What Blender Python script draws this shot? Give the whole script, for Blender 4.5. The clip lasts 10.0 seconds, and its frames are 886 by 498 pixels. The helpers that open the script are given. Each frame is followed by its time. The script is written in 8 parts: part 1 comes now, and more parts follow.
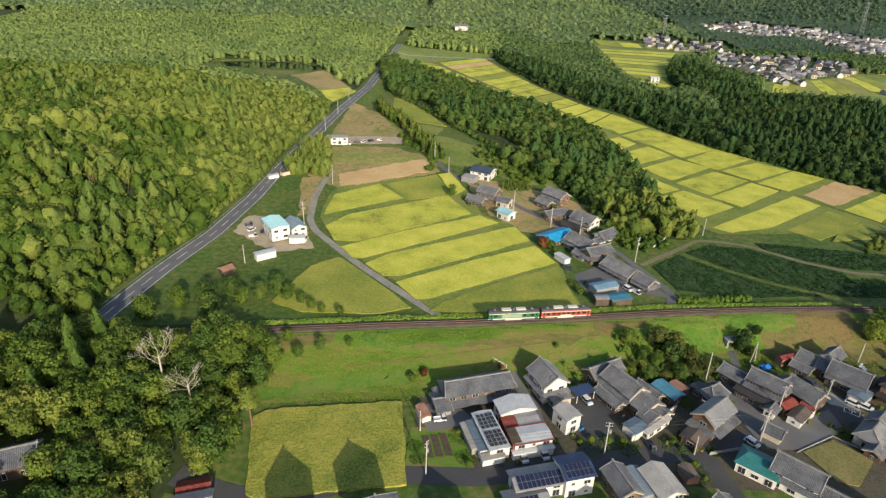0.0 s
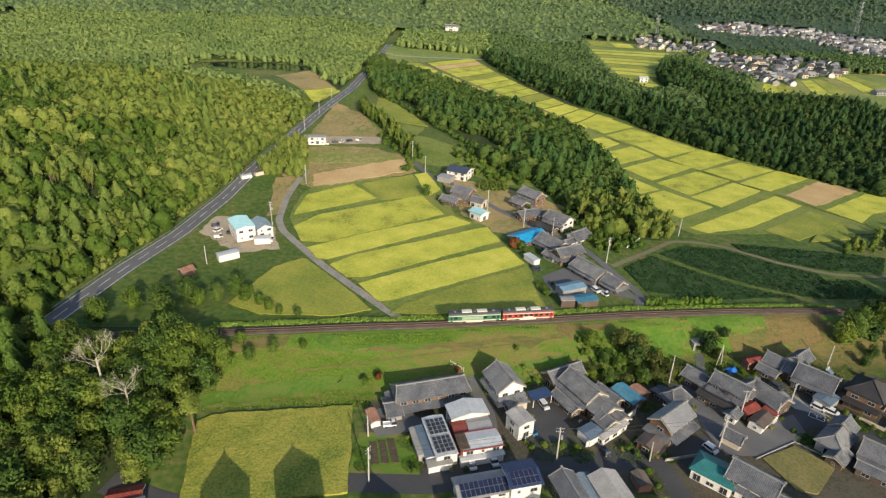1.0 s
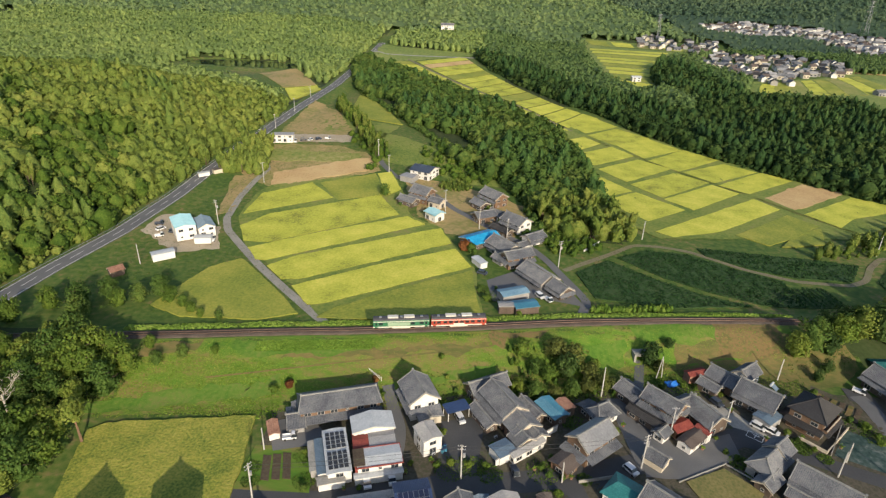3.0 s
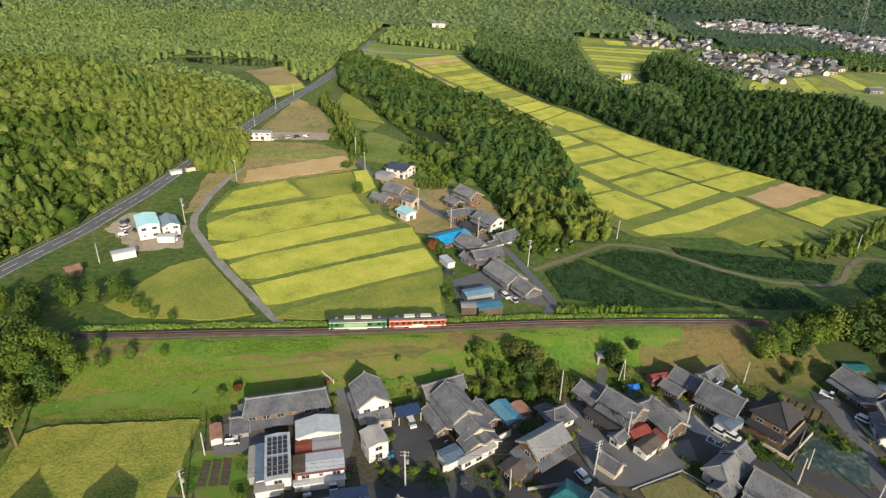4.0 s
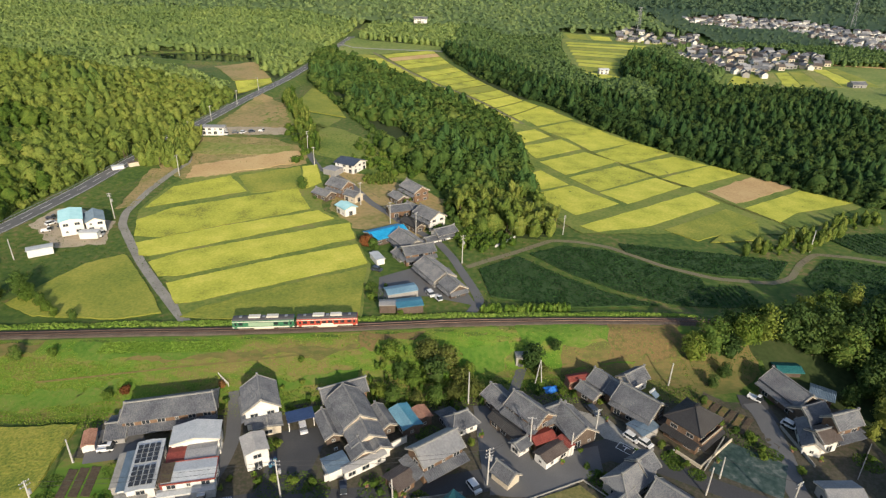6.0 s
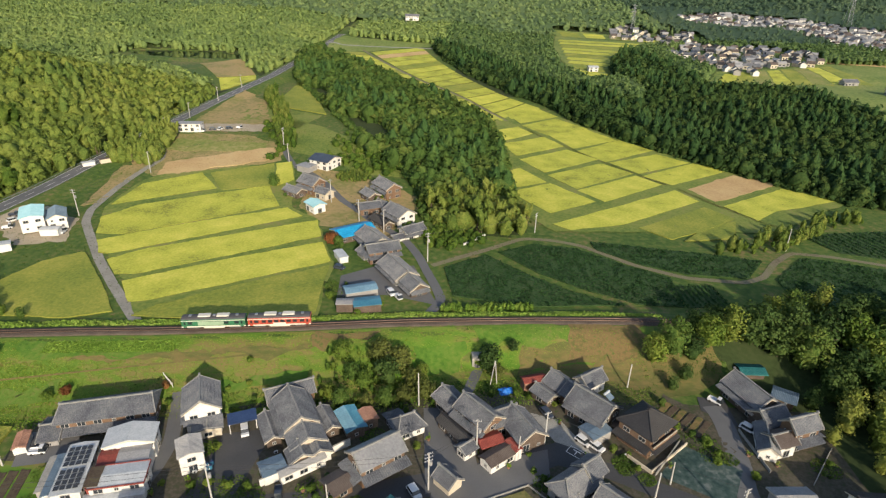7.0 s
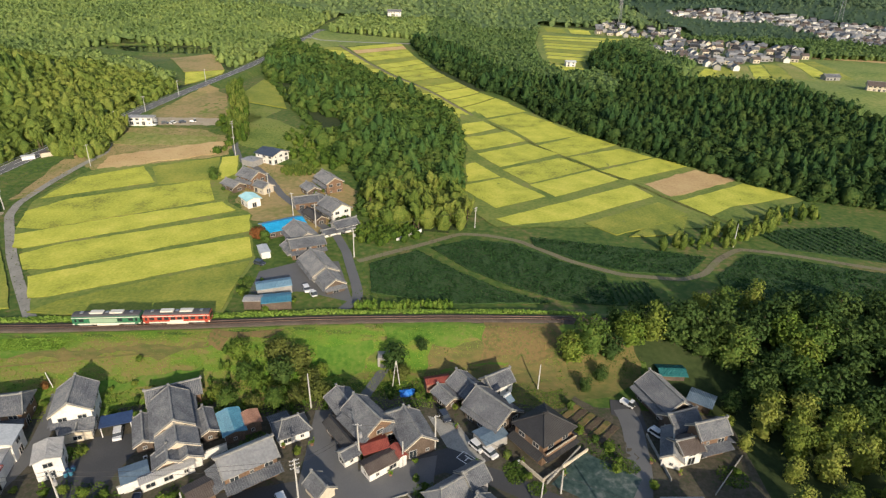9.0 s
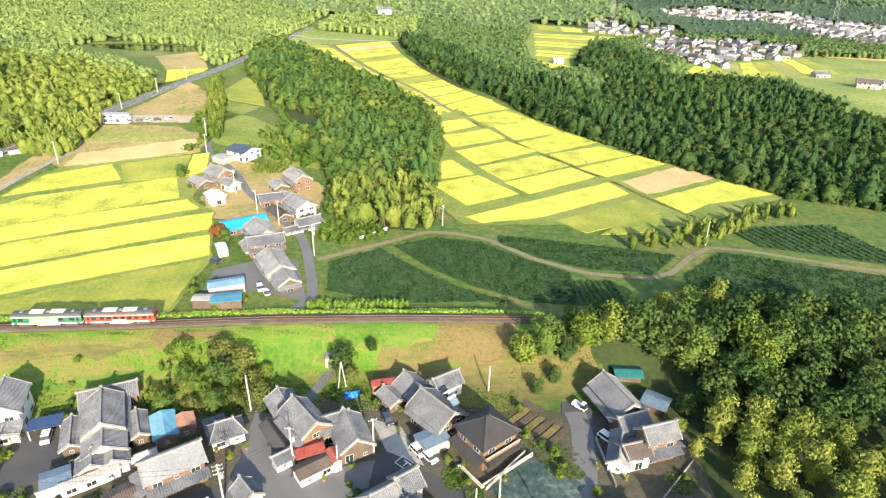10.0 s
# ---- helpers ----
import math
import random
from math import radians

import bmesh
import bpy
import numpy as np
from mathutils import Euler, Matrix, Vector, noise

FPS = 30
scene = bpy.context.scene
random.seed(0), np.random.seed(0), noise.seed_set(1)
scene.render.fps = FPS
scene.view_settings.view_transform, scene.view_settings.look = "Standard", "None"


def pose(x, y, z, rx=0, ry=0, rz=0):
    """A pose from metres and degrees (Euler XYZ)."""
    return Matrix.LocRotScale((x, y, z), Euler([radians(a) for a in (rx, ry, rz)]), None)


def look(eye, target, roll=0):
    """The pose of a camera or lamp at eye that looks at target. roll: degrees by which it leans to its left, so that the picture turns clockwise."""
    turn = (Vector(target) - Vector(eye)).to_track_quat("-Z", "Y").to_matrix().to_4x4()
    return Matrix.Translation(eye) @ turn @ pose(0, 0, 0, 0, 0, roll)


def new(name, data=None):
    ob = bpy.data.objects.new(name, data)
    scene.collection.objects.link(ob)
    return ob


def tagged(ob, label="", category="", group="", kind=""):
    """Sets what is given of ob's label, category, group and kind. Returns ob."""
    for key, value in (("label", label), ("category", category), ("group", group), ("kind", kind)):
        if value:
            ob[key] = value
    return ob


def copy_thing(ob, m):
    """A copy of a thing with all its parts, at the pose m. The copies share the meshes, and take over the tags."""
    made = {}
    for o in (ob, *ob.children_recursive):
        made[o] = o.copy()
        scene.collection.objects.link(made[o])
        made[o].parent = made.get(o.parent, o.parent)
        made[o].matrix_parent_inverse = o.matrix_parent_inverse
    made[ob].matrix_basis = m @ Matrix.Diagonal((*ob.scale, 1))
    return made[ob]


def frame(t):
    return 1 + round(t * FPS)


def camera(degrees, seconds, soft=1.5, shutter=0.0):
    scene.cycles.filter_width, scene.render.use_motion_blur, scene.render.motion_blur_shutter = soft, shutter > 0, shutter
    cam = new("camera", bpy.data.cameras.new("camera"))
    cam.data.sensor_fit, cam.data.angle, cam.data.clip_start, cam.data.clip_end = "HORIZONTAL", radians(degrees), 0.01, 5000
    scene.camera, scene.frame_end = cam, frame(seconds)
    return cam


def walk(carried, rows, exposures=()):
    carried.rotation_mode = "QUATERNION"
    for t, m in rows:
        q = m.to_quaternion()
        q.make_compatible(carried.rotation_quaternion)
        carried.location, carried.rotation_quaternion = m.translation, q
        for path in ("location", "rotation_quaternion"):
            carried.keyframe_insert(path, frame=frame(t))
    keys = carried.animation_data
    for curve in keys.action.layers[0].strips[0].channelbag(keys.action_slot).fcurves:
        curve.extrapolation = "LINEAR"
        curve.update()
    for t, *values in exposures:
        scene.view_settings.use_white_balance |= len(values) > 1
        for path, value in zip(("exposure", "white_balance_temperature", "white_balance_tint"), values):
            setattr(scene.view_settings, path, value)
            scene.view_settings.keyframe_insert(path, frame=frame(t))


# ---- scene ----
cam = camera(73.9, 10.0, 1.3)
ROWS = [
    (0, (-0.509, -1.9, 101.703), (-0.547, -0.098, 100.836), 2.0),
    (0.5, (6.035, -0.106, 100.685), (5.995, 1.698, 99.822), 1.9),
    (1, (12.378, 2.211, 99.831), (12.335, 4.015, 98.97), 1.9),
    (1.5, (18.816, 4.593, 99.155), (18.762, 6.398, 98.294), 1.9),
    (2, (25.158, 6.899, 98.497), (25.09, 8.704, 97.637), 1.9),
    (2.5, (31.603, 9.528, 97.693), (31.518, 11.332, 96.834), 1.9),
    (4, (49.851, 16.945, 95.129), (49.754, 18.748, 94.268), 1.8),
    (4.5, (56.019, 19.168, 94.228), (55.918, 20.97, 93.366), 1.7),
    (5, (62.493, 21.564, 93.093), (62.39, 23.365, 92.231), 1.7),
    (5.5, (68.526, 23.847, 91.937), (68.42, 25.649, 91.075), 1.6),
    (7, (86.56, 30.402, 89.117), (86.444, 32.202, 88.252), 1.6),
    (7.5, (92.609, 32.559, 88.129), (92.491, 34.358, 87.264), 1.5),
    (8, (98.557, 34.434, 87.201), (98.436, 36.233, 86.335), 1.5),
    (8.5, (104.58, 36.519, 86.156), (104.456, 38.317, 85.291), 1.5),
    (9, (110.667, 38.805, 85.087), (110.539, 40.603, 84.22), 1.5),
    (9.5, (116.76, 41.15, 84.0), (116.629, 42.948, 83.133), 1.4),
    (10, (122.85, 43.5, 82.9), (122.716, 45.298, 82.033), 1.4),
]
walk(cam, [(t, look(eye, target, roll)) for t, eye, target, roll in ROWS], [(0, 0.3), (9.1, 0.3), (9.5, 0.5), (10, 1.5)])
# ---- world and sun ----
SUN_FROM = Vector((0.35, -0.87, 0.375)).normalized()
world = bpy.data.worlds.new("sky")
scene.world = world
world.use_nodes = True
wn = world.node_tree.nodes
sky = wn.new("ShaderNodeTexSky")
sky.sky_type, sky.sun_disc = "NISHITA", False
sky.sun_elevation = math.asin(SUN_FROM.z)
sky.sun_rotation = math.atan2(SUN_FROM.x, SUN_FROM.y)
sky.altitude, sky.air_density, sky.dust_density, sky.ozone_density = 200, 1.0, 1.6, 1.0
wn["Background"].inputs["Strength"].default_value = 0.145
world.node_tree.links.new(sky.outputs[0], wn["Background"].inputs["Color"])
sun = new("sun", bpy.data.lights.new("sun", "SUN"))
sun.data.energy, sun.data.angle, sun.data.color = 4.4, radians(0.7), (1.0, 0.86, 0.66)
sun.matrix_world = look((0, 0, 0), -SUN_FROM)


# ---- materials ----
def material(name, colors, rough=0.85, scale=0.5, fine=6.0, bump=0.3, bump_dist=0.05, metal=0.0, spread=0.25, random_ob=0.0, island=0.0, specular=0.3, tint=0.0, grain=0.75, stretch=None):
    """Colours mixed by a coarse and a fine noise at real size, with a fine relief."""
    m = bpy.data.materials.new(name)
    m.use_nodes = True
    nt = m.node_tree
    n, l = nt.nodes, nt.links
    bsdf = n["Principled BSDF"]
    bsdf.inputs["Roughness"].default_value = rough
    bsdf.inputs["Metallic"].default_value = metal
    bsdf.inputs["Specular IOR Level"].default_value = specular
    geo = n.new("ShaderNodeNewGeometry")
    coarse = n.new("ShaderNodeTexNoise")
    coarse.inputs["Scale"].default_value, coarse.inputs["Detail"].default_value = scale, 4
    finer = n.new("ShaderNodeTexNoise")
    finer.inputs["Scale"].default_value, finer.inputs["Detail"].default_value = fine, 5
    for tex in (coarse, finer):
        if stretch:
            lay = n.new("ShaderNodeMapping")
            lay.inputs["Scale"].default_value = stretch if tex is coarse else [v ** 0.5 for v in stretch]
            lay.inputs["Rotation"].default_value = (0, 0, math.radians(-12))
            l.new(geo.outputs["Position"], lay.inputs["Vector"])
            l.new(lay.outputs[0], tex.inputs["Vector"])
        else:
            l.new(geo.outputs["Position"], tex.inputs["Vector"])
    mix = n.new("ShaderNodeMath")
    mix.operation = "MULTIPLY_ADD"
    mix.inputs[1].default_value = grain
    l.new(finer.outputs[0], mix.inputs[0])
    half = n.new("ShaderNodeMath")
    half.operation = "MULTIPLY_ADD"
    half.inputs[1].default_value, half.inputs[2].default_value = 0.55, 0.225 - grain / 2
    l.new(coarse.outputs[0], half.inputs[0])
    l.new(half.outputs[0], mix.inputs[2])
    last = mix
    for amount, source in ((random_ob, "ob"), (island, "island"), (tint, "tint")):
        if amount:
            if source == "tint":
                own = n.new("ShaderNodeAttribute")
                own.attribute_name = "tint"
                node = own.outputs["Fac"]
            else:
                node = n.new("ShaderNodeObjectInfo").outputs["Random"] if source == "ob" else geo.outputs["Random Per Island"]
            add = n.new("ShaderNodeMath")
            add.operation = "MULTIPLY_ADD"
            l.new(node, add.inputs[0])
            add.inputs[1].default_value = amount
            shift = n.new("ShaderNodeMath")
            shift.operation = "SUBTRACT"
            l.new(last.outputs[0], shift.inputs[0])
            shift.inputs[1].default_value = amount / 2
            l.new(shift.outputs[0], add.inputs[2])
            last = add
    ramp = n.new("ShaderNodeValToRGB")
    el = ramp.color_ramp.elements
    lo, hi = 0.5 - spread, 0.5 + spread
    for i, c in enumerate(colors):
        pos = lo + (hi - lo) * i / max(1, len(colors) - 1)
        e = el[i] if i < 2 else el.new(pos)
        e.position, e.color = pos, (*c, 1)
    if len(colors) == 1:
        el[1].color = (*[v * 0.8 for v in colors[0]], 1)
    l.new(last.outputs[0], ramp.inputs[0])
    l.new(ramp.outputs[0], bsdf.inputs["Base Color"])
    if bump:
        b = n.new("ShaderNodeBump")
        b.inputs["Strength"].default_value, b.inputs["Distance"].default_value = bump, bump_dist
        l.new(finer.outputs[0], b.inputs["Height"])
        l.new(b.outputs[0], bsdf.inputs["Normal"])
    return m


def foliage(name, dark, mid, light, big=0.06, wood=False, even=1.0):
    """Leaf colours that differ from leaf to leaf, from tree to tree and over the slope."""
    m = material(name, (dark, mid, light), 0.8, big, 1.7 if wood else 3.0, even if wood else 0.7, 0.5 if wood else 0.2, spread=0.24, island=0.2 * even if wood else 0.24, specular=0.2, tint=0.3 * even if wood else 0.0, random_ob=0.0 if wood else 0.3)
    b = m.node_tree.nodes["Principled BSDF"]
    nt = m.node_tree
    tr = nt.nodes.new("ShaderNodeBsdfTranslucent")
    mixer = nt.nodes.new("ShaderNodeMixShader")
    mixer.inputs[0].default_value = 0.32
    ramp = [x for x in nt.nodes if x.type == "VALTORGB"][0]
    nt.links.new(ramp.outputs[0], tr.inputs[0])
    nt.links.new(b.outputs[0], mixer.inputs[1])
    nt.links.new(tr.outputs[0], mixer.inputs[2])
    nt.links.new(mixer.outputs[0], nt.nodes["Material Output"].inputs[0])
    return m


def glass_mat(name, color=(0.02, 0.025, 0.03), rough=0.08):
    m = material(name, (color, [c * 1.6 for c in color]), rough, 0.4, 2.0, 0.0)
    m.node_tree.nodes["Principled BSDF"].inputs["Specular IOR Level"].default_value = 0.6
    return m


M_STALK = material("rice_stalks", ((0.13, 0.15, 0.026), (0.2, 0.21, 0.034), (0.27, 0.26, 0.048)), 0.95, 0.3, 2.0, 0.5, 0.1)
M_GROUND = material("meadow_ground", ((0.042, 0.085, 0.015), (0.064, 0.115, 0.019), (0.1, 0.135, 0.028), (0.18, 0.15, 0.06)), 0.95, 0.03, 0.5, 0.6, 0.25, spread=0.18)
M_BANK = material("bank_grass", ((0.05, 0.135, 0.012), (0.085, 0.18, 0.017), (0.125, 0.19, 0.026), (0.21, 0.165, 0.06), (0.095, 0.17, 0.02)), 0.95, 0.09, 0.5, 0.7, 0.2, spread=0.2, grain=0.4, stretch=(0.25, 1, 1))
M_BUND = material("bund_grass", ((0.085, 0.135, 0.025), (0.14, 0.19, 0.035), (0.2, 0.23, 0.05), (0.22, 0.19, 0.075)), 0.95, 0.06, 0.7, 0.6, 0.15, spread=0.17, grain=0.45)
M_TILLED = material("tilled_tan_grass", ((0.15, 0.19, 0.04), (0.24, 0.21, 0.075), (0.36, 0.26, 0.12), (0.2, 0.22, 0.055)), 0.95, 0.045, 0.5, 0.5, 0.1, spread=0.17, grain=0.4)
M_FIELD = material("far_field_grass", ((0.1, 0.16, 0.035), (0.17, 0.22, 0.05), (0.26, 0.27, 0.08)), 0.95, 0.03, 0.4, 0.4, 0.1, spread=0.18)
M_FALLOW = material("fallow_grass", ((0.14, 0.2, 0.04), (0.22, 0.23, 0.06), (0.32, 0.28, 0.11)), 0.95, 0.05, 0.6, 0.5, 0.1, spread=0.18)
M_GRAVEL = material("pale_gravel", ((0.28, 0.23, 0.16), (0.38, 0.32, 0.23), (0.48, 0.41, 0.31)), 0.95, 0.2, 3.0, 0.4, 0.03)
M_DRYGRASS = material("dry_bank_grass", ((0.06, 0.1, 0.018), (0.11, 0.115, 0.034), (0.18, 0.14, 0.052), (0.08, 0.12, 0.022)), 0.95, 0.12, 0.8, 0.7, 0.2, spread=0.2, grain=0.4, stretch=(0.25, 1, 1))
M_WEED = foliage("garden_weeds", (0.05, 0.1, 0.016), (0.09, 0.15, 0.025), (0.16, 0.19, 0.045), 0.15)
M_HEAP = material("deep_blue_tarpaulin", ((0.012, 0.1, 0.4), (0.02, 0.16, 0.55), (0.06, 0.26, 0.65)), 0.45, 1.2, 4.0, 0.6, 0.1, specular=0.4)
M_GRASS = foliage("grass_blades", (0.1, 0.19, 0.02), (0.16, 0.26, 0.03), (0.25, 0.27, 0.06), 0.08)
M_MEADOW = foliage("meadow_blades", (0.05, 0.1, 0.015), (0.08, 0.14, 0.02), (0.14, 0.18, 0.035), 0.05)
M_KUDZU = foliage("vine_leaves", (0.14, 0.25, 0.035), (0.23, 0.36, 0.055), (0.34, 0.42, 0.09), 0.12)
M_RICE = material("ripe_rice", ((0.19, 0.2, 0.035), (0.37, 0.39, 0.05), (0.48, 0.48, 0.066), (0.6, 0.55, 0.1)), 0.9, 0.1, 1.3, 0.7, 0.15, spread=0.18, grain=0.42, random_ob=0.12)
M_RICE_G = material("half_ripe_rice", ((0.14, 0.19, 0.028), (0.24, 0.265, 0.04), (0.35, 0.33, 0.06)), 0.9, 0.07, 1.3, 0.6, 0.15, spread=0.16, grain=0.5)
M_RICE_V = material("ochre_rice", ((0.11, 0.155, 0.022), (0.2, 0.23, 0.034), (0.3, 0.29, 0.048), (0.36, 0.33, 0.07)), 0.9, 0.13, 1.7, 1.0, 0.2, spread=0.2, grain=0.8)
M_LUSH = material("lush_grass", ((0.045, 0.11, 0.012), (0.072, 0.155, 0.016), (0.11, 0.175, 0.026), (0.15, 0.16, 0.045)), 0.95, 0.09, 0.9, 0.7, 0.2, spread=0.18, grain=0.5)
M_REDSOIL = material("red_brown_soil", ((0.07, 0.105, 0.02), (0.125, 0.108, 0.037), (0.19, 0.128, 0.055), (0.09, 0.12, 0.026)), 0.95, 0.12, 0.9, 0.6, 0.15, spread=0.18, grain=0.55)
M_STUBBLE = material("cut_stubble", ((0.12, 0.13, 0.04), (0.19, 0.17, 0.06), (0.25, 0.21, 0.085)), 0.95, 0.15, 1.5, 0.6, 0.1, spread=0.18)
M_SOIL = material("dry_soil", ((0.34, 0.21, 0.095), (0.5, 0.345, 0.16), (0.58, 0.44, 0.22)), 0.95, 0.06, 1.2, 0.6, 0.1, grain=0.5)
M_DIRT = material("path_dirt", ((0.12, 0.1, 0.06), (0.2, 0.175, 0.11), (0.15, 0.16, 0.065)), 0.95, 0.1, 1.2, 0.6, 0.1, spread=0.18)
M_SOY = foliage("bean_leaves", (0.02, 0.056, 0.017), (0.034, 0.085, 0.024), (0.062, 0.125, 0.034), 0.09)
M_SOYBED = material("bean_bed", ((0.022, 0.05, 0.014), (0.035, 0.075, 0.02), (0.06, 0.075, 0.03)), 0.95, 0.05, 1.2, 0.7, 0.2)
M_ASPHALT = material("asphalt", ((0.048, 0.049, 0.052), (0.064, 0.065, 0.068), (0.09, 0.089, 0.088)), 0.85, 0.12, 5.0, 0.15, 0.01, grain=0.5)
M_ASPHALT_OLD = material("worn_asphalt", ((0.1, 0.102, 0.106), (0.13, 0.131, 0.134), (0.175, 0.173, 0.17)), 0.9, 0.12, 5.0, 0.15, 0.01, spread=0.26, grain=0.4)
M_LANE = material("pale_lane_concrete", ((0.19, 0.18, 0.155), (0.27, 0.255, 0.22), (0.35, 0.33, 0.285)), 0.9, 0.2, 2.0, 0.3, 0.02)
M_LINE = material("road_paint", ((0.6, 0.6, 0.58), (0.75, 0.75, 0.72)), 0.7, 0.8, 8, 0.1)
M_CONC = material("concrete", ((0.2, 0.19, 0.17), (0.3, 0.29, 0.26), (0.38, 0.36, 0.32)), 0.9, 0.4, 3.0, 0.3, 0.02)
# Court greens darkened to hold cloud shade; the pale scuffs are wear.
M_COURT = material("worn_green_court", ((0.02, 0.045, 0.04), (0.035, 0.065, 0.058), (0.06, 0.09, 0.08), (0.13, 0.15, 0.14)), 0.8, 0.22, 0.9, 0.2, 0.02, spread=0.17)
M_BED = material("garden_bed_soil", ((0.05, 0.037, 0.025), (0.09, 0.065, 0.045), (0.1, 0.1, 0.045)), 0.95, 0.5, 2.0, 0.7, 0.1)
M_SHEET = material("smooth_grey_sheet", ((0.14, 0.145, 0.155), (0.19, 0.195, 0.205), (0.25, 0.25, 0.25)), 0.5, 0.25, 2.0, 0.1, 0.02, specular=0.5)
M_CELL = material("charcoal_cells", ((0.03, 0.032, 0.036), (0.045, 0.047, 0.05)), 0.25, 1.0, 4.0, 0.0, specular=0.5)
M_BALLAST = material("rusty_ballast", ((0.05, 0.038, 0.032), (0.085, 0.066, 0.055), (0.13, 0.11, 0.09)), 0.95, 0.3, 5.0, 0.8, 0.1)
M_RAIL = material("rail_steel", ((0.12, 0.07, 0.05), (0.2, 0.14, 0.11)), 0.5, 1.0, 5.0, 0.1, metal=0.6)
M_TILE = material("grey_clay_tile", ((0.056, 0.061, 0.073), (0.108, 0.115, 0.13), (0.18, 0.183, 0.188)), 0.6, 0.35, 4.0, 0.6, 0.05, random_ob=0.15, specular=0.4, spread=0.16)
M_TILE_D = material("charcoal_tile", ((0.016, 0.015, 0.016), (0.026, 0.025, 0.026), (0.042, 0.04, 0.04)), 0.65, 0.35, 4.0, 0.4, 0.05, specular=0.5)
M_TILE_B = material("brown_tile", ((0.06, 0.045, 0.04), (0.1, 0.08, 0.07), (0.14, 0.12, 0.105)), 0.6, 0.35, 4.0, 0.4, 0.05)
M_RIDGE = material("ridge_tile", ((0.13, 0.13, 0.135), (0.22, 0.22, 0.21), (0.32, 0.31, 0.29)), 0.7, 0.8, 5.0, 0.3, 0.03)
M_BLUEROOF = material("blue_sheet", ((0.03, 0.12, 0.19), (0.05, 0.19, 0.28), (0.1, 0.26, 0.34)), 0.45, 0.4, 3.0, 0.2, 0.02, specular=0.5)
M_TARP = material("blue_tarpaulin", ((0.01, 0.2, 0.4), (0.015, 0.29, 0.55), (0.05, 0.4, 0.65)), 0.5, 0.5, 2.0, 0.5, 0.1, specular=0.4)
M_NAVYTILE = material("navy_slate", ((0.03, 0.04, 0.065), (0.045, 0.06, 0.09), (0.07, 0.085, 0.115)), 0.55, 0.4, 3.0, 0.2, 0.02, specular=0.5)
M_NAVY = material("navy_sheet", ((0.02, 0.035, 0.09), (0.03, 0.055, 0.13), (0.05, 0.08, 0.17)), 0.4, 0.4, 3.0, 0.2, 0.02, specular=0.5)
M_TEAL = material("teal_sheet", ((0.02, 0.1, 0.1), (0.03, 0.16, 0.16), (0.06, 0.22, 0.21)), 0.5, 0.4, 3.0, 0.2, 0.02)
M_TEAL_L = material("pale_teal_sheet", ((0.17, 0.33, 0.38), (0.23, 0.41, 0.47), (0.3, 0.48, 0.53)), 0.5, 0.4, 3.0, 0.2, 0.02)
M_SLATEBLUE = material("pale_blue_sheet", ((0.1, 0.2, 0.28), (0.16, 0.28, 0.37), (0.24, 0.36, 0.44)), 0.5, 0.4, 3.0, 0.2, 0.02)
M_SLATE = material("blue_grey_sheet", ((0.08, 0.12, 0.16), (0.12, 0.17, 0.22), (0.17, 0.22, 0.27)), 0.5, 0.4, 3.0, 0.2, 0.02)
M_TINWHITE = material("white_sheet", ((0.34, 0.36, 0.37), (0.45, 0.47, 0.48), (0.56, 0.57, 0.57)), 0.45, 0.5, 3.0, 0.2, 0.02)
M_TINGREY = material("grey_sheet", ((0.2, 0.2, 0.21), (0.28, 0.28, 0.28), (0.36, 0.35, 0.34)), 0.5, 0.5, 3.0, 0.2, 0.02)
M_RUST = material("rusty_red_sheet", ((0.13, 0.035, 0.025), (0.22, 0.05, 0.04), (0.28, 0.09, 0.06)), 0.7, 0.6, 3.0, 0.3, 0.02)
M_RUSTB = material("brown_sheet", ((0.16, 0.08, 0.05), (0.26, 0.14, 0.1), (0.33, 0.2, 0.14)), 0.75, 0.6, 3.0, 0.3, 0.02)
M_WHITE = material("white_plaster", ((0.5, 0.49, 0.46), (0.64, 0.62, 0.58), (0.74, 0.72, 0.68)), 0.85, 0.3, 2.5, 0.15, 0.02)
M_CREAM = material("cream_render", ((0.42, 0.36, 0.27), (0.52, 0.46, 0.36), (0.6, 0.54, 0.44)), 0.85, 0.3, 2.5, 0.15, 0.02)
M_WOOD = material("weathered_boards", ((0.055, 0.042, 0.034), (0.1, 0.074, 0.057), (0.16, 0.12, 0.092)), 0.8, 0.4, 4.0, 0.3, 0.03)
M_WOODRED = material("orange_brown_boards", ((0.1, 0.06, 0.038), (0.155, 0.096, 0.06), (0.23, 0.15, 0.097)), 0.8, 0.4, 4.0, 0.3, 0.03)
M_GREYWALL = material("grey_siding", ((0.2, 0.2, 0.2), (0.28, 0.27, 0.26), (0.34, 0.33, 0.31)), 0.8, 0.4, 3.0, 0.2, 0.02)
M_GLASS = glass_mat("window_glass")
M_FRAME = material("window_frame", ((0.3, 0.29, 0.28), (0.45, 0.44, 0.42)), 0.5, 1.0, 5.0, 0.1)
M_SOLAR = glass_mat("solar_cell", (0.012, 0.016, 0.04), 0.15)
M_BARK = material("bark", ((0.06, 0.045, 0.03), (0.12, 0.09, 0.06), (0.18, 0.14, 0.1)), 0.95, 0.5, 5.0, 0.6, 0.05)
M_DEAD = material("bleached_wood", ((0.3, 0.27, 0.22), (0.42, 0.38, 0.31), (0.52, 0.47, 0.39)), 0.9, 0.5, 5.0, 0.3, 0.03)
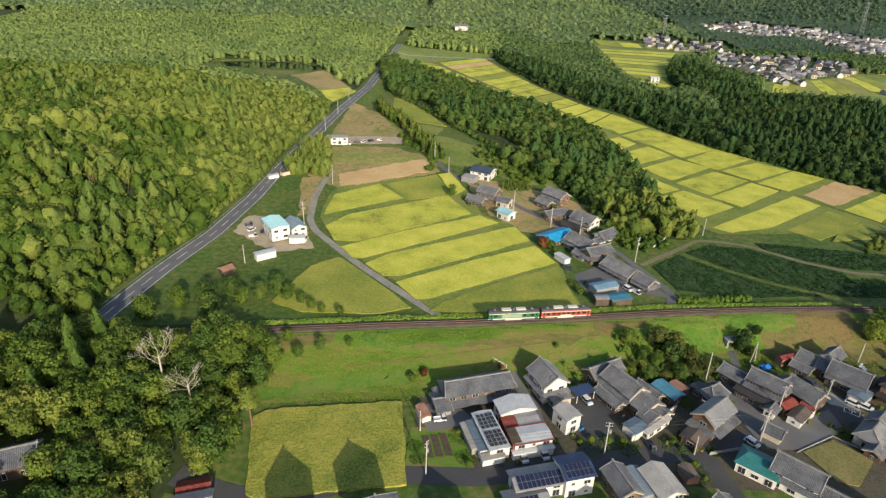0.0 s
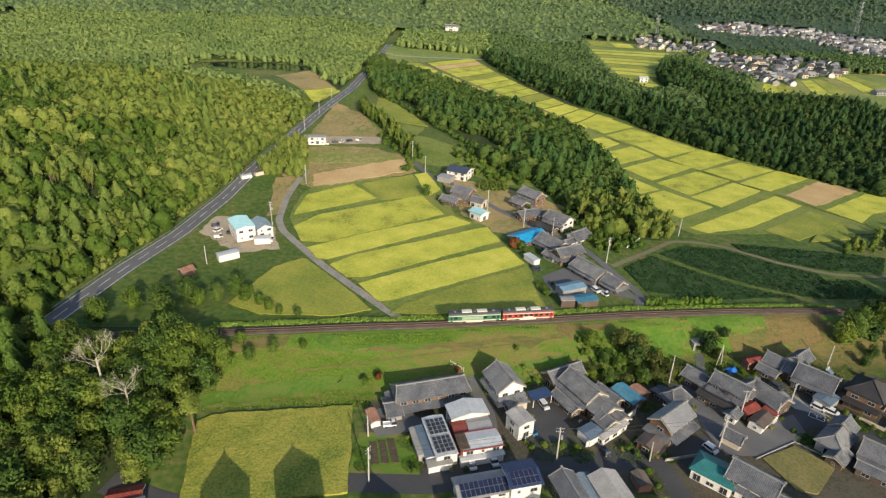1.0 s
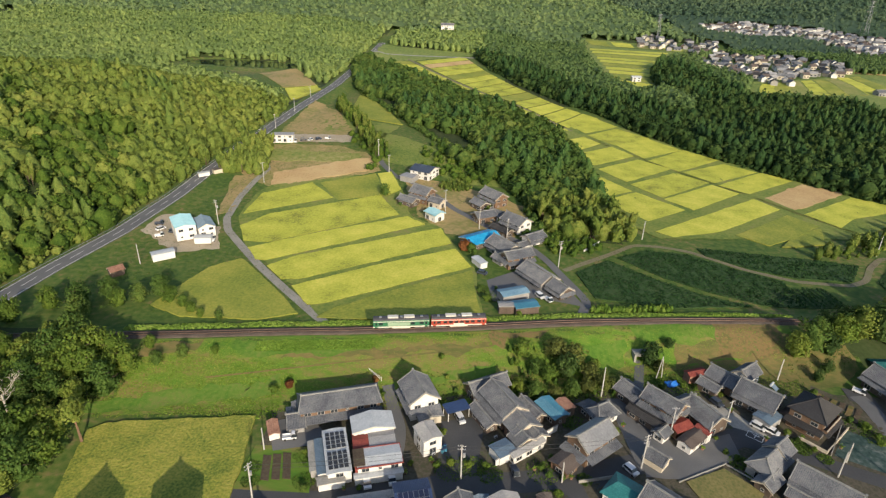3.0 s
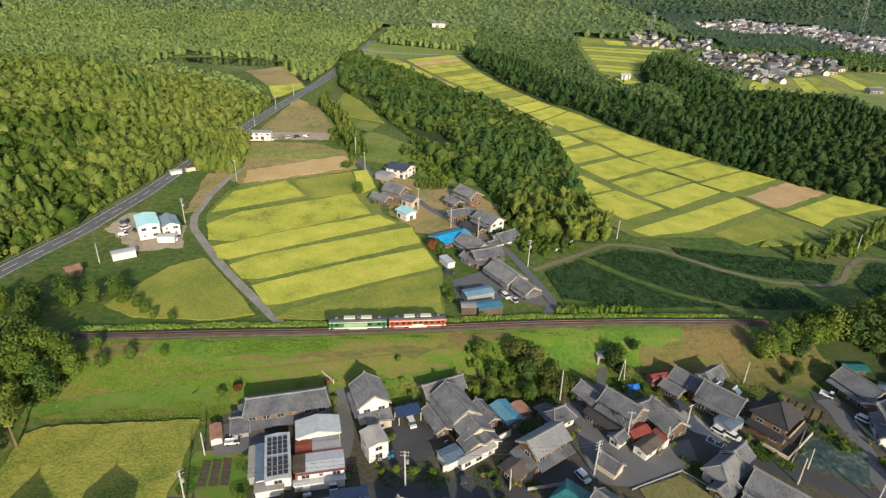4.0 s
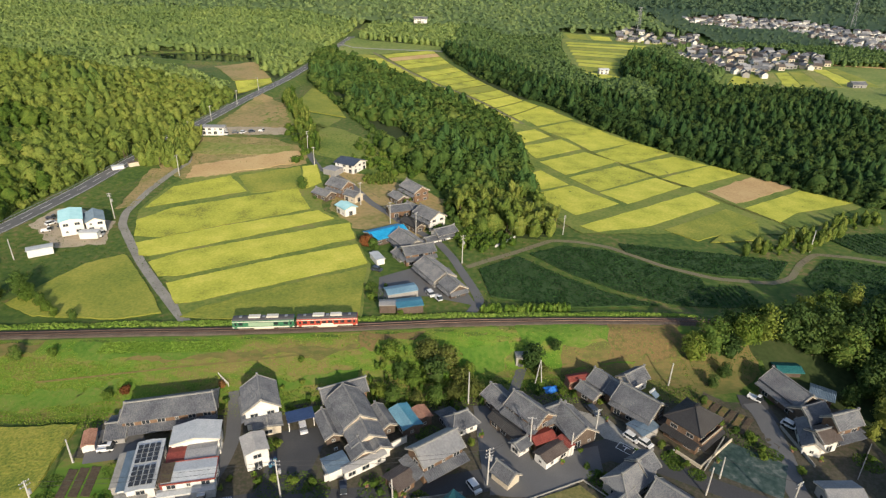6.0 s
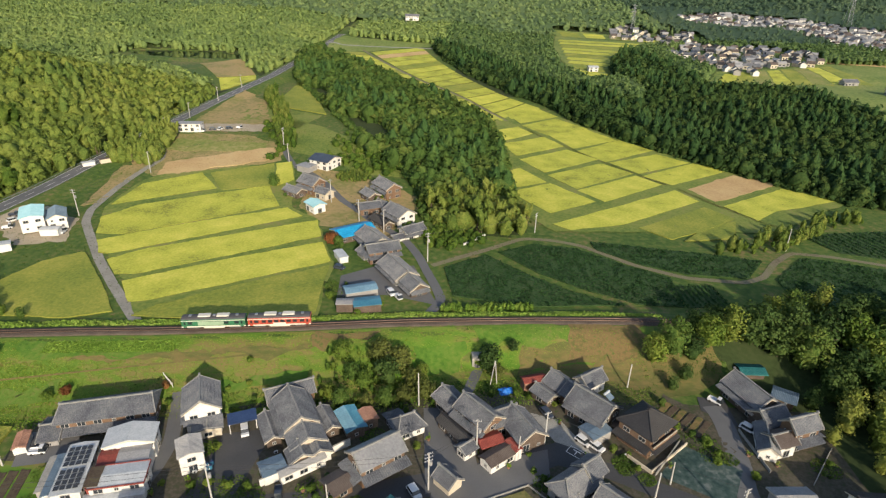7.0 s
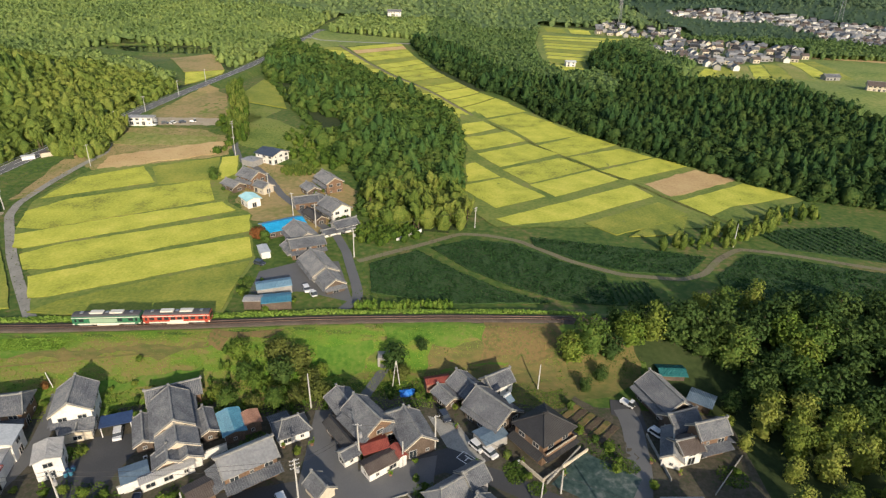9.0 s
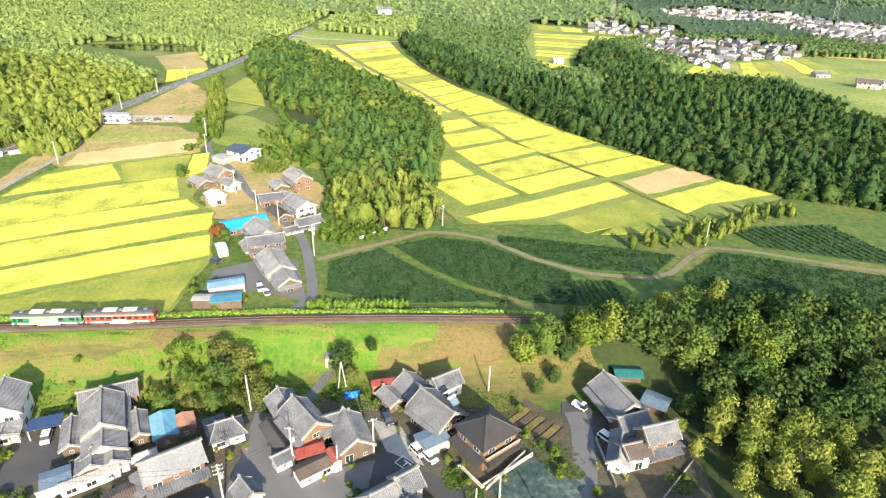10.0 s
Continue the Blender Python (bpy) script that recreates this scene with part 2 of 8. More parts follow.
M_POLE = material("pole_concrete", ((0.3, 0.29, 0.27), (0.42, 0.41, 0.38), (0.5, 0.48, 0.45)), 0.85, 0.5, 4.0, 0.2, 0.02)
M_STEEL = material("galvanised_steel", ((0.25, 0.26, 0.27), (0.38, 0.39, 0.4)), 0.45, 1.0, 6.0, 0.1, metal=0.6)
M_WIRE = material("wire_rubber", ((0.03, 0.03, 0.03), (0.05, 0.05, 0.05)), 0.6, 1.0, 6.0, 0.0)
M_FLOOR_SHADE = material("forest_floor_shade", ((0.022, 0.036, 0.01), (0.036, 0.056, 0.016), (0.055, 0.065, 0.024)), 0.98, 0.05, 0.8, 0.5, 0.2)
M_WATER = glass_mat("pond_water", (0.01, 0.02, 0.015), 0.05)
BROAD = ((0.045, 0.09, 0.014), (0.085, 0.15, 0.02), (0.15, 0.2, 0.032))
BROAD_D = ((0.045, 0.092, 0.019), (0.078, 0.14, 0.028), (0.15, 0.195, 0.042))
CONIFER = ((0.035, 0.082, 0.024), (0.06, 0.128, 0.032), (0.105, 0.175, 0.042))
BAMBOO = ((0.075, 0.125, 0.023), (0.138, 0.193, 0.034), (0.23, 0.26, 0.056))
M_BROAD = foliage("broad_leaves", (0.07, 0.125, 0.02), (0.125, 0.195, 0.028), (0.21, 0.25, 0.045))
M_BROAD_D = foliage("dark_broad_leaves", (0.05, 0.1, 0.02), (0.085, 0.15, 0.028), (0.15, 0.2, 0.042))
M_CONIFER = foliage("conifer_needles", (0.055, 0.11, 0.02), (0.095, 0.165, 0.028), (0.16, 0.215, 0.04))
M_BAMBOO = foliage("bamboo_leaves", (0.1, 0.15, 0.026), (0.18, 0.23, 0.04), (0.28, 0.3, 0.066))
M_WOOD_B = foliage("wood_leaves", *BROAD, wood=True)
M_WOOD_D = foliage("dark_wood_leaves", *BROAD_D, wood=True)
M_WOOD_CON = foliage("wood_needles", *CONIFER, wood=True)
M_WOOD_BAM = foliage("wood_bamboo", *BAMBOO, wood=True)
M_KUDZU_W = foliage("vine_covered_leaves", (0.09, 0.17, 0.024), (0.14, 0.24, 0.034), (0.21, 0.29, 0.05), wood=True)
M_WOOD_RD = foliage("ridge_leaves", (0.023, 0.054, 0.014), (0.042, 0.084, 0.02), (0.084, 0.124, 0.03), wood=True)
M_WOOD_RC = foliage("ridge_needles", (0.021, 0.057, 0.018), (0.039, 0.089, 0.025), (0.07, 0.124, 0.032), wood=True)
M_HILL = foliage("hill_leaves", (0.095, 0.148, 0.028), (0.17, 0.228, 0.044), (0.275, 0.3, 0.066), 0.018, True, 0.75)
M_HILLCON = foliage("hill_needles", (0.076, 0.138, 0.028), (0.135, 0.2, 0.042), (0.225, 0.26, 0.058), 0.018, True, 0.75)
# Distance haze is put into these four leaf colours: bluer, with less contrast.
M_DEEP_HAZE = foliage("haze_tinted_leaves", (0.088, 0.147, 0.065), (0.147, 0.218, 0.083), (0.236, 0.295, 0.106), 0.012, True, 0.45)
# Far leaves come in sunlit and shaded tones, the light put into colour.
M_FAR_SHADE = foliage("shade_tinted_far_leaves", (0.063, 0.115, 0.041), (0.109, 0.178, 0.057), (0.178, 0.241, 0.076), 0.02, True, 0.5)
M_DEEP_SHADE = foliage("shade_tinted_distant_leaves", (0.045, 0.088, 0.055), (0.075, 0.125, 0.070), (0.125, 0.175, 0.088), 0.012, True, 0.45)
M_FAR_LIT = foliage("sun_tinted_far_leaves", (0.117, 0.184, 0.061), (0.204, 0.285, 0.084), (0.315, 0.372, 0.107), 0.015, True, 0.5)
M_OLIVE = foliage("olive_leaves", (0.085, 0.105, 0.026), (0.14, 0.165, 0.038), (0.22, 0.235, 0.06))
M_EVERGREEN = foliage("evergreen_leaves", (0.03, 0.062, 0.016), (0.05, 0.095, 0.023), (0.09, 0.14, 0.034))
M_AUTUMN = foliage("reddish_leaves", (0.13, 0.05, 0.02), (0.22, 0.09, 0.03), (0.28, 0.15, 0.05))
M_YARD = material("village_earth", ((0.04, 0.065, 0.02), (0.066, 0.06, 0.04), (0.1, 0.088, 0.065), (0.055, 0.085, 0.022)), 0.95, 0.12, 1.5, 0.4, 0.05)
M_TRAIN_G = material("green_train_paint", ((0.02, 0.1, 0.05), (0.03, 0.15, 0.075)), 0.4, 0.5, 4.0, 0.0, specular=0.5)
M_TRAIN_GL = material("pale_green_train_paint", ((0.2, 0.3, 0.2), (0.28, 0.37, 0.27)), 0.4, 0.5, 4.0, 0.0, specular=0.5)
M_TRAIN_R = material("red_train_paint", ((0.28, 0.04, 0.025), (0.38, 0.06, 0.035)), 0.4, 0.5, 4.0, 0.0, specular=0.5)
M_TRAIN_W = material("cream_train_paint", ((0.55, 0.52, 0.44), (0.68, 0.64, 0.55)), 0.4, 0.5, 4.0, 0.0, specular=0.5)
M_TRAIN_D = material("dark_train_roof", ((0.05, 0.05, 0.055), (0.09, 0.09, 0.095)), 0.7, 0.5, 4.0, 0.1)
M_CARWHITE = material("white_car_paint", ((0.62, 0.62, 0.62), (0.74, 0.74, 0.74)), 0.3, 0.5, 3.0, 0.0, specular=0.6)
M_CARDARK = material("dark_car_paint", ((0.03, 0.04, 0.06), (0.05, 0.06, 0.085)), 0.3, 0.5, 3.0, 0.0, specular=0.6)
M_TYRE = material("tyre_rubber", ((0.02, 0.02, 0.02), (0.035, 0.035, 0.035)), 0.9, 1.0, 5.0, 0.1)


# ---- helpers ----
def box(bm, x0, x1, y0, y1, z0, z1, m=None):
    vs = [bm.verts.new((x, y, z)) for z in (z0, z1) for y in (y0, y1) for x in (x0, x1)]
    fs = [bm.faces.new([vs[i] for i in f]) for f in ((0, 2, 3, 1), (4, 5, 7, 6), (0, 1, 5, 4), (2, 6, 7, 3), (0, 4, 6, 2), (1, 3, 7, 5))]
    if m is not None:
        bmesh.ops.transform(bm, matrix=m, verts=vs)
    return fs


def cyl(bm, r0, r1, a, b, n=8):
    """A tapered tube from a to b with closed ends."""
    a, b = Vector(a), Vector(b)
    q = (b - a).to_track_quat("Z", "Y")
    rings = []
    for p, r in ((a, r0), (b, r1)):
        rings.append([bm.verts.new(p + q @ Vector((r * math.cos(2 * math.pi * i / n), r * math.sin(2 * math.pi * i / n), 0))) for i in range(n)])
    for i in range(n):
        bm.faces.new((rings[0][i], rings[0][(i + 1) % n], rings[1][(i + 1) % n], rings[1][i]))
    bm.faces.new(rings[0][::-1])
    bm.faces.new(rings[1])


def prism(bm, profile, x0, x1):
    """A profile in the y-z plane drawn along x, closed."""
    a = [bm.verts.new((x0, y, z)) for y, z in profile]
    b = [bm.verts.new((x1, y, z)) for y, z in profile]
    k = len(profile)
    for i in range(k):
        bm.faces.new((a[i], b[i], b[(i + 1) % k], a[(i + 1) % k]))
    bm.faces.new(a[::-1])
    bm.faces.new(b)


def mesh_of(name, bm, mat, bevel=0.0):
    if bevel:
        bmesh.ops.bevel(bm, geom=[e for e in bm.edges], offset=bevel, segments=1, affect="EDGES")
    bmesh.ops.recalc_face_normals(bm, faces=bm.faces)
    me = bpy.data.meshes.new(name)
    bm.to_mesh(me)
    bm.free()
    me.materials.append(mat)
    return me


def part(name, bm, mat, parent, label="", bevel=0.0):
    ob = new(name, mesh_of(name, bm, mat, bevel))
    ob.parent = parent
    if label:
        tagged(ob, label)
    return ob


def piece(name, me, parent, m):
    ob = new(name, me)
    ob.parent = parent
    ob.matrix_local = m
    return ob


def empty(name, x, y, z, rz, label, category, group=""):
    ob = new(name)
    ob.matrix_world = pose(x, y, z, 0, 0, rz)
    return tagged(ob, label, category, group)


def raw_mesh(name, verts, faces, mat, smooth=False, normals=None):
    """A mesh from numpy arrays: vertices (n, 3), faces (m, k); normals rounds the shading of leaf masses."""
    me = bpy.data.meshes.new(name)
    verts, faces = np.asarray(verts, np.float32), np.asarray(faces, np.int32)
    k = faces.shape[1]
    me.vertices.add(len(verts))
    me.vertices.foreach_set("co", verts.ravel())
    me.loops.add(faces.size)
    me.loops.foreach_set("vertex_index", faces.ravel())
    me.polygons.add(len(faces))
    me.polygons.foreach_set("loop_start", np.arange(0, faces.size, k, dtype=np.int32))
    me.polygons.foreach_set("loop_total", np.full(len(faces), k, np.int32))
    if smooth:
        me.polygons.foreach_set("use_smooth", np.ones(len(faces), bool))
    me.update(calc_edges=True)
    if normals is None:
        me.validate()
    else:
        me.normals_split_custom_set_from_vertices(np.asarray(normals, np.float32))
    me.materials.append(mat)
    return me


# ---- terrain ----
TRACK_X = (-400, -200, -110, -60, -37, -16, 4, 41, 70, 104, 130, 170, 230, 320, 600)
TRACK_Y = (95, 122, 138, 145, 148.4, 151.8, 154.4, 160.6, 166.2, 170.9, 173.6, 176, 178, 178, 178)
ROAD_Y = (60, 120, 158, 183, 213, 252, 279, 344, 408, 480, 580, 695, 900)
ROAD_X = (-116, -112, -108, -104.6, -98, -94.3, -93.8, -90, -84.7, -75.5, -73, -71.7, -60)
ROAD_Z = (1, 0.5, 0.0, 0.3, 1.0, 2.0, 2.8, 5.0, 8.0, 11.5, 15, 20.5, 34)


def track_y(x):
    return np.interp(x, TRACK_X, TRACK_Y)


def smooth(a, b, v):
    k = np.clip((v - a) / (b - a), 0, 1)
    return k * k * (3 - 2 * k)


def wave(x, y, s, seed):
    """Soft undulation from a few sines."""
    r = np.random.RandomState(seed)
    out = 0
    for _ in range(5):
        a, ph, f = r.uniform(0, 6.28), r.uniform(0, 6.28), r.uniform(0.6, 1.7)
        out = out + np.sin((x * np.cos(a) + y * np.sin(a)) * f * 6.28 / s + ph)
    return out / 5


def height(x, y):
    x, y = np.asarray(x, float), np.asarray(y, float)
    left = np.interp(y, (150, 200, 260, 300, 340, 420, 500, 580, 700, 900, 1100, 1500, 2600), (0, 0, 1.0, 3, 5.5, 7, 8.5, 12.5, 20, 38, 56, 95, 180))
    right = np.interp(y, (150, 200, 250, 300, 340, 420, 500, 580, 700, 800, 900, 1000, 1100, 1500, 2600), (-0.3, -0.8, -1.6, -1.7, -1.2, 1.5, 6.0, 12.0, 14, 16, 28, 42, 54, 95, 180))
    north = left + (right - left) * smooth(50, 110, x)
    d = np.interp(y, ROAD_Y, ROAD_X) - 5 - x
    hill = 34 * (1 - np.exp(-(np.maximum(d, 0) / 45) ** 2)) * (1 - 0.7 * smooth(320, 440, y))
    hollow = np.exp(-((x + 175) / 100) ** 2 - ((y - 560) / 85) ** 2)
    north = north + hill * (1 + 0.18 * wave(x, y, 120, 3) + 0.16 * wave(x, y, 52, 8)) * (1 - 0.97 * hollow)
    belt = smooth(40, 100, x - np.interp(y, (285, 325, 360, 398, 442, 470, 546, 620), (262, 226, 196, 166, 136, 95, 62, 40)))
    north = north + 5 * belt * smooth(280, 330, y) * (1 - smooth(480, 560, y))
    north = north + smooth(900, 1100, y) * 14 * wave(x, y, 330, 5)
    south = -4.6 - 0.4 * smooth(0, 40, x) + np.minimum(0.28 * np.maximum(0, -50 - x), 12)
    dt = y - track_y(x)
    wide = 21 - 9.5 * smooth(58, 80, x) + 6 * smooth(110, 140, x)
    k_n = smooth(3.5, 7.0, dt)
    k_s = np.clip((-dt - 3.5) / wide, 0, 1)
    k_s = 0.6 * k_s + 0.4 * smooth(0, 1, k_s)
    z = np.where(dt > 0, 1.2 + (north - 1.2) * k_n, 1.2 + (south - 1.2) * k_s)
    road = np.abs(np.interp(y, ROAD_Y, ROAD_X) - x)
    z = np.where(y > 155, z + (np.interp(y, ROAD_Y, ROAD_Z) - z) * (1 - smooth(6, 14, road)), z)
    along = np.clip(((x - 84) * 5 + (y - 138) * 18) / 349, 0, 1)
    cut = np.hypot(x - 84 - 5 * along, y - 138 - 18 * along)
    z = np.where((y > 125) & (y < 157.5), z + (-5.1 - z) * (1 - smooth(1.8, 5.0, cut)), z)
    pond = np.hypot((x + 178) / 55, (y - 560 + 0.12 * (x + 178)) / 21)
    z = np.where(y > 400, z + (13.5 - z) * (1 - smooth(1.15, 1.5, pond)), z)
    z = np.where(y > 400, z - 2.5 * (1 - smooth(0.9, 1.1, pond)), z)
    return z


GX = np.unique(np.concatenate([np.linspace(-1500, -360, 30), np.linspace(-360, -120, 60), np.arange(-120, 261, 3.0), np.linspace(260, 460, 45), np.linspace(460, 2200, 45)]))
GY = np.unique(np.concatenate([np.linspace(-400, 60, 24), np.arange(60, 331, 3.0), np.linspace(330, 620, 80), np.linspace(620, 1300, 70), np.linspace(1300, 3200, 24)]))
GZ = height(*np.meshgrid(GX, GY))


def ground_z(x, y):
    """The height of the ground sheet itself."""
    x, y = np.asarray(x, float), np.asarray(y, float)
    i = np.clip(np.searchsorted(GX, x) - 1, 0, len(GX) - 2)
    j = np.clip(np.searchsorted(GY, y) - 1, 0, len(GY) - 2)
    u, v = (x - GX[i]) / (GX[i + 1] - GX[i]), (y - GY[j]) / (GY[j + 1] - GY[j])
    return (GZ[j, i] * (1 - u) + GZ[j, i + 1] * u) * (1 - v) + (GZ[j + 1, i] * (1 - u) + GZ[j + 1, i + 1] * u) * v


def grid_faces(nx, ny):
    a = (np.arange(ny - 1)[:, None] * nx + np.arange(nx - 1)[None]).ravel()
    return np.stack([a, a + 1, a + nx + 1, a + nx], 1)


gx, gy = np.meshgrid(GX, GY)
ground = new("ground", raw_mesh("ground", np.stack([gx.ravel(), gy.ravel(), GZ.ravel()], 1), grid_faces(len(GX), len(GY)), M_GROUND, True))
tagged(ground, "rolling meadow ground of green and dry grass", "ground", kind="structure")


def resample(line, n):
    p = np.array(line, float)
    s = np.concatenate([[0], np.cumsum(np.hypot(*np.diff(p, axis=0).T))])
    t = np.linspace(0, s[-1], n)
    return np.stack([np.interp(t, s, p[:, 0]), np.interp(t, s, p[:, 1])], 1)


def patch(name, near, far, mat, label, category, lift=0.08, step=2.0, rough=0.0, kind="structure", skirt=0.0, level=None, seed=0, side=None, ragged=0.0):
    """A sheet between two edge lines, lying on the ground or standing level, with sides where it has a height."""
    a, b = np.array(near, float), np.array(far, float)
    length = max(np.hypot(*np.diff(a, axis=0).T).sum(), np.hypot(*np.diff(b, axis=0).T).sum())
    deep = np.hypot(*(a[[0, -1]] - b[[0, -1]]).T).max()
    n, m = int(min(160, max(3, length / step))), int(min(120, max(2, deep / step)))
    a, b = resample(near, n), resample(far, n)
    v = np.linspace(0, 1, m)[:, None, None]
    p = a[None] * (1 - v) + b[None] * v
    r = np.random.RandomState(seed)
    if ragged:
        x, y = p[..., 0].copy(), p[..., 1].copy()
        p = p + ragged * np.stack([wave(x, y, 17, seed + 1) + 0.7 * wave(x, y, 6, seed + 2), wave(x, y, 17, seed + 3) + 0.7 * wave(x, y, 6, seed + 4)], -1)
    z = ground_z(p[..., 0], p[..., 1]) if level is None else np.full(p.shape[:2], float(level))
    z = z + lift + rough * r.normal(size=z.shape) if level is None else z + rough * r.normal(size=z.shape)
    verts = np.concatenate([p.reshape(-1, 2), z.reshape(-1, 1)], 1)
    faces = grid_faces(n, m)
    if skirt:
        ring = np.concatenate([np.arange(n), (np.arange(1, m) * n + n - 1), (m - 1) * n + np.arange(n - 2, -1, -1), np.arange(m - 2, 0, -1) * n])
        rim, low = verts[ring].copy(), verts[ring].copy()
        low[:, 2] -= skirt
        k0 = len(verts) + len(ring)
        nxt = np.roll(np.arange(len(ring)), -1)
        top = len(faces)
        faces = np.concatenate([faces, np.stack([k0 - len(ring) + np.arange(len(ring)), k0 + np.arange(len(ring)), k0 + nxt, k0 - len(ring) + nxt], 1)])
        verts = np.concatenate([verts, rim, low])
    mesh = raw_mesh(name, verts, faces, mat)
    if skirt and side:
        mesh.materials.append(side)
        mesh.polygons.foreach_set("material_index", (np.arange(len(faces)) >= top).astype(np.int32))
    return tagged(new(name, mesh), label, category, kind=kind)


def ribbon(name, line, width, mat, label, category, lift=0.1, step=2.0, kind="structure", zs=None):
    """A road or path that follows a line over the ground."""
    length = np.hypot(*np.diff(np.array(line, float), axis=0).T).sum()
    n = max(3, int(length / step))
    c = resample(line, n)
    for _ in range(3):
        c[1:-1] = (c[:-2] + 2 * c[1:-1] + c[2:]) / 4
    d = np.gradient(c, axis=0)
    d /= np.hypot(d[:, 0], d[:, 1])[:, None]
    side = np.stack([-d[:, 1], d[:, 0]], 1)
    rows = [c + side * width * k for k in (-0.5, -0.17, 0.17, 0.5)]
    p = np.stack(rows, 1).reshape(-1, 2)
    z = ground_z(p[:, 0], p[:, 1]) + lift
    return tagged(new(name, raw_mesh(name, np.concatenate([p, z[:, None]], 1), grid_faces(4, n), mat)), label, category, kind=kind), c, side
# ---- roads and paths ----
patch("ground", [(-8, 100), (60, 99), (120, 98), (169, 106)], [(-9, 126), (40, 137), (100, 147), (168, 147)], M_YARD, "trodden village earth with weeds and gravel", "ground", 0.05, 2.0)

road_line = [(x, y) for x, y in zip(ROAD_X, ROAD_Y) if 100 < y < 800]
highway, rc, rs = ribbon("road", road_line, 7.5, M_ASPHALT_OLD, "two-lane asphalt road along the wooded hill", "road", 0.12)
for off, dash in ((-3.2, 0), (3.2, 0), (0, 1)):
    bm = bmesh.new()
    for i in range(len(rc) - 1):
        if dash and i % 5 > 2:
            continue
        p = [rc[i] + rs[i] * (off - 0.1), rc[i + 1] + rs[i + 1] * (off - 0.1), rc[i + 1] + rs[i + 1] * (off + 0.1), rc[i] + rs[i] * (off + 0.1)]
        bm.faces.new([bm.verts.new((q[0], q[1], float(ground_z(q[0], q[1])) + 0.15)) for q in p])
    part("lane_line", bm, M_LINE, highway)
bm = bmesh.new()
for i in range(3, 140, 2):
    q = rc[i] + rs[i] * 4.1
    z = float(ground_z(q[0], q[1]))
    cyl(bm, 0.06, 0.06, (q[0], q[1], z), (q[0], q[1], z + 0.8), 5)
for i in range(3, 139):
    q, w = rc[i] + rs[i] * 4.1, rc[i + 1] + rs[i + 1] * 4.1
    cyl(bm, 0.1, 0.1, (q[0], q[1], float(ground_z(*q)) + 0.7), (w[0], w[1], float(ground_z(*w)) + 0.7), 4)
tagged(new("guard_rail", mesh_of("guard_rail", bm, M_STEEL)), "galvanised steel guard rail along the wooded road", "guard rail", kind="structure")

lane, _, _ = ribbon("road", [(-4.7, 159.5), (-22.7, 178.4), (-36, 193), (-49.5, 209.5), (-59, 221.4), (-63.8, 232.3), (-67.4, 258), (-67.5, 275), (-66.3, 292), (-72, 305), (-82, 312)], 3.0, M_LANE, "narrow grey farm lane curving round the paddies", "road", 0.14, 1.5)
ribbon("road", [(74, 173.5), (77, 181), (74, 190), (70.9, 198), (67, 208.7), (60.8, 220.6), (53.5, 228), (47, 234.3), (38.9, 244.5), (30, 254.6), (19.5, 270.8), (10, 282), (-1.7, 291.5), (-10.4, 307.5), (-18, 326)], 3.0, M_ASPHALT_OLD, "narrow hamlet street between tiled houses", "road", 0.16, 1.5)
ribbon("path", [(72, 203), (80, 210), (90.5, 219), (103, 231), (113, 231), (124, 227.5), (140, 213.4), (155, 205.7), (173.5, 204.6), (181.7, 209.6), (189.8, 221.4), (199.5, 231), (213, 229.5), (240, 221), (290, 214)], 2.3, M_DIRT, "earth farm track winding between bean fields", "path", 0.12, 1.5)
ribbon("path", [(91, 216), (104, 203), (118, 193), (133, 184)], 1.5, M_GROUND, "grassy earth track across the bean field", "path", 0.12, 1.5)
ribbon("path", [(182, 205), (178, 190), (172, 182)], 1.8, M_GROUND, "grassy earth track beside the bean field", "path", 0.12, 1.5)
ribbon("path", [(101, 402), (111, 391), (125, 368), (138, 350), (152, 330), (166, 312), (178, 297), (190, 276), (203, 258), (214, 246)], 2.2, M_FALLOW, "straight farm lane through the valley paddies", "path", 0.3, 2.5)
ribbon("path", [(-34, 616), (-28, 606), (10, 538), (46, 481), (74, 444), (101, 405)], 2.6, M_DIRT, "straight farm lane through the far paddies", "path", 0.3, 3)
ribbon("path", [(-75, 640), (-30, 634), (40, 634), (60, 640)], 4, M_CONC, "pale concrete lane across the valley head", "path", 0.3, 3)
ribbon("road", [(-60, 92), (-40, 88), (-15, 98), (8, 98.5), (12, 99.5), (35, 106), (52, 108.5), (66, 112), (84, 118), (97, 123), (106, 127.5), (116, 132)], 6.0, M_ASPHALT, "grey asphalt village street past the houses", "road", 0.1, 1.5)
ribbon("road", [(104, 127), (116, 124), (128, 118.5), (140, 113.5), (156, 108), (190, 100)], 4.4, M_ASPHALT, "asphalt side street behind the dark-roofed house", "road", 0.115, 1.5)
ribbon("road", [(62, 111.5), (64, 104), (66, 95), (68, 84)], 5.0, M_ASPHALT, "asphalt side street between tiled houses", "road", 0.115, 1.5)
ribbon("road", [(144, 110), (143.2, 121), (145, 128), (145.5, 134), (146, 143), (145, 147)], 4.6, M_ASPHALT_OLD, "concrete driveway up to the farmhouse yard", "road", 0.13, 1.5)
ribbon("road", [(22, 106), (23.5, 114), (23.2, 122), (20, 131), (18, 137)], 3.2, M_ASPHALT_OLD, "narrow alley between two-storey houses", "road", 0.115, 1.5)
patch("pavement", [(79, 114), (90, 119)], [(76, 139), (85, 140)], M_ASPHALT_OLD, "worn asphalt yard between the farmhouses", "yard", 0.13)
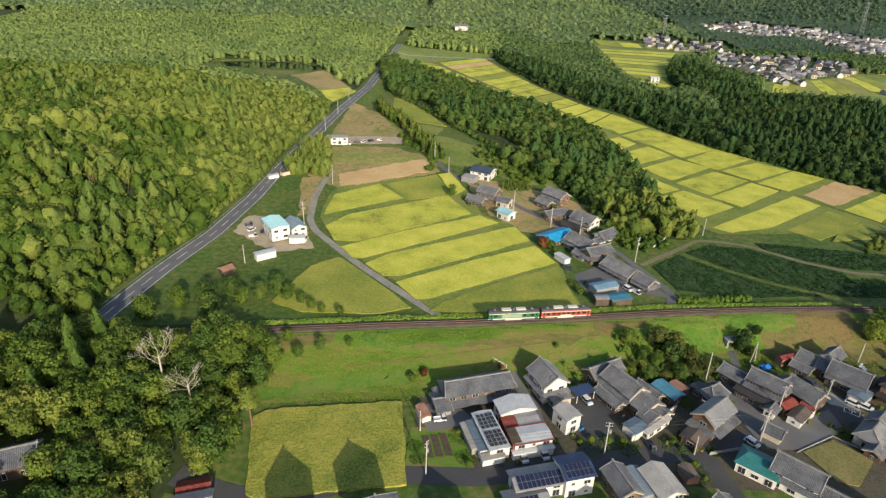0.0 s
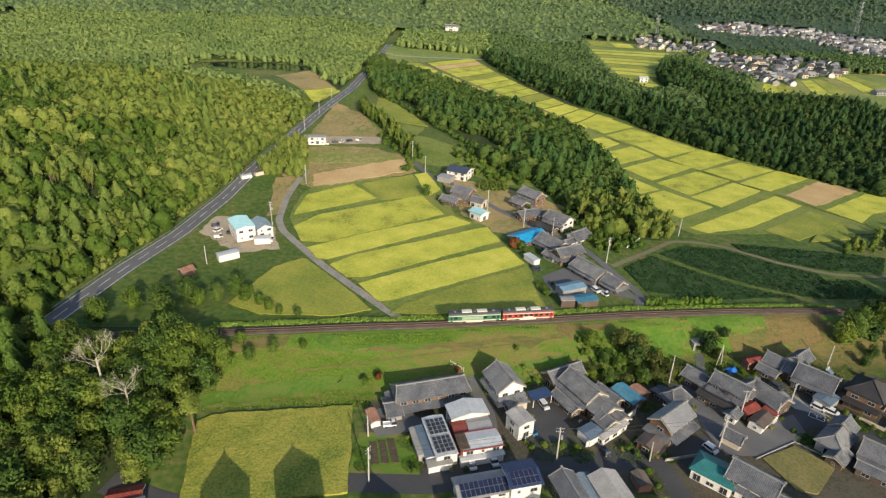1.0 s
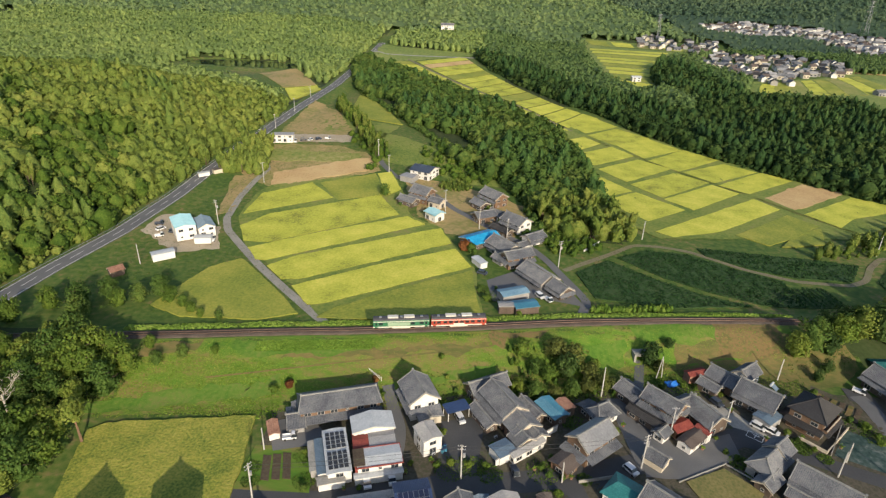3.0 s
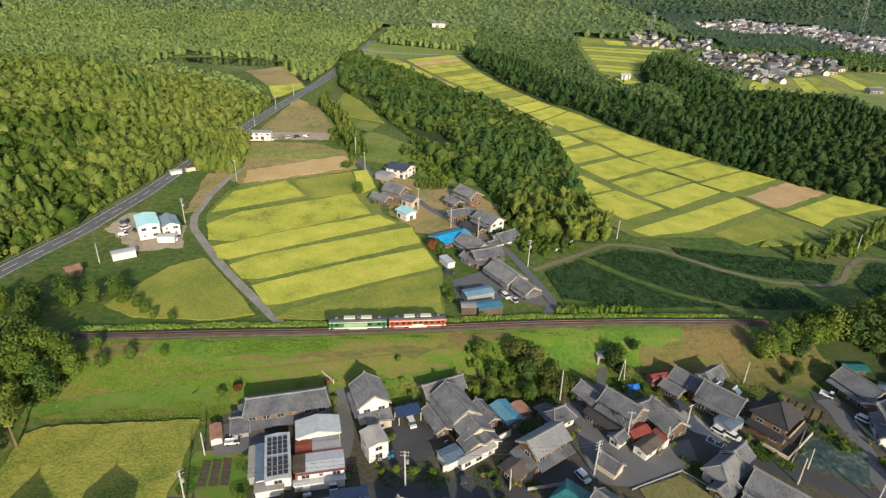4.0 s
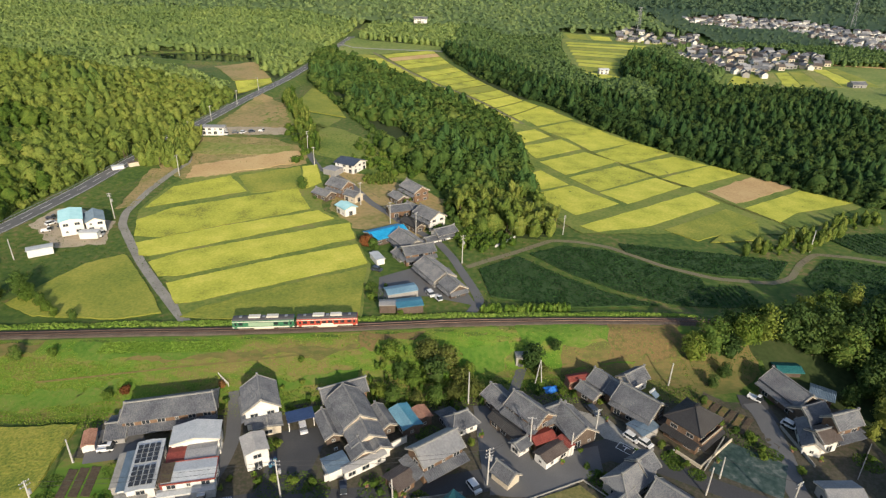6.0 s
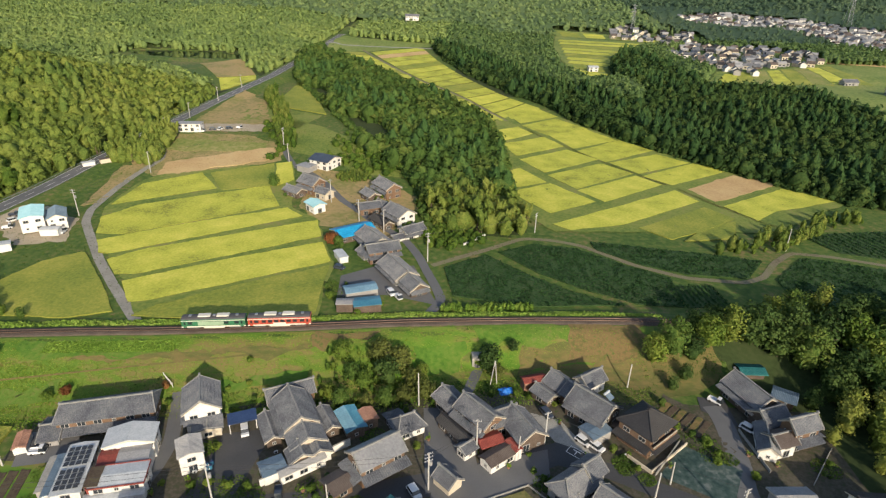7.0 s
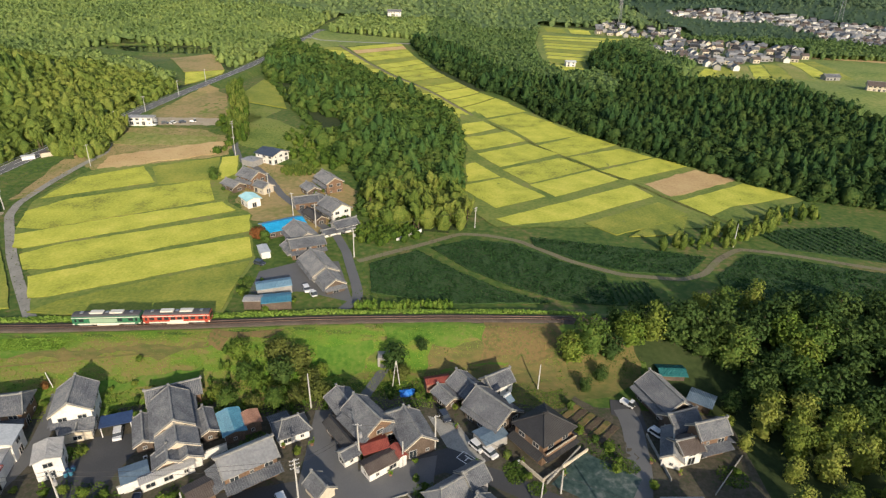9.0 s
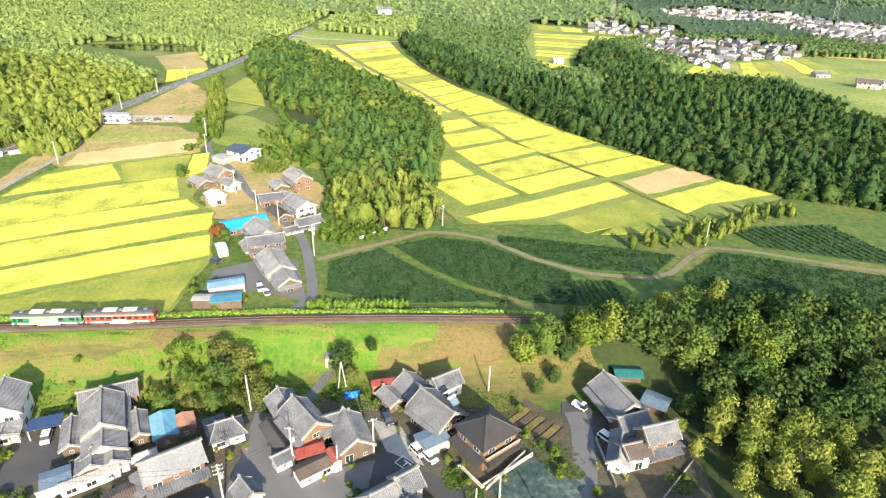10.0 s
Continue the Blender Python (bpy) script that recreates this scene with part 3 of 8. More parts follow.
ribbon("road", [(84, 138), (86.4, 147), (88.8, 156.4)], 2.6, M_ASPHALT_OLD, "worn asphalt lane to the railway underpass", "road", 0.12, 1.0)
patch("pavement", [(80, 112.5), (90, 112.5), (104, 120.5)], [(80.5, 119), (90, 123), (104, 128.5)], M_ASPHALT_OLD, "worn grey asphalt street corner", "road", 0.145, 1.5, ragged=0.4, seed=8)
patch("pavement", [(33, 108), (42, 110)], [(33, 126), (44, 129)], M_ASPHALT, "asphalt parking yard in front of the farmhouse", "yard", 0.12)
patch("pavement", [(-5, 112), (8, 116)], [(-9, 121), (0, 125)], M_ASPHALT_OLD, "worn asphalt yard beside the long house", "yard", 0.17)
patch("pavement", [(68, 108), (77, 113)], [(74, 115.5), (79.5, 119)], M_ASPHALT, "asphalt car park beside the brown farmhouse", "yard", 0.125)
patch("pavement", [(106, 131), (114, 128)], [(101, 140), (108, 138)], M_CONC, "pale concrete forecourt beside a garage", "yard", 0.13)
patch("pavement", [(126.8, 123.4), (139.6, 116.8)], [(134.2, 132.8), (144.8, 126.6)], M_COURT, "worn dull green surfaced yard", "court", 0.14)
patch("pavement", [(142, 145), (149, 140)], [(142.5, 150), (149, 150)], M_ASPHALT, "asphalt yard beside the farmhouse", "yard", 0.125)
patch("pavement", [(-92, 216), (-70, 200), (-56, 205)], [(-90, 231), (-82, 234), (-62, 222)], M_GRAVEL, "pale gravel yard round a white workshop", "yard", 0.13, 1.2, ragged=1.5, seed=4)
patch("pavement", [(46, 178), (60, 182), (76, 178)], [(44, 192), (54, 200), (66, 202)], M_ASPHALT_OLD, "grey yard in front of the hamlet houses", "yard", 0.12)
patch("pavement", [(-78, 333), (-34, 340)], [(-78, 349), (-33, 353)], M_GRAVEL, "pale gravel yard beside a long white building", "yard", 0.17, 1.5, ragged=1.4, seed=2)

xs = np.linspace(-50, 136, 40)
patch("ground", [(x, float(track_y(x)) - 27 + 9 * smooth(55, 85, x)) for x in xs], [(x, float(track_y(x)) - 2.6) for x in xs], M_BANK, "mown grass embankment of green and dry patches", "ground", 0.06, 2.0)
for k, (near, far, mat, label) in enumerate((
        ([(88, 160.5), (100, 162.5), (113, 163.5)], [(86, 167.5), (100, 169), (113, 170)], M_LUSH, "bright green mown grass beside the underpass"),
        ([(112, 160), (124, 160), (134, 162)], [(113, 170), (124, 171), (133, 171)], M_REDSOIL, "dry reddish earth on the railway bank"),
        ([(50, 156.5), (60, 158)], [(50, 158.4), (62, 160.6)], M_REDSOIL, "reddish earth slip on the bank"),
        ([(45, 152), (50, 151.5)], [(45, 158.5), (48.5, 159)], M_REDSOIL, "bare tan earth scar on the bank"),
        ([(-12, 141), (6, 144), (24, 147.5), (44, 152)], [(-11, 142.8), (6, 146.2), (24, 150.2), (44, 154)], M_DRYGRASS, "dry tan grass streak along the bank"),
        ([(-26, 142), (-8, 143.5), (10, 146)], [(-26, 146.5), (-8, 148.2), (9, 150.4)], M_LUSH, "bright creeper mat on the bank"),
        ([(-56, 118.5), (-30, 126), (-9, 130)], [(-55, 122.5), (-30, 130.5), (-10, 136.5)], M_LUSH, "lush green verge above the village paddy"),
        ([(73, 150), (84, 153)], [(71, 157), (85, 161)], M_LUSH, "lush green slope before the underpass"),
        ([(-50, 138), (-36, 141)], [(-48, 143), (-35, 145)], M_DRYGRASS, "dry grass patch under small trees"),
        ([(24, 137), (46, 143)], [(24, 140.5), (46, 146.5)], M_LUSH, "shaded green grass behind the houses"))):
    patch("ground", near, far, mat, label, "ground", 0.13 + 0.012 * k, 0.8, ragged=1.7, seed=20 + k)
ribbon("path", [(-30, 133.5), (-18, 136.5), (0, 141), (22, 146.5), (46, 153)], 0.5, M_DRYGRASS, "faint trodden path along the grassy bank", "path", 0.2, 1.5)
patch("ground", [(20, 234), (34, 226), (52, 212)], [(2, 292), (30, 284), (64, 262)], M_TILLED, "dry trodden earth between hamlet houses", "ground", 0.07, 2.0, ragged=2.0)
patch("ground", [(98, 146), (128, 146), (141, 150), (152, 158)], [(100, 162), (132, 168), (150, 168)], M_DRYGRASS, "dry brownish grass slope behind the farmhouses", "ground", 0.09, 2.0, ragged=1.5)

# ---- fields ----
RICE = [
    ("P6", [(-6, 162.5), (18, 164.8), (40.5, 169)], [(-1.5, 168.6), (18, 183), (37.6, 197)], M_RICE_G, 0.45),
    ("P5", [(-11.4, 170.3), (-7.2, 171.1), (37.0, 200.2)], [(-19.3, 180.5), (5, 197), (30.9, 213.7)], M_RICE, 0.55),
    ("P4", [(-24.5, 185.6), (-19, 186.2), (29, 219)], [(-32, 194), (-23.6, 202.6), (23.9, 232)], M_RICE, 0.65),
    ("P3", [(-38, 199), (-33.9, 199), (17, 235.5)], [(-43.9, 207.5), (-20, 223), (9.3, 242.5)], M_RICE, 0.85),
    ("P2", [(-47.8, 213.5), (-39.1, 213.6), (5, 244.5)], [(-54, 225.8), (-46.4, 238.4), (-6.2, 265)], M_RICE, 1.05),
    ("P1a", [(-58, 239), (-27.5, 260.4)], [(-57, 261), (-40, 275.6)], M_RICE, 1.75),
    ("P1b", [(-22.5, 260.2), (-4.6, 267)], [(-34, 277), (-12, 291.5)], M_RICE_G, 2.0),
    ("P0", [(-1.8, 267.6), (2.6, 275.3)], [(-9.6, 291.6), (-4.4, 295)], M_RICE, 2.6),
    ("PL", [(-58.5, 163.8), (-47.4, 159.3), (-26, 160), (-15.4, 164.2)], [(-52, 188.3), (-43.8, 196.4), (-25.8, 176)], M_RICE_G, 0.45),
    ("q0", [(96.3, 360.4), (115.3, 379.8)], [(96.2, 382.3), (107.3, 394.0)], M_RICE, 0.0),
    ("q1", [(104.9, 337.4), (131.6, 357.8)], [(97.6, 355.8), (121.7, 374.6)], M_RICE, 0.0),
    ("q2", [(117.9, 311.9), (147.5, 337.4)], [(106.5, 331.3), (132.6, 351.6)], M_RICE, 0.0),
    ("q3", [(130.7, 290.5), (161.1, 316.5)], [(119.1, 308.1), (147.9, 330.1)], M_RICE, 0.0),
    ("q4", [(141.1, 275.1), (171.3, 301.5)], [(131.0, 288.2), (161.8, 313.2)], M_RICE, 0.0),
    ("q5", [(115.8, 258.4), (136.1, 274.2)], [(99.8, 280.8), (119.0, 295.8)], M_RICE, 0.0),
    ("q5b", [(103.2, 288.2), (117.1, 297.9)], [(101.3, 311.5), (105.6, 316.2)], M_RICE, 0.0),
    ("q6", [(122.2, 241.7), (143.9, 250.3), (182.2, 281.0)], [(116.1, 246.7), (142.2, 266.8), (176.0, 294.6)], M_RICE, 0.0),
    ("q7", [(159.4, 238.0), (172.2, 246.6), (190.9, 262.2)], [(149.5, 247.3), (160.4, 255.3), (182.5, 273.9)], M_RICE_G, 0.0),
    ("q8", [(164.2, 236.6), (183.3, 241.8)], [(174.4, 248.9), (190.6, 260.0)], M_RICE_G, 0.0),
    ("r1", [(151.6, 335.6), (178.4, 357)], [(140.6, 351), (164.4, 372.7)], M_RICE, -0.4),
    ("r2", [(165.5, 318.8), (193.2, 338)], [(155, 333), (180.3, 349)], M_RICE, -0.6),
    ("r3", [(178, 303.8), (209, 327.2)], [(167, 313.7), (196, 336.4)], M_RICE, -0.8),
    ("r4", [(201.8, 263.2), (214, 276), (222.7, 280), (246.4, 291.5)], [(193.6, 277), (226.6, 301.8)], M_RICE, -1.0),
    ("r5", [(137.4, 356.8), (162, 374)], [(127.3, 378), (148.4, 393.2)], M_RICE, 0.2),
    ("r6", [(125, 380), (148, 396)], [(112, 397.3), (132.3, 415)], M_RICE, 0.9),
    ("r7", [(110.3, 404), (132.5, 421.5)], [(101.5, 424), (120.2, 439)], M_RICE, 2.3),
]
patch("ground", [(-6, 161), (-19, 180), (-37, 198), (-50, 213), (-60, 236), (-62, 262), (-58, 272)], [(43, 168), (40, 199), (33, 216), (26, 233), (12, 244), (7, 268), (-4, 297)], M_BUND, "grassy bunds between the ripe paddies", "ground", 0.26, 2.5, ragged=0.8)
patch("ground", [(116, 239), (102, 262), (100, 300), (101, 335), (95, 374), (93, 405)], [(202, 250), (250, 289), (230, 309), (212, 331), (181, 363), (151, 397), (123, 441)], M_BUND, "grassy bunds between the valley paddies", "ground", 0.3, 3.0, ragged=0.8, seed=3)


def swell(near, far, by):
    """Both edge lines pushed out from the middle of the field."""
    c = np.mean(np.array(near + far), axis=0)
    push = lambda p: tuple(np.array(p) + (np.array(p) - c) / np.hypot(*(np.array(p) - c)) * by)
    return [push(p) for p in near], [push(p) for p in far]


for i, (key, near, far, mat, z) in enumerate(RICE):
    near, far = swell(near, far, {"P": 1.7, "q": 0.5, "r": 2.2}[key[0]])
    shade = "ripe yellow rice" if mat is M_RICE else "yellow-green half-ripe rice"
    patch("rice_paddy", near, far, mat, shade + " standing in a banked paddy", "rice field", 0.44, step=1.3 if near[0][1] < 300 and key[0] == "P" else 2.2, rough=0.06, skirt=0.4, kind="stuff", seed=i, side=M_STALK, ragged=0.3)
patch("ground", [(-70, 596), (-24, 612), (30, 645)], [(-70, 686), (-36, 676), (58, 652)], M_FIELD, "pale green meadow at the valley head", "ground", 0.2, 4, ragged=2.0, seed=31)
patch("ground", [(-14, 314), (12, 300), (34, 285), (54, 283)], [(-36, 372), (-8, 358), (20, 330), (50, 292)], M_BUND, "light green meadow before the valley wood", "ground", 0.1, 3, ragged=2.0, seed=32)
patch("ground", [(-62, 360), (-40, 352), (-20, 338)], [(-58, 404), (-46, 396), (-10, 378)], M_BUND, "light green rough meadow behind the hedgerow", "ground", 0.1, 3, ragged=1.5, seed=33)
# far strips on either side of the lane
left_edge = [(90, 392), (66, 428), (46, 460), (10, 512), (-26, 566), (-74, 606)]
lane_far = [(101, 405), (74, 444), (46, 481), (10, 538), (-28, 606)]
right_edge = [(126, 443), (99, 474), (67, 525), (47, 572), (24, 640)]
for s, (ea, eb) in enumerate((((np.array(left_edge)), np.array(lane_far)), (np.array(lane_far), np.array(right_edge)))):
    a, b = resample(ea, 15), resample(eb, 15)
    for i in range(14):
        u, v = a[i] * 0.94 + b[i] * 0.06, b[i] * 0.94 + a[i] * 0.06
        u2, v2 = a[i + 1] * 0.94 + b[i + 1] * 0.06, b[i + 1] * 0.94 + a[i + 1] * 0.06
        near = [u + (u2 - u) * 0.03, v + (v2 - v) * 0.03]
        far = [u + (u2 - u) * 0.93, v + (v2 - v) * 0.93]
        patch("rice_paddy", near, far, (M_RICE, M_RICE, M_RICE, M_RICE, M_RICE_G)[(i * 3 + s * 2) % 5] if (i, s) != (12, 1) else M_SOIL, "ripe rice strip on a valley terrace", "rice field", 0.3, step=3, rough=0.05, skirt=0.6, kind="stuff", seed=50 + i, side=M_STALK)
patch("rice_paddy", [(-48, 398), (-9, 381)], [(-52, 462), (-36, 446)], M_RICE_G, "yellowish rice in a clearing between woods", "rice field", 0.6, 3, 0.06, "stuff", 1.0, side=M_STALK)
patch("rice_paddy", [(-97, 434), (-82, 462)], [(-110, 462), (-92, 488)], M_RICE, "ripe rice below the pond bank", "rice field", 0.6, 3, 0.06, "stuff", 1.0, side=M_STALK)
patch("soil_field", [(-112, 464), (-93, 490)], [(-150, 518), (-122, 540)], M_TILLED, "brown and green fallow paddy below the pond bank", "field", 0.4, 3, 0.04, "structure", 0.8, side=M_STALK)
patch("soil_field", [(-78, 286), (-56, 268), (-10, 298)], [(-80, 330), (-40, 333), (-14, 318)], M_TILLED, "brown and green tilled ground round the tan field", "field", 0.1, 2, 0.03, "structure", 0.2, ragged=1.6, seed=5)
patch("soil_field", [(-57, 270.5), (-13, 299.5)], [(-62, 288), (-28, 311), (-18, 315)], M_SOIL, "bare tan harvested field of dry soil", "field", 0.25, 1.5, 0.03, "structure", 0.3, ragged=1.3, seed=6)
patch("soil_field", [(190.6, 281.3), (228, 310)], [(182, 297), (212.4, 322)], M_SOIL, "bare tan harvested paddy of dry soil", "field", 0.35, 2, 0.03, "structure", 0.3, ragged=0.8)
patch("soil_field", [(-74, 304), (-20, 309)], [(-72, 322), (-26, 321)], M_FALLOW, "brown and green tilled field", "field", 0.2, 2, 0.03, "structure", 0.3, ragged=1.5)
patch("soil_field", [(-80, 350), (-34, 352)], [(-79, 432), (-57, 412)], M_TILLED, "brown and green fallow meadow", "field", 0.12, 2, 0.03, "structure", 0.3, ragged=1.8, seed=9)
patch("soil_field", [(-70, 236), (-64, 240)], [(-80, 282), (-70, 284)], M_TILLED, "reddish-brown soil strip beside the lane", "field", 0.12, 1.5, 0.02, "structure", 0.2, ragged=0.8)
BEANS = [
    ([(80, 184), (104, 181), (131, 185)], [(76, 202), (90, 214), (104, 201), (117, 191)]),
    ([(107, 203), (121, 193), (136, 186), (149, 186)], [(94, 217), (107, 226), (122, 224), (139, 211), (150, 205)]),
    ([(129, 224), (143, 213.5), (157, 208), (176, 208)], [(128, 231), (150, 228), (172, 225), (186, 222)]),
    ([(184, 190), (230, 184), (268, 184)], [(185, 208), (202, 227), (240, 217), (268, 212)]),
]
for i, (near, far) in enumerate(BEANS):
    patch("bean_field", near, far, M_SOYBED, "dark green bean crop in broad rows", "crop field", 0.35, 1.6, 0.12, "stuff", 0.5, seed=80 + i)
for near, far, rows in (([(218, 233), (262, 222)], [(211, 249), (250, 258)], 15), ([(150, 186), (163, 188)], [(149, 199), (161, 201)], 8)):
    base = patch("vegetable_field", near, far, M_SOYBED, "green vegetable rows on dark soil", "crop field", 0.2, 2, 0.03, "stuff", 0.4)
    a, b = resample(near, rows), resample(far, rows)
    vs, fs = [], []
    r = np.random.RandomState(4)
    for i in range(rows):
        k = int(np.hypot(*(b[i] - a[i])) / 0.8)
        for t in np.linspace(0.03, 0.97, k):
            p = a[i] * (1 - t) + b[i] * t
            z = float(ground_z(*p)) + 0.25
            for q in range(3):
                c = np.array([p[0] + r.normal(0, 0.14), p[1] + r.normal(0, 0.14), z + 0.2 + r.uniform(0, 0.25)])
                t1, t2 = r.normal(size=3) * 0.27, r.normal(size=3) * 0.27
                j = len(vs)
                vs += [c + t1, c + t2, c - t1, c - t2]
                fs.append((j, j + 1, j + 2, j + 3))
    ob = new("crop_rows", raw_mesh("crop_rows", np.array(vs), np.array(fs), M_SOY))
    ob.parent = base
# village rice field and plots
patch("rice_paddy", [(-44, 90), (-41, 88.5), (-9, 95)], [(-50.5, 114), (-47, 117), (-12.5, 123)], M_RICE_V, "yellow-green rice in a walled village paddy", "rice field", level=-4.0, step=0.8, rough=0.06, skirt=0.8, kind="stuff", seed=7, ragged=0.45)
patch("rice_paddy", [(92, 102.5), (96.5, 101.5), (105, 110)], [(88.6, 111.8), (98.6, 116.6)], M_STUBBLE, "cut rice plot between village houses", "rice field", level=-4.6, step=0.8, rough=0.05, skirt=0.5, kind="stuff", seed=8)
patch("ground", [(-10, 100.5), (6.5, 101)], [(-9.5, 113.5), (3.6, 114)], M_BANK, "green weedy garden beside the street", "ground", 0.12, 2.0)
for k in range(3):
    patch("soil_field", [(-4.9 + 2.3 * k, 103.4 + 0.4 * k), (-3.1 + 2.3 * k, 103.4 + 0.4 * k)], [(-6.6 + 2.1 * k, 110.4 + 0.6 * k), (-4.8 + 2.1 * k, 110.6 + 0.6 * k)], M_BED, "dark tilled vegetable bed in a garden", "garden", 0.25, 0.8, 0.05, "structure", 0.3)
patch("soil_field", [(128, 143), (134, 134.5), (141, 128)], [(134, 150), (142, 144), (145.5, 132)], M_YARD, "kitchen garden of earth and weeds", "garden", 0.12, 1, 0.03, ragged=0.7)
for k in range(6):
    ax, ay = 129.6 + 1.55 * k, 141.8 - 1.15 * k
    patch("soil_field", [(ax, ay), (ax + 1.1, ay - 0.8)], [(ax + 4.6, ay + 5.4), (ax + 5.7, ay + 4.6)], M_BED if k % 2 else M_REDSOIL, "brown furrowed vegetable bed with dry stalks", "garden", 0.34, 0.7, 0.05, "structure", 0.3, ragged=0.15, seed=k)
patch("water", [(-240, 552), (-178, 535), (-120, 532)], [(-240, 592), (-178, 586), (-120, 574)], M_WATER, "dark still pond below the wooded hill", "pond", level=12.7, step=8)

# ---- railway ----
track = empty("railway_track", 0, 0, 0, 0, "single-track railway on a grassy embankment", "railway track")
tagged(track, kind="structure")
tx = np.arange(-190, 330, 2.0)
ty = track_y(tx)
for _ in range(12):
    ty[1:-1] = (ty[:-2] + ty[1:-1] * 2 + ty[2:]) / 4
tc = np.stack([tx, ty], 1)
td = np.gradient(tc, axis=0)
td /= np.hypot(td[:, 0], td[:, 1])[:, None]
tn = np.stack([-td[:, 1], td[:, 0]], 1)


def sweep(name, profile, mat, label=""):
    vs = np.array([[*(tc[i] + tn[i] * o), z] for i in range(len(tc)) for o, z in profile])
    k = len(profile)
    fs = [(i * k + j, (i + 1) * k + j, (i + 1) * k + (j + 1) % k, i * k + (j + 1) % k) for i in range(len(tc) - 1) for j in range(k)]
    ob = new(name, raw_mesh(name, vs, np.array(fs), mat))
    ob.parent = track
    return tagged(ob, label)


sweep("ballast", [(-2.3, 1.0), (-1.5, 1.55), (1.5, 1.55), (2.3, 1.0)], M_BALLAST, "rust-brown stone ballast")
for o in (-0.55, 0.55):
    sweep("rail", [(o - 0.05, 1.6), (o - 0.05, 1.8), (o + 0.05, 1.8), (o + 0.05, 1.6)], M_RAIL)
bm = bmesh.new()
for i in range(0, len(tc) - 1):
    for f in (0, 0.33, 0.67):
        c = tc[i] * (1 - f) + tc[i + 1] * f
        box(bm, -0.11, 0.11, -1.0, 1.0, 1.5, 1.63, pose(c[0], c[1], 0, 0, 0, math.degrees(math.atan2(td[i][1], td[i][0]))))
tagged(part("sleepers", bm, M_WOOD, track), kind="stuff")


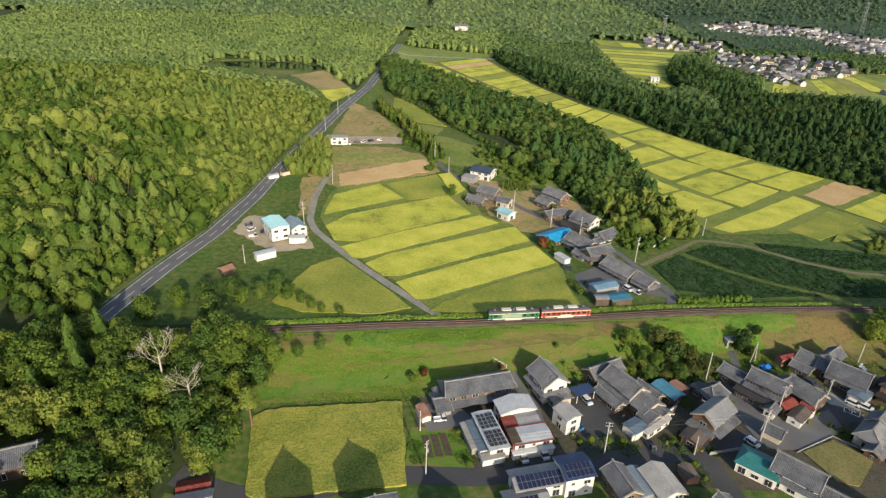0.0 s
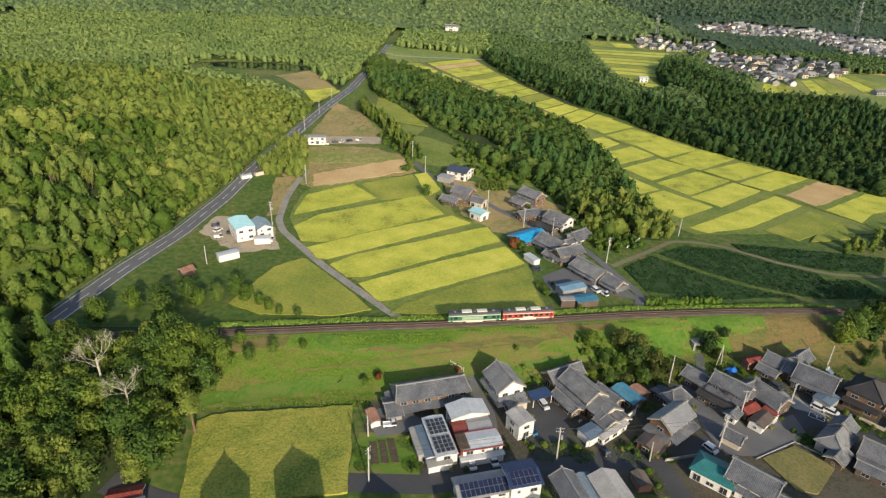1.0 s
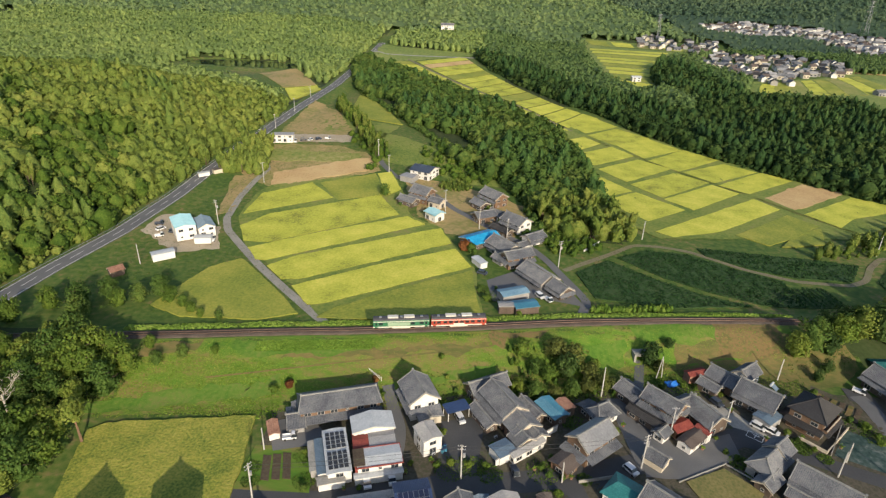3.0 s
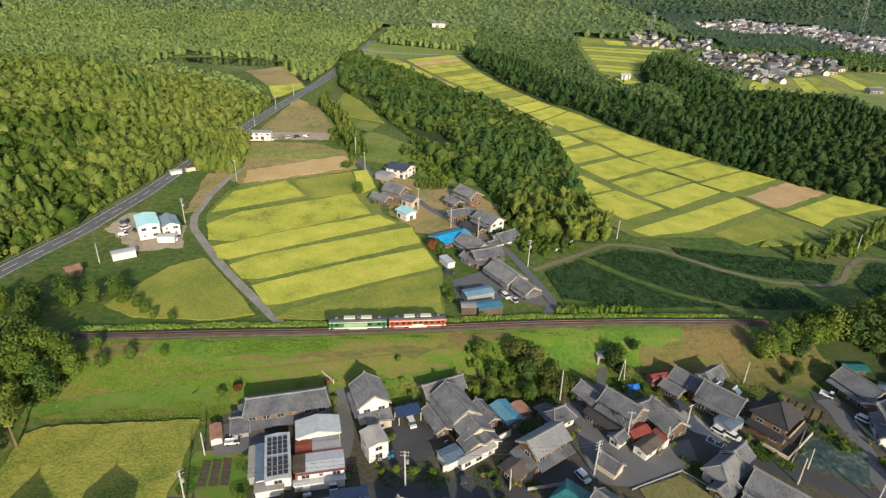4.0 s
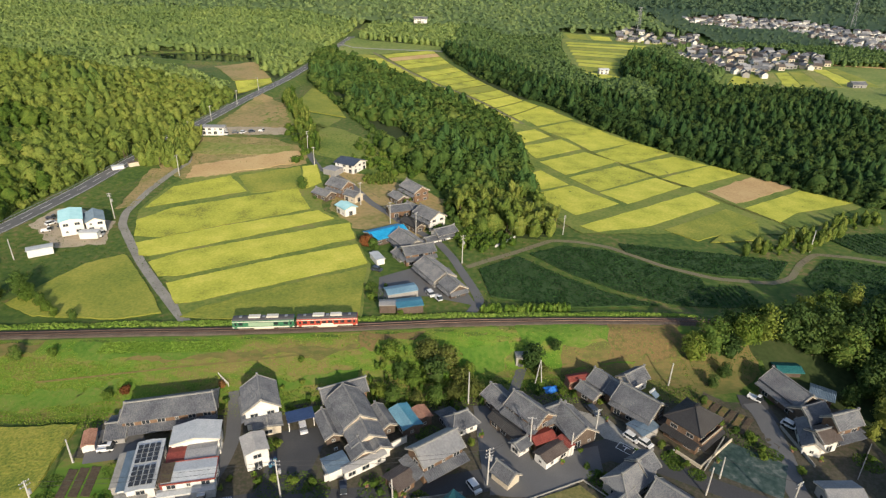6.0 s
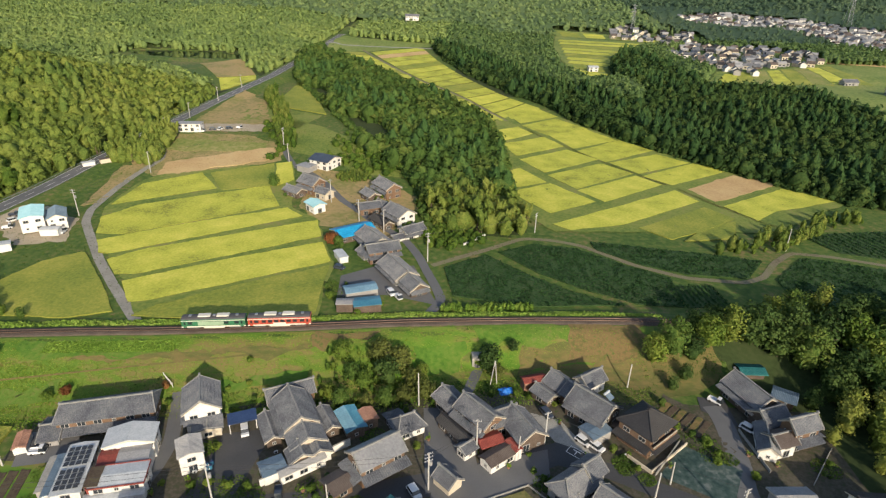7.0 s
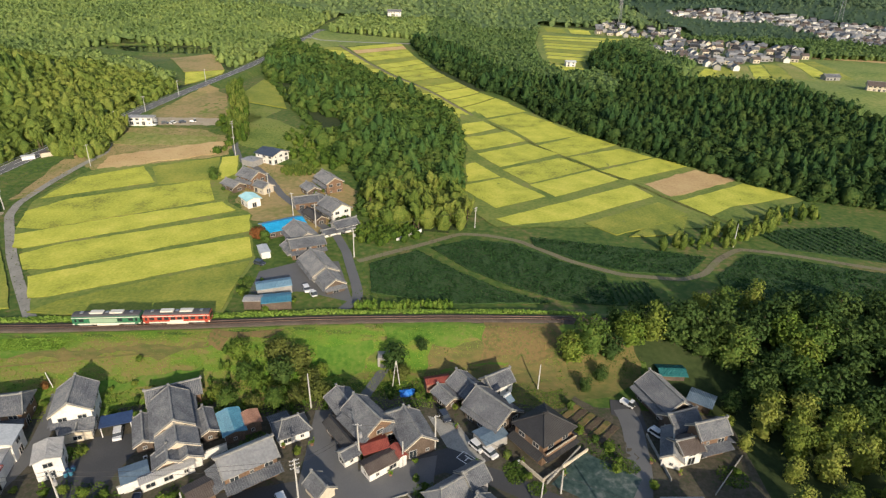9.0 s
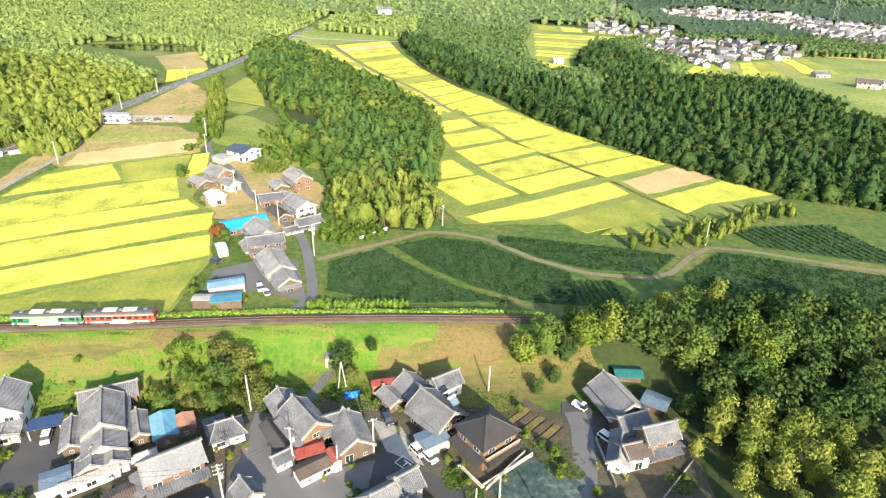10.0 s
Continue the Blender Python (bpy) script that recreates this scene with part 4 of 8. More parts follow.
def railcar(x_mid, paint, band, label):
    y_mid = float(np.interp(x_mid, tx, ty))
    a = math.degrees(math.atan2(float(np.interp(x_mid + 8, tx, ty) - np.interp(x_mid - 8, tx, ty)), 16))
    car = empty("railcar", x_mid, y_mid, 1.8, a, label, "train", "two-car train")
    L = 16.2
    bm = bmesh.new()
    prism(bm, [(-1.38, 0.95), (-1.4, 2.9), (-1.3, 3.25), (1.3, 3.25), (1.4, 2.9), (1.38, 0.95)], -L / 2, L / 2)
    part("body", bm, paint, car, bevel=0.06)
    bm = bmesh.new()
    prism(bm, [(-1.34, 3.2), (-1.05, 3.5), (-0.4, 3.66), (0.4, 3.66), (1.05, 3.5), (1.34, 3.2)], -L / 2 + 0.1, L / 2 - 0.1)
    part("roof", bm, M_TRAIN_D, car, "dark grey roof")
    for x0, x1 in ((-3.9, -0.8), (0.8, 3.9)):
        bm = bmesh.new()
        box(bm, x0, x1, -0.75, 0.75, 3.6, 3.95)
        part("air_conditioner", bm, M_TRAIN_W, car, "pale roof air-conditioning unit", 0.05)
    for x0 in (-6.3, -0.25, 5.6):
        bm = bmesh.new()
        box(bm, x0, x0 + 0.7, -0.4, 0.4, 3.6, 3.85)
        part("roof_vent", bm, M_STEEL, car)
    for s in (-1, 1):
        bm = bmesh.new()
        box(bm, -L / 2 + 0.02, L / 2 - 0.02, s * 1.41 - 0.015, s * 1.41 + 0.015, 0.98, 1.32)
        part("skirt_band", bm, M_TRAIN_W, car, "cream band along the side")
        bm = bmesh.new()
        box(bm, -L / 2 + 0.02, L / 2 - 0.02, s * 1.405 - 0.015, s * 1.405 + 0.015, 2.78, 2.95)
        part("eave_band", bm, M_TRAIN_W, car, "cream band under the roof")
        if band is not None:
            bm = bmesh.new()
            box(bm, -3.9, 2.6, s * 1.41 - 0.02, s * 1.41 + 0.02, 1.5, 2.6)
            part("side_panel", bm, band, car, "pale painted panel on the side")
        else:
            bm = bmesh.new()
            box(bm, -1.6, 1.6, s * 1.41 - 0.02, s * 1.41 + 0.02, 1.3, 1.75)
            part("side_panel", bm, M_TRAIN_W, car, "white painted panel on the side")
        for xw in ((-5.9, 3.3, 5.9) if band is not None else (-5.9, -4.0, -2.4, -0.8, 0.8, 2.4, 4.0, 5.9)):
            bm = bmesh.new()
            box(bm, xw - 0.55, xw + 0.55, s * 1.42 - 0.02, s * 1.42 + 0.02, 1.85, 2.6)
            part("window", bm, M_GLASS, car)
        for xd in (-7.2, 7.2):
            bm = bmesh.new()
            box(bm, xd - 0.42, xd + 0.42, s * 1.42 - 0.02, s * 1.42 + 0.02, 1.0, 2.85)
            part("door", bm, paint, car)
            bm = bmesh.new()
            box(bm, xd - 0.25, xd + 0.25, s * 1.44 - 0.015, s * 1.44 + 0.015, 1.8, 2.6)
            part("door_window", bm, M_GLASS, car)
    for e in (-1, 1):
        bm = bmesh.new()
        box(bm, e * L / 2 - 0.02, e * L / 2 + 0.03, -1.1, 1.1, 1.9, 2.75)
        part("windscreen", bm, M_GLASS, car)
        for y in (-0.9, 0.9):
            bm = bmesh.new()
            cyl(bm, 0.13, 0.13, (e * L / 2, y, 1.3), (e * (L / 2 + 0.06), y, 1.3), 8)
            part("headlight", bm, M_TRAIN_W, car)
        bm = bmesh.new()
        box(bm, e * 5.3 - 1.5, e * 5.3 + 1.5, -1.0, 1.0, 0.35, 0.9)
        bogie = part("bogie", bm, M_TRAIN_D, car)
        for xw in (-0.95, 0.95):
            bm = bmesh.new()
            cyl(bm, 0.42, 0.42, (e * 5.3 + xw, -0.62, 0.42), (e * 5.3 + xw, 0.62, 0.42), 14)
            part("wheelset", bm, M_RAIL, bogie)
    bm = bmesh.new()
    box(bm, -2.6, 2.6, -1.1, 1.1, 0.4, 0.95)
    part("underfloor_box", bm, M_TRAIN_W, car, "pale underfloor equipment box", 0.04)


railcar(18.9, M_TRAIN_G, M_TRAIN_GL, "green railcar with pale panels on the single track")
railcar(35.5, M_TRAIN_R, None, "red railcar with cream bands on the single track")
# ---- houses ----
def window_mesh(w, h):
    bm = bmesh.new()
    for x0, x1, z0, z1 in ((-w / 2, w / 2, -h / 2, -h / 2 + 0.09), (-w / 2, w / 2, h / 2 - 0.09, h / 2), (-w / 2, -w / 2 + 0.09, -h / 2 + 0.09, h / 2 - 0.09), (w / 2 - 0.09, w / 2, -h / 2 + 0.09, h / 2 - 0.09), (-0.04, 0.04, -h / 2 + 0.09, h / 2 - 0.09)):
        box(bm, x0, x1, -0.1, 0.02, z0, z1)
    frame_me = mesh_of("window_frame", bm, M_FRAME)
    bm = bmesh.new()
    box(bm, -w / 2 + 0.08, w / 2 - 0.08, -0.05, 0.0, -h / 2 + 0.08, h / 2 - 0.08)
    return frame_me, mesh_of("pane", bm, M_GLASS)


WINDOWS = {k: window_mesh(*k) for k in ((1.7, 1.1), (1.7, 1.9), (0.8, 0.8))}


def add_window(parent, kind, m):
    f, g = WINDOWS[kind]
    w = piece("window", f, parent, m)
    piece("pane", g, w, Matrix())


def roof_slopes(bm, w, d, z0, rise, over, hip, thick=0.16, inset=0.0):
    """Four or two sloping slabs over a w x d plan, with eaves at z0; hip 0: plain gable."""
    W, D = w / 2 + over, d / 2 + over
    zr = z0 + rise * (D - 0.0) / (d / 2) - rise * over / (d / 2)
    z0 = z0 - rise * over / (d / 2)
    h = min(D * hip, W - 0.2)
    r0, r1 = (-W + h, 0, zr), (W - h, 0, zr)
    c = [(-W, -D, z0), (W, -D, z0), (W, D, z0), (-W, D, z0)]
    tops = [[c[0], c[1], r1, r0], [c[2], c[3], r0, r1]]
    if hip:
        tops += [[c[1], c[2], r1], [c[3], c[0], r0]]
    for poly in tops:
        top = [bm.verts.new(p) for p in poly]
        low = [bm.verts.new((p[0], p[1], p[2] - thick)) for p in poly]
        bm.faces.new(top)
        bm.faces.new(low[::-1])
        for i in range(len(poly)):
            j = (i + 1) % len(poly)
            bm.faces.new((top[j], top[i], low[i], low[j]))
    bmesh.ops.remove_doubles(bm, verts=bm.verts, dist=0.001)
    return W, D, z0, zr, h


def rib_rows(bm, W, D, z0, zr, h, gap=0.36, hgt=0.1, wid=0.17):
    """Raised rolls of tile running down both main slopes."""
    x = -W + gap / 2
    while x < W:
        top = 1.0
        if h > 0:
            top = min(1.0, (W - abs(x)) / h)
        for s in (-1, 1):
            y1, z1 = s * D * (1 - top), z0 + (zr - z0) * top
            a = [(x - wid / 2, s * D, z0), (x + wid / 2, s * D, z0), (x + wid / 2, y1, z1), (x - wid / 2, y1, z1)]
            if top > 0.15:
                lo = [bm.verts.new(p) for p in a]
                hi = [bm.verts.new((x, p[1], p[2] + hgt)) for p in (a[0], a[2])]
                for f in ((lo[0], hi[0], hi[1], lo[3]), (hi[0], lo[1], lo[2], hi[1]), (lo[0], lo[1], hi[0])):
                    bm.faces.new(f)
        x += gap


def wing(thing, x, y, rz, w, d, z_base, z_eave, rise, roof_mat, wall_mat, hip=0.0, over=0.6, ribs=True, wins=True, storeys=None, ridge=True, skirt=None, gable_mat=None, skirt_mat=None):
    """One block of a house under the thing's own axes: walls, gables, roof, ridge, windows, lean-to eaves."""
    m = pose(x, y, 0, 0, 0, rz)
    hgt = z_eave - z_base
    bm = bmesh.new()
    box(bm, -w / 2, w / 2, -d / 2, d / 2, z_base, z_eave)
    wall = part("wall", bm, wall_mat, thing)
    wall.matrix_local = m
    if hip < 0.95 and rise > 0.25:
        k = 1 - hip
        top = z_eave + rise
        for s in (-1, 1):
            bm = bmesh.new()
            e = s * (w / 2 - hip * (d / 2) - 0.02)
            prism(bm, [(-d / 2 * k, top - rise * k), (d / 2 * k, top - rise * k), (0, top - 0.05)], e - 0.08, e + 0.08)
            g = part("gable", bm, gable_mat or wall_mat, thing)
            g.matrix_local = m
    bm = bmesh.new()
    W, D, z0, zr, h = roof_slopes(bm, w, d, z_eave, rise, over, hip)
    r = part("roof", bm, roof_mat, thing)
    r.matrix_local = m
    if ribs:
        bm = bmesh.new()
        rib_rows(bm, W, D, z0, zr, h)
        tagged(part("tile_cover", bm, roof_mat, r), kind="stuff")
    if hip < 0.95 and rise > 0.7:
        for s in (-1, 1):
            e = s * (w / 2 + over - h - 0.06)
            bm = bmesh.new()
            k = 1 - hip
            for q in (-1, 1):
                a = [(q * D * k, z0 + (zr - z0) * (1 - k) - 0.18), (0, zr - 0.18), (0, zr - 0.42), (q * D * k, z0 + (zr - z0) * (1 - k) - 0.42)]
                prism(bm, a, e - 0.05, e + 0.05)
            bb = part("bargeboard", bm, M_CREAM, thing)
            bb.matrix_local = m
    if ridge:
        bm = bmesh.new()
        box(bm, -W + h, W - h, -0.17, 0.17, zr - 0.04, zr + 0.26)
        for e in (-1, 1):
            box(bm, e * (W - h) - 0.22, e * (W - h) + 0.22, -0.24, 0.24, zr, zr + 0.5)
        if h == 0:
            for e in (-1, 1):
                for s in (-1, 1):
                    cyl(bm, 0.13, 0.13, (e * (W - 0.15), s * D, z0 + 0.06), (e * (W - 0.15), 0, zr + 0.1), 5)
        else:
            for e in (-1, 1):
                for s in (-1, 1):
                    cyl(bm, 0.14, 0.14, (e * W, s * D, z0 + 0.05), (e * (W - h), 0, zr + 0.08), 5)
        p = part("ridge", bm, M_TILE_D if roof_mat is M_TILE_D else M_RIDGE, thing)
        p.matrix_local = m
    if skirt:
        z_s, deep, sides = skirt
        for side in sides:
            bm = bmesh.new()
            ln = (w if side in "fb" else d) / 2 + 0.5
            pr = [(0.05, z_s + 0.75), (deep, z_s), (deep, z_s - 0.14), (0.05, z_s + 0.6)]
            prism(bm, [(-q, z) for q, z in pr], -ln, ln)
            o = {"f": pose(0, -d / 2, 0), "b": pose(0, d / 2, 0, 0, 0, 180), "r": pose(w / 2, 0, 0, 0, 0, 90), "l": pose(-w / 2, 0, 0, 0, 0, -90)}[side]
            k = part("lower_roof", bm, skirt_mat or roof_mat, thing)
            k.matrix_local = m @ o
            bm = bmesh.new()
            n = int(ln * 2 / 0.45)
            for i in range(n):
                xx = -ln + (i + 0.5) * ln * 2 / n
                cyl(bm, 0.07, 0.07, (xx, -0.05, z_s + 0.76), (xx, -deep, z_s + 0.02), 4)
            tagged(part("tile_cover", bm, skirt_mat or roof_mat, k), kind="stuff")
    if wins:
        n_st = storeys or max(1, round(hgt / 2.75))
        for st in range(n_st):
            zc = z_base + 1.45 + st * (hgt - 0.4) / n_st
            for ln, off, a in ((w, d / 2, 0), (w, d / 2, 180), (d, w / 2, 90), (d, w / 2, -90)):
                n = max(1, int((ln - 0.6) / 2.7))
                for i in range(n):
                    kind = (1.7, 1.9) if st == 0 and i % 2 == 0 and hgt > 3.4 else (1.7, 1.1)
                    if (i + st + int(ln)) % 4 == 3:
                        kind = (0.8, 0.8)
                    xx = (i + 0.5) * ln / n - ln / 2
                    o = pose(0, 0, 0, 0, 0, a) @ pose(xx, -off - 0.012, min(zc, z_eave - 0.75))
                    add_window(thing, kind, m @ o)


GZ_V = -5.0


def house(label, x, y, wings, z=GZ_V, name="house", category="house", group="village houses"):
    t = empty(name, x, y, z, 0, label, category, group)
    for k in wings:
        k = dict(k)
        k["x"], k["y"] = k["x"] - x, k["y"] - y
        k["z_base"] = k.get("z_base", 0.0) - (0.3 if k.get("z_base", 0.0) == 0 else 0)
        wing(t, **k)
    return t


def W_(x, y, rz, w, d, eave, rise, roof=M_TILE, wall=M_WHITE, **more):
    return dict(x=x, y=y, rz=rz, w=w, d=d, z_eave=eave, rise=rise, roof_mat=roof, wall_mat=wall, **more)


FLAT = dict(ribs=False, ridge=False, over=0.25)
house("long two-storey grey-tiled house with brown boarded walls", 7, 127, [
    W_(7.3, 127.0, 18.4, 19.2, 6.8, 4.9, 1.9, M_TILE, M_WOODRED, hip=0.25, skirt=(2.3, 2.2, "fl")),
    W_(-2.2, 121.5, 18.4, 3.5, 7, 2.6, 1.0, M_TILE, M_GREYWALL)])
solar_house = house("white house with a low roof covered in solar panels", 11, 109, [
    W_(10.4, 110.3, -71.5, 13.2, 5.0, 3.9, 0.3, M_TINWHITE, M_WHITE, **FLAT),
    W_(7.0, 109.2, -71.5, 10.4, 1.9, 3.0, 0.15, M_SLATE, M_WHITE, **FLAT),
    W_(5.2, 109.4, -71.5, 9.0, 1.6, 2.7, 0.1, M_CONC, M_GREYWALL, wins=False, **FLAT),
    W_(10.8, 103.2, -71.5, 1.8, 5.6, 2.5, 0.1, M_CONC, M_WHITE, wins=False, **FLAT)])
white_house = house("white house with white metal roofs and a red side roof", 19.5, 113, [
    W_(17.0, 119.0, -72, 5.2, 9.4, 4.9, 1.1, M_TINWHITE, M_WHITE, ribs=False, ridge=False, over=0.35),
    W_(20.1, 109.2, 16.2, 9.6, 5.2, 4.2, 0.3, M_TINWHITE, M_WHITE, ribs=False, ridge=False, over=0.25),
    # Dark soil colour on this block stands in for shade in an open frame.
    W_(15.9, 108.0, 16.2, 2.0, 4.6, 4.55, 0.05, M_BED, M_RUST, wins=False, **FLAT),
    W_(15.1, 113.9, 16.2, 3.2, 5.0, 3.7, 0.4, M_RUST, M_RUST, wins=False, **FLAT),
    W_(19.8, 115.2, 16.2, 5.6, 4.8, 4.0, 0.35, M_TINGREY, M_WHITE, wins=False, **FLAT),
    W_(20.6, 106.0, 16.2, 10.4, 1.3, 2.5, 0.1, M_TINWHITE, M_WHITE, wins=False, **FLAT)])
house("two-storey white house with a grey-tiled gable roof", 26.8, 130.6, [
    W_(26.8, 130.7, -65, 8.6, 7.2, 6.0, 2.4, M_TILE, M_WHITE, skirt=(3.0, 1.2, "rf")),
    W_(30.0, 125.6, -65, 2.4, 5.4, 2.7, 0.5, M_TILE, M_CREAM, ribs=True)])
house("small two-storey white annexe with a corrugated roof", 30.3, 117.2, [W_(30.3, 117.2, -59, 5.4, 4.6, 4.9, 0.6, M_TINGREY, M_WHITE, ridge=False, over=0.3)])
house("white shed with a rusty brown roof", -6.7, 117.8, [W_(-6.7, 117.8, -65, 5.0, 2.4, 2.3, 0.4, M_RUSTB, M_WHITE, wins=False, ridge=False, over=0.2)], name="shed", category="shed", group="sheds")
house("large grey-tiled farmhouse with stepped white gables", 48.6, 127, [
    W_(48.1, 130.6, -58.5, 10.8, 6.6, 4.7, 2.2, M_TILE, M_WOODRED, gable_mat=M_CREAM, skirt=(3.0, 1.6, "fb")),
    W_(44.3, 138.3, 30, 10.4, 4.8, 3.4, 1.6, M_TILE, M_WOODRED),
    W_(52.6, 123.4, -58.5, 4.4, 7.0, 3.7, 1.9, M_TILE, M_WOODRED, gable_mat=M_CREAM),
    W_(52.6, 119.6, -58.5, 3.6, 5.0, 3.0, 1.4, M_TILE, M_WOODRED, gable_mat=M_CREAM),
    W_(55.8, 121.0, -58.5, 2.6, 4.6, 2.9, 1.2, M_TILE, M_WHITE, gable_mat=M_CREAM),
    W_(43.4, 126.8, -58.5, 8, 3.0, 2.6, 0.8, M_TILE, M_WOOD),
    W_(53.4, 117.2, 39, 9.5, 2.0, 2.5, 0.4, M_TINGREY, M_WHITE, ridge=False, over=0.3),
    W_(47.8, 115.9, 36, 4.6, 4.2, 2.6, 0.3, M_SLATE, M_WHITE, wins=False, **FLAT),
    W_(55.2, 130.4, -55.6, 7, 3.0, 2.8, 0.8, M_TILE, M_WOOD)])
house("blue-roofed sheet-metal shed beside the farmhouse", 60.5, 130.7, [W_(60.5, 130.7, -56, 7, 3.8, 3.0, 0.5, M_BLUEROOF, M_WOOD, ridge=False), W_(63.9, 132.4, -56, 4, 3.6, 2.8, 0.5, M_RUSTB, M_WOOD, ridge=False, over=0.3)], name="shed", category="shed", group="sheds")
house("tall brown-gabled farmhouse with grey tiled roofs", 66.9, 117.5, [
    W_(68.4, 119.4, 40, 9.8, 5.8, 5.5, 1.9, M_SHEET, M_WOODRED, gable_mat=M_WOODRED, ribs=False, skirt=(2.7, 2.2, "fl"), skirt_mat=M_TILE),
    W_(61.7, 113.2, 46, 4.0, 4.4, 2.5, 0.7, M_TILE_B, M_WOODRED, ridge=False)])
house("small hipped grey-tiled storehouse", 73.2, 131.1, [W_(73.2, 131.1, 34, 6.2, 4.6, 2.9, 1.9, M_TILE, M_WHITE, hip=0.7), W_(70.2, 132.6, 34, 3.2, 4.0, 2.4, 0.6, M_TILE, M_WOOD, ridge=False)])
house("rambling farmhouse with grey tiles, brown boards and red lean-tos", 90, 132, [
    W_(88.9, 133.6, -45, 9.2, 5.6, 5.2, 1.9, M_TILE, M_WOODRED, skirt=(3.0, 1.8, "f")),
    W_(83.0, 138.8, -52, 8.5, 5.4, 3.0, 1.5, M_TILE, M_WOOD),
    W_(84.0, 130.5, -48, 9, 2.6, 2.6, 0.6, M_TILE_D, M_WOOD),
    W_(98.6, 131.9, -60, 8.6, 6.4, 3.6, 2.2, M_TILE, M_WOOD),
    W_(94.2, 134.6, 30, 6.0, 5.0, 3.7, 1.6, M_TILE, M_WOODRED),
    W_(91.4, 127.6, 30, 4.6, 2.8, 2.9, 0.5, M_RUST, M_WOODRED, wins=False, ridge=False),
    W_(96.6, 126.3, -52, 3.6, 1.6, 3.0, 0.3, M_RUST, M_WHITE, wins=False, ridge=False, over=0.2),
    W_(93.4, 123.9, 42, 7.0, 3.4, 2.5, 0.6, M_TILE_B, M_WHITE, ridge=False, over=0.4),
    W_(86.6, 125.3, 44, 3.0, 2.6, 2.6, 0.7, M_TILE, M_WHITE)])
house("small open-sided tiled pavilion with pale timber", 83.2, 116.7, [W_(83.2, 116.7, -42, 4.4, 3.6, 2.5, 1.3, M_TILE, M_CREAM, wins=False, over=0.45, gable_mat=M_CREAM)], name="storehouse", category="outbuilding", group="sheds")
house("red-roofed shed beside the embankment", 102.3, 149.7, [W_(102.3, 149.7, 20, 5.8, 2.6, 2.8, 0.5, M_RUST, M_RUSTB, wins=False, ridge=False, over=0.2)], name="shed", category="shed", group="sheds")
house("long farmhouse of several grey-tiled wings", 113, 143, [
    W_(109.6, 147.8, -48, 8, 5.6, 3.0, 1.8, M_TILE, M_WOOD), W_(116.2, 150.2, 38, 6.0, 4.2, 3.8, 1.6, M_TILE, M_WHITE),
    W_(115.2, 139.9, -43, 9.6, 7.2, 4.3, 2.3, M_TILE, M_WOOD, skirt=(2.8, 1.2, "f")), W_(104.6, 145.0, -48, 5, 3.4, 2.5, 0.8, M_TILE, M_WOOD),
    W_(112.2, 144.8, -43, 5.0, 6.0, 3.3, 1.6, M_TILE, M_WOODRED)])
house("open carport with a blue-grey sheet roof", 114.9, 133.0, [W_(114.9, 133.4, 38, 5.6, 4.4, 2.7, 0.3, M_SLATE, M_GREYWALL, wins=False, **FLAT)], name="garage", category="garage", group="sheds")
dark_house = house("dark hip-roofed two-storey house with brown balcony", 125.7, 133.7, [
    W_(125.7, 133.7, 43, 8.6, 7.8, 6.2, 2.6, M_TILE_D, M_WOODRED, hip=1.0, over=0.7, skirt=(2.7, 1.9, "flrb"), storeys=2)])
house("grey-tiled house behind a hedge", 109, 116.5, [
    W_(108.2, 116.9, 41, 8.6, 5.6, 3.5, 2.2, M_TILE, M_GREYWALL, hip=0.6), W_(111.6, 120.2, 41, 3.8, 4.6, 4.6, 1.6, M_TILE, M_GREYWALL),
    W_(106.2, 111.9, 41, 5.0, 3.6, 2.6, 0.9, M_TILE, M_WOOD)])
house("long grey-tiled house beside the side street", 117, 110.5, [W_(117.4, 110.2, -42, 12, 6, 3.8, 2.1, M_TILE, M_WHITE, skirt=(2.6, 1.3, "f")), W_(112.6, 107.0, -42, 8, 3.4, 2.5, 0.7, M_TILE, M_WOOD)])
house("farmhouse with a tall tiled wing and red timber veranda", 155, 142, [
    W_(153.8, 148.5, -66, 10.6, 6.4, 4.3, 2.2, M_TILE, M_WOOD, skirt=(2.8, 1.8, "f")), W_(155.6, 141.2, 24, 6.2, 5.6, 3.6, 1.9, M_TILE, M_WOOD),
    W_(159.4, 136.0, 22, 6.6, 4.0, 6.2, 1.7, M_TILE, M_WOODRED, skirt=(3.0, 2.0, "fr")), W_(152.2, 134.2, 75, 8.4, 3.6, 2.9, 1.2, M_TILE, M_WHITE),
    W_(154.6, 133.4, 22, 4.6, 4.2, 4.0, 1.1, M_TILE_B, M_WHITE)])
house("shed with a teal sheet roof under the trees", 158.5, 159.4, [W_(158.5, 159.4, 3, 5.6, 3.4, 2.9, 0.5, M_TEAL, M_WOOD, wins=False, ridge=False)], name="shed", category="shed", group="sheds")
house("outbuilding with a pale blue sheet roof", 163, 150.2, [W_(163, 150.2, -30, 4.6, 4.2, 2.5, 0.5, M_SLATE, M_WOOD, wins=False, ridge=False)], name="shed", category="shed", group="sheds")
house("low grey-roofed house by the driveway", 150.6, 117.6, [W_(150.6, 117.4, 6, 7, 5, 3.0, 0.9, M_TINGREY, M_GREYWALL, ridge=False)])
house("dark-roofed white house beside a dry channel", 165, 116, [W_(165.5, 115.6, 0, 9, 6, 4.6, 1.6, M_TILE_D, M_WHITE)])
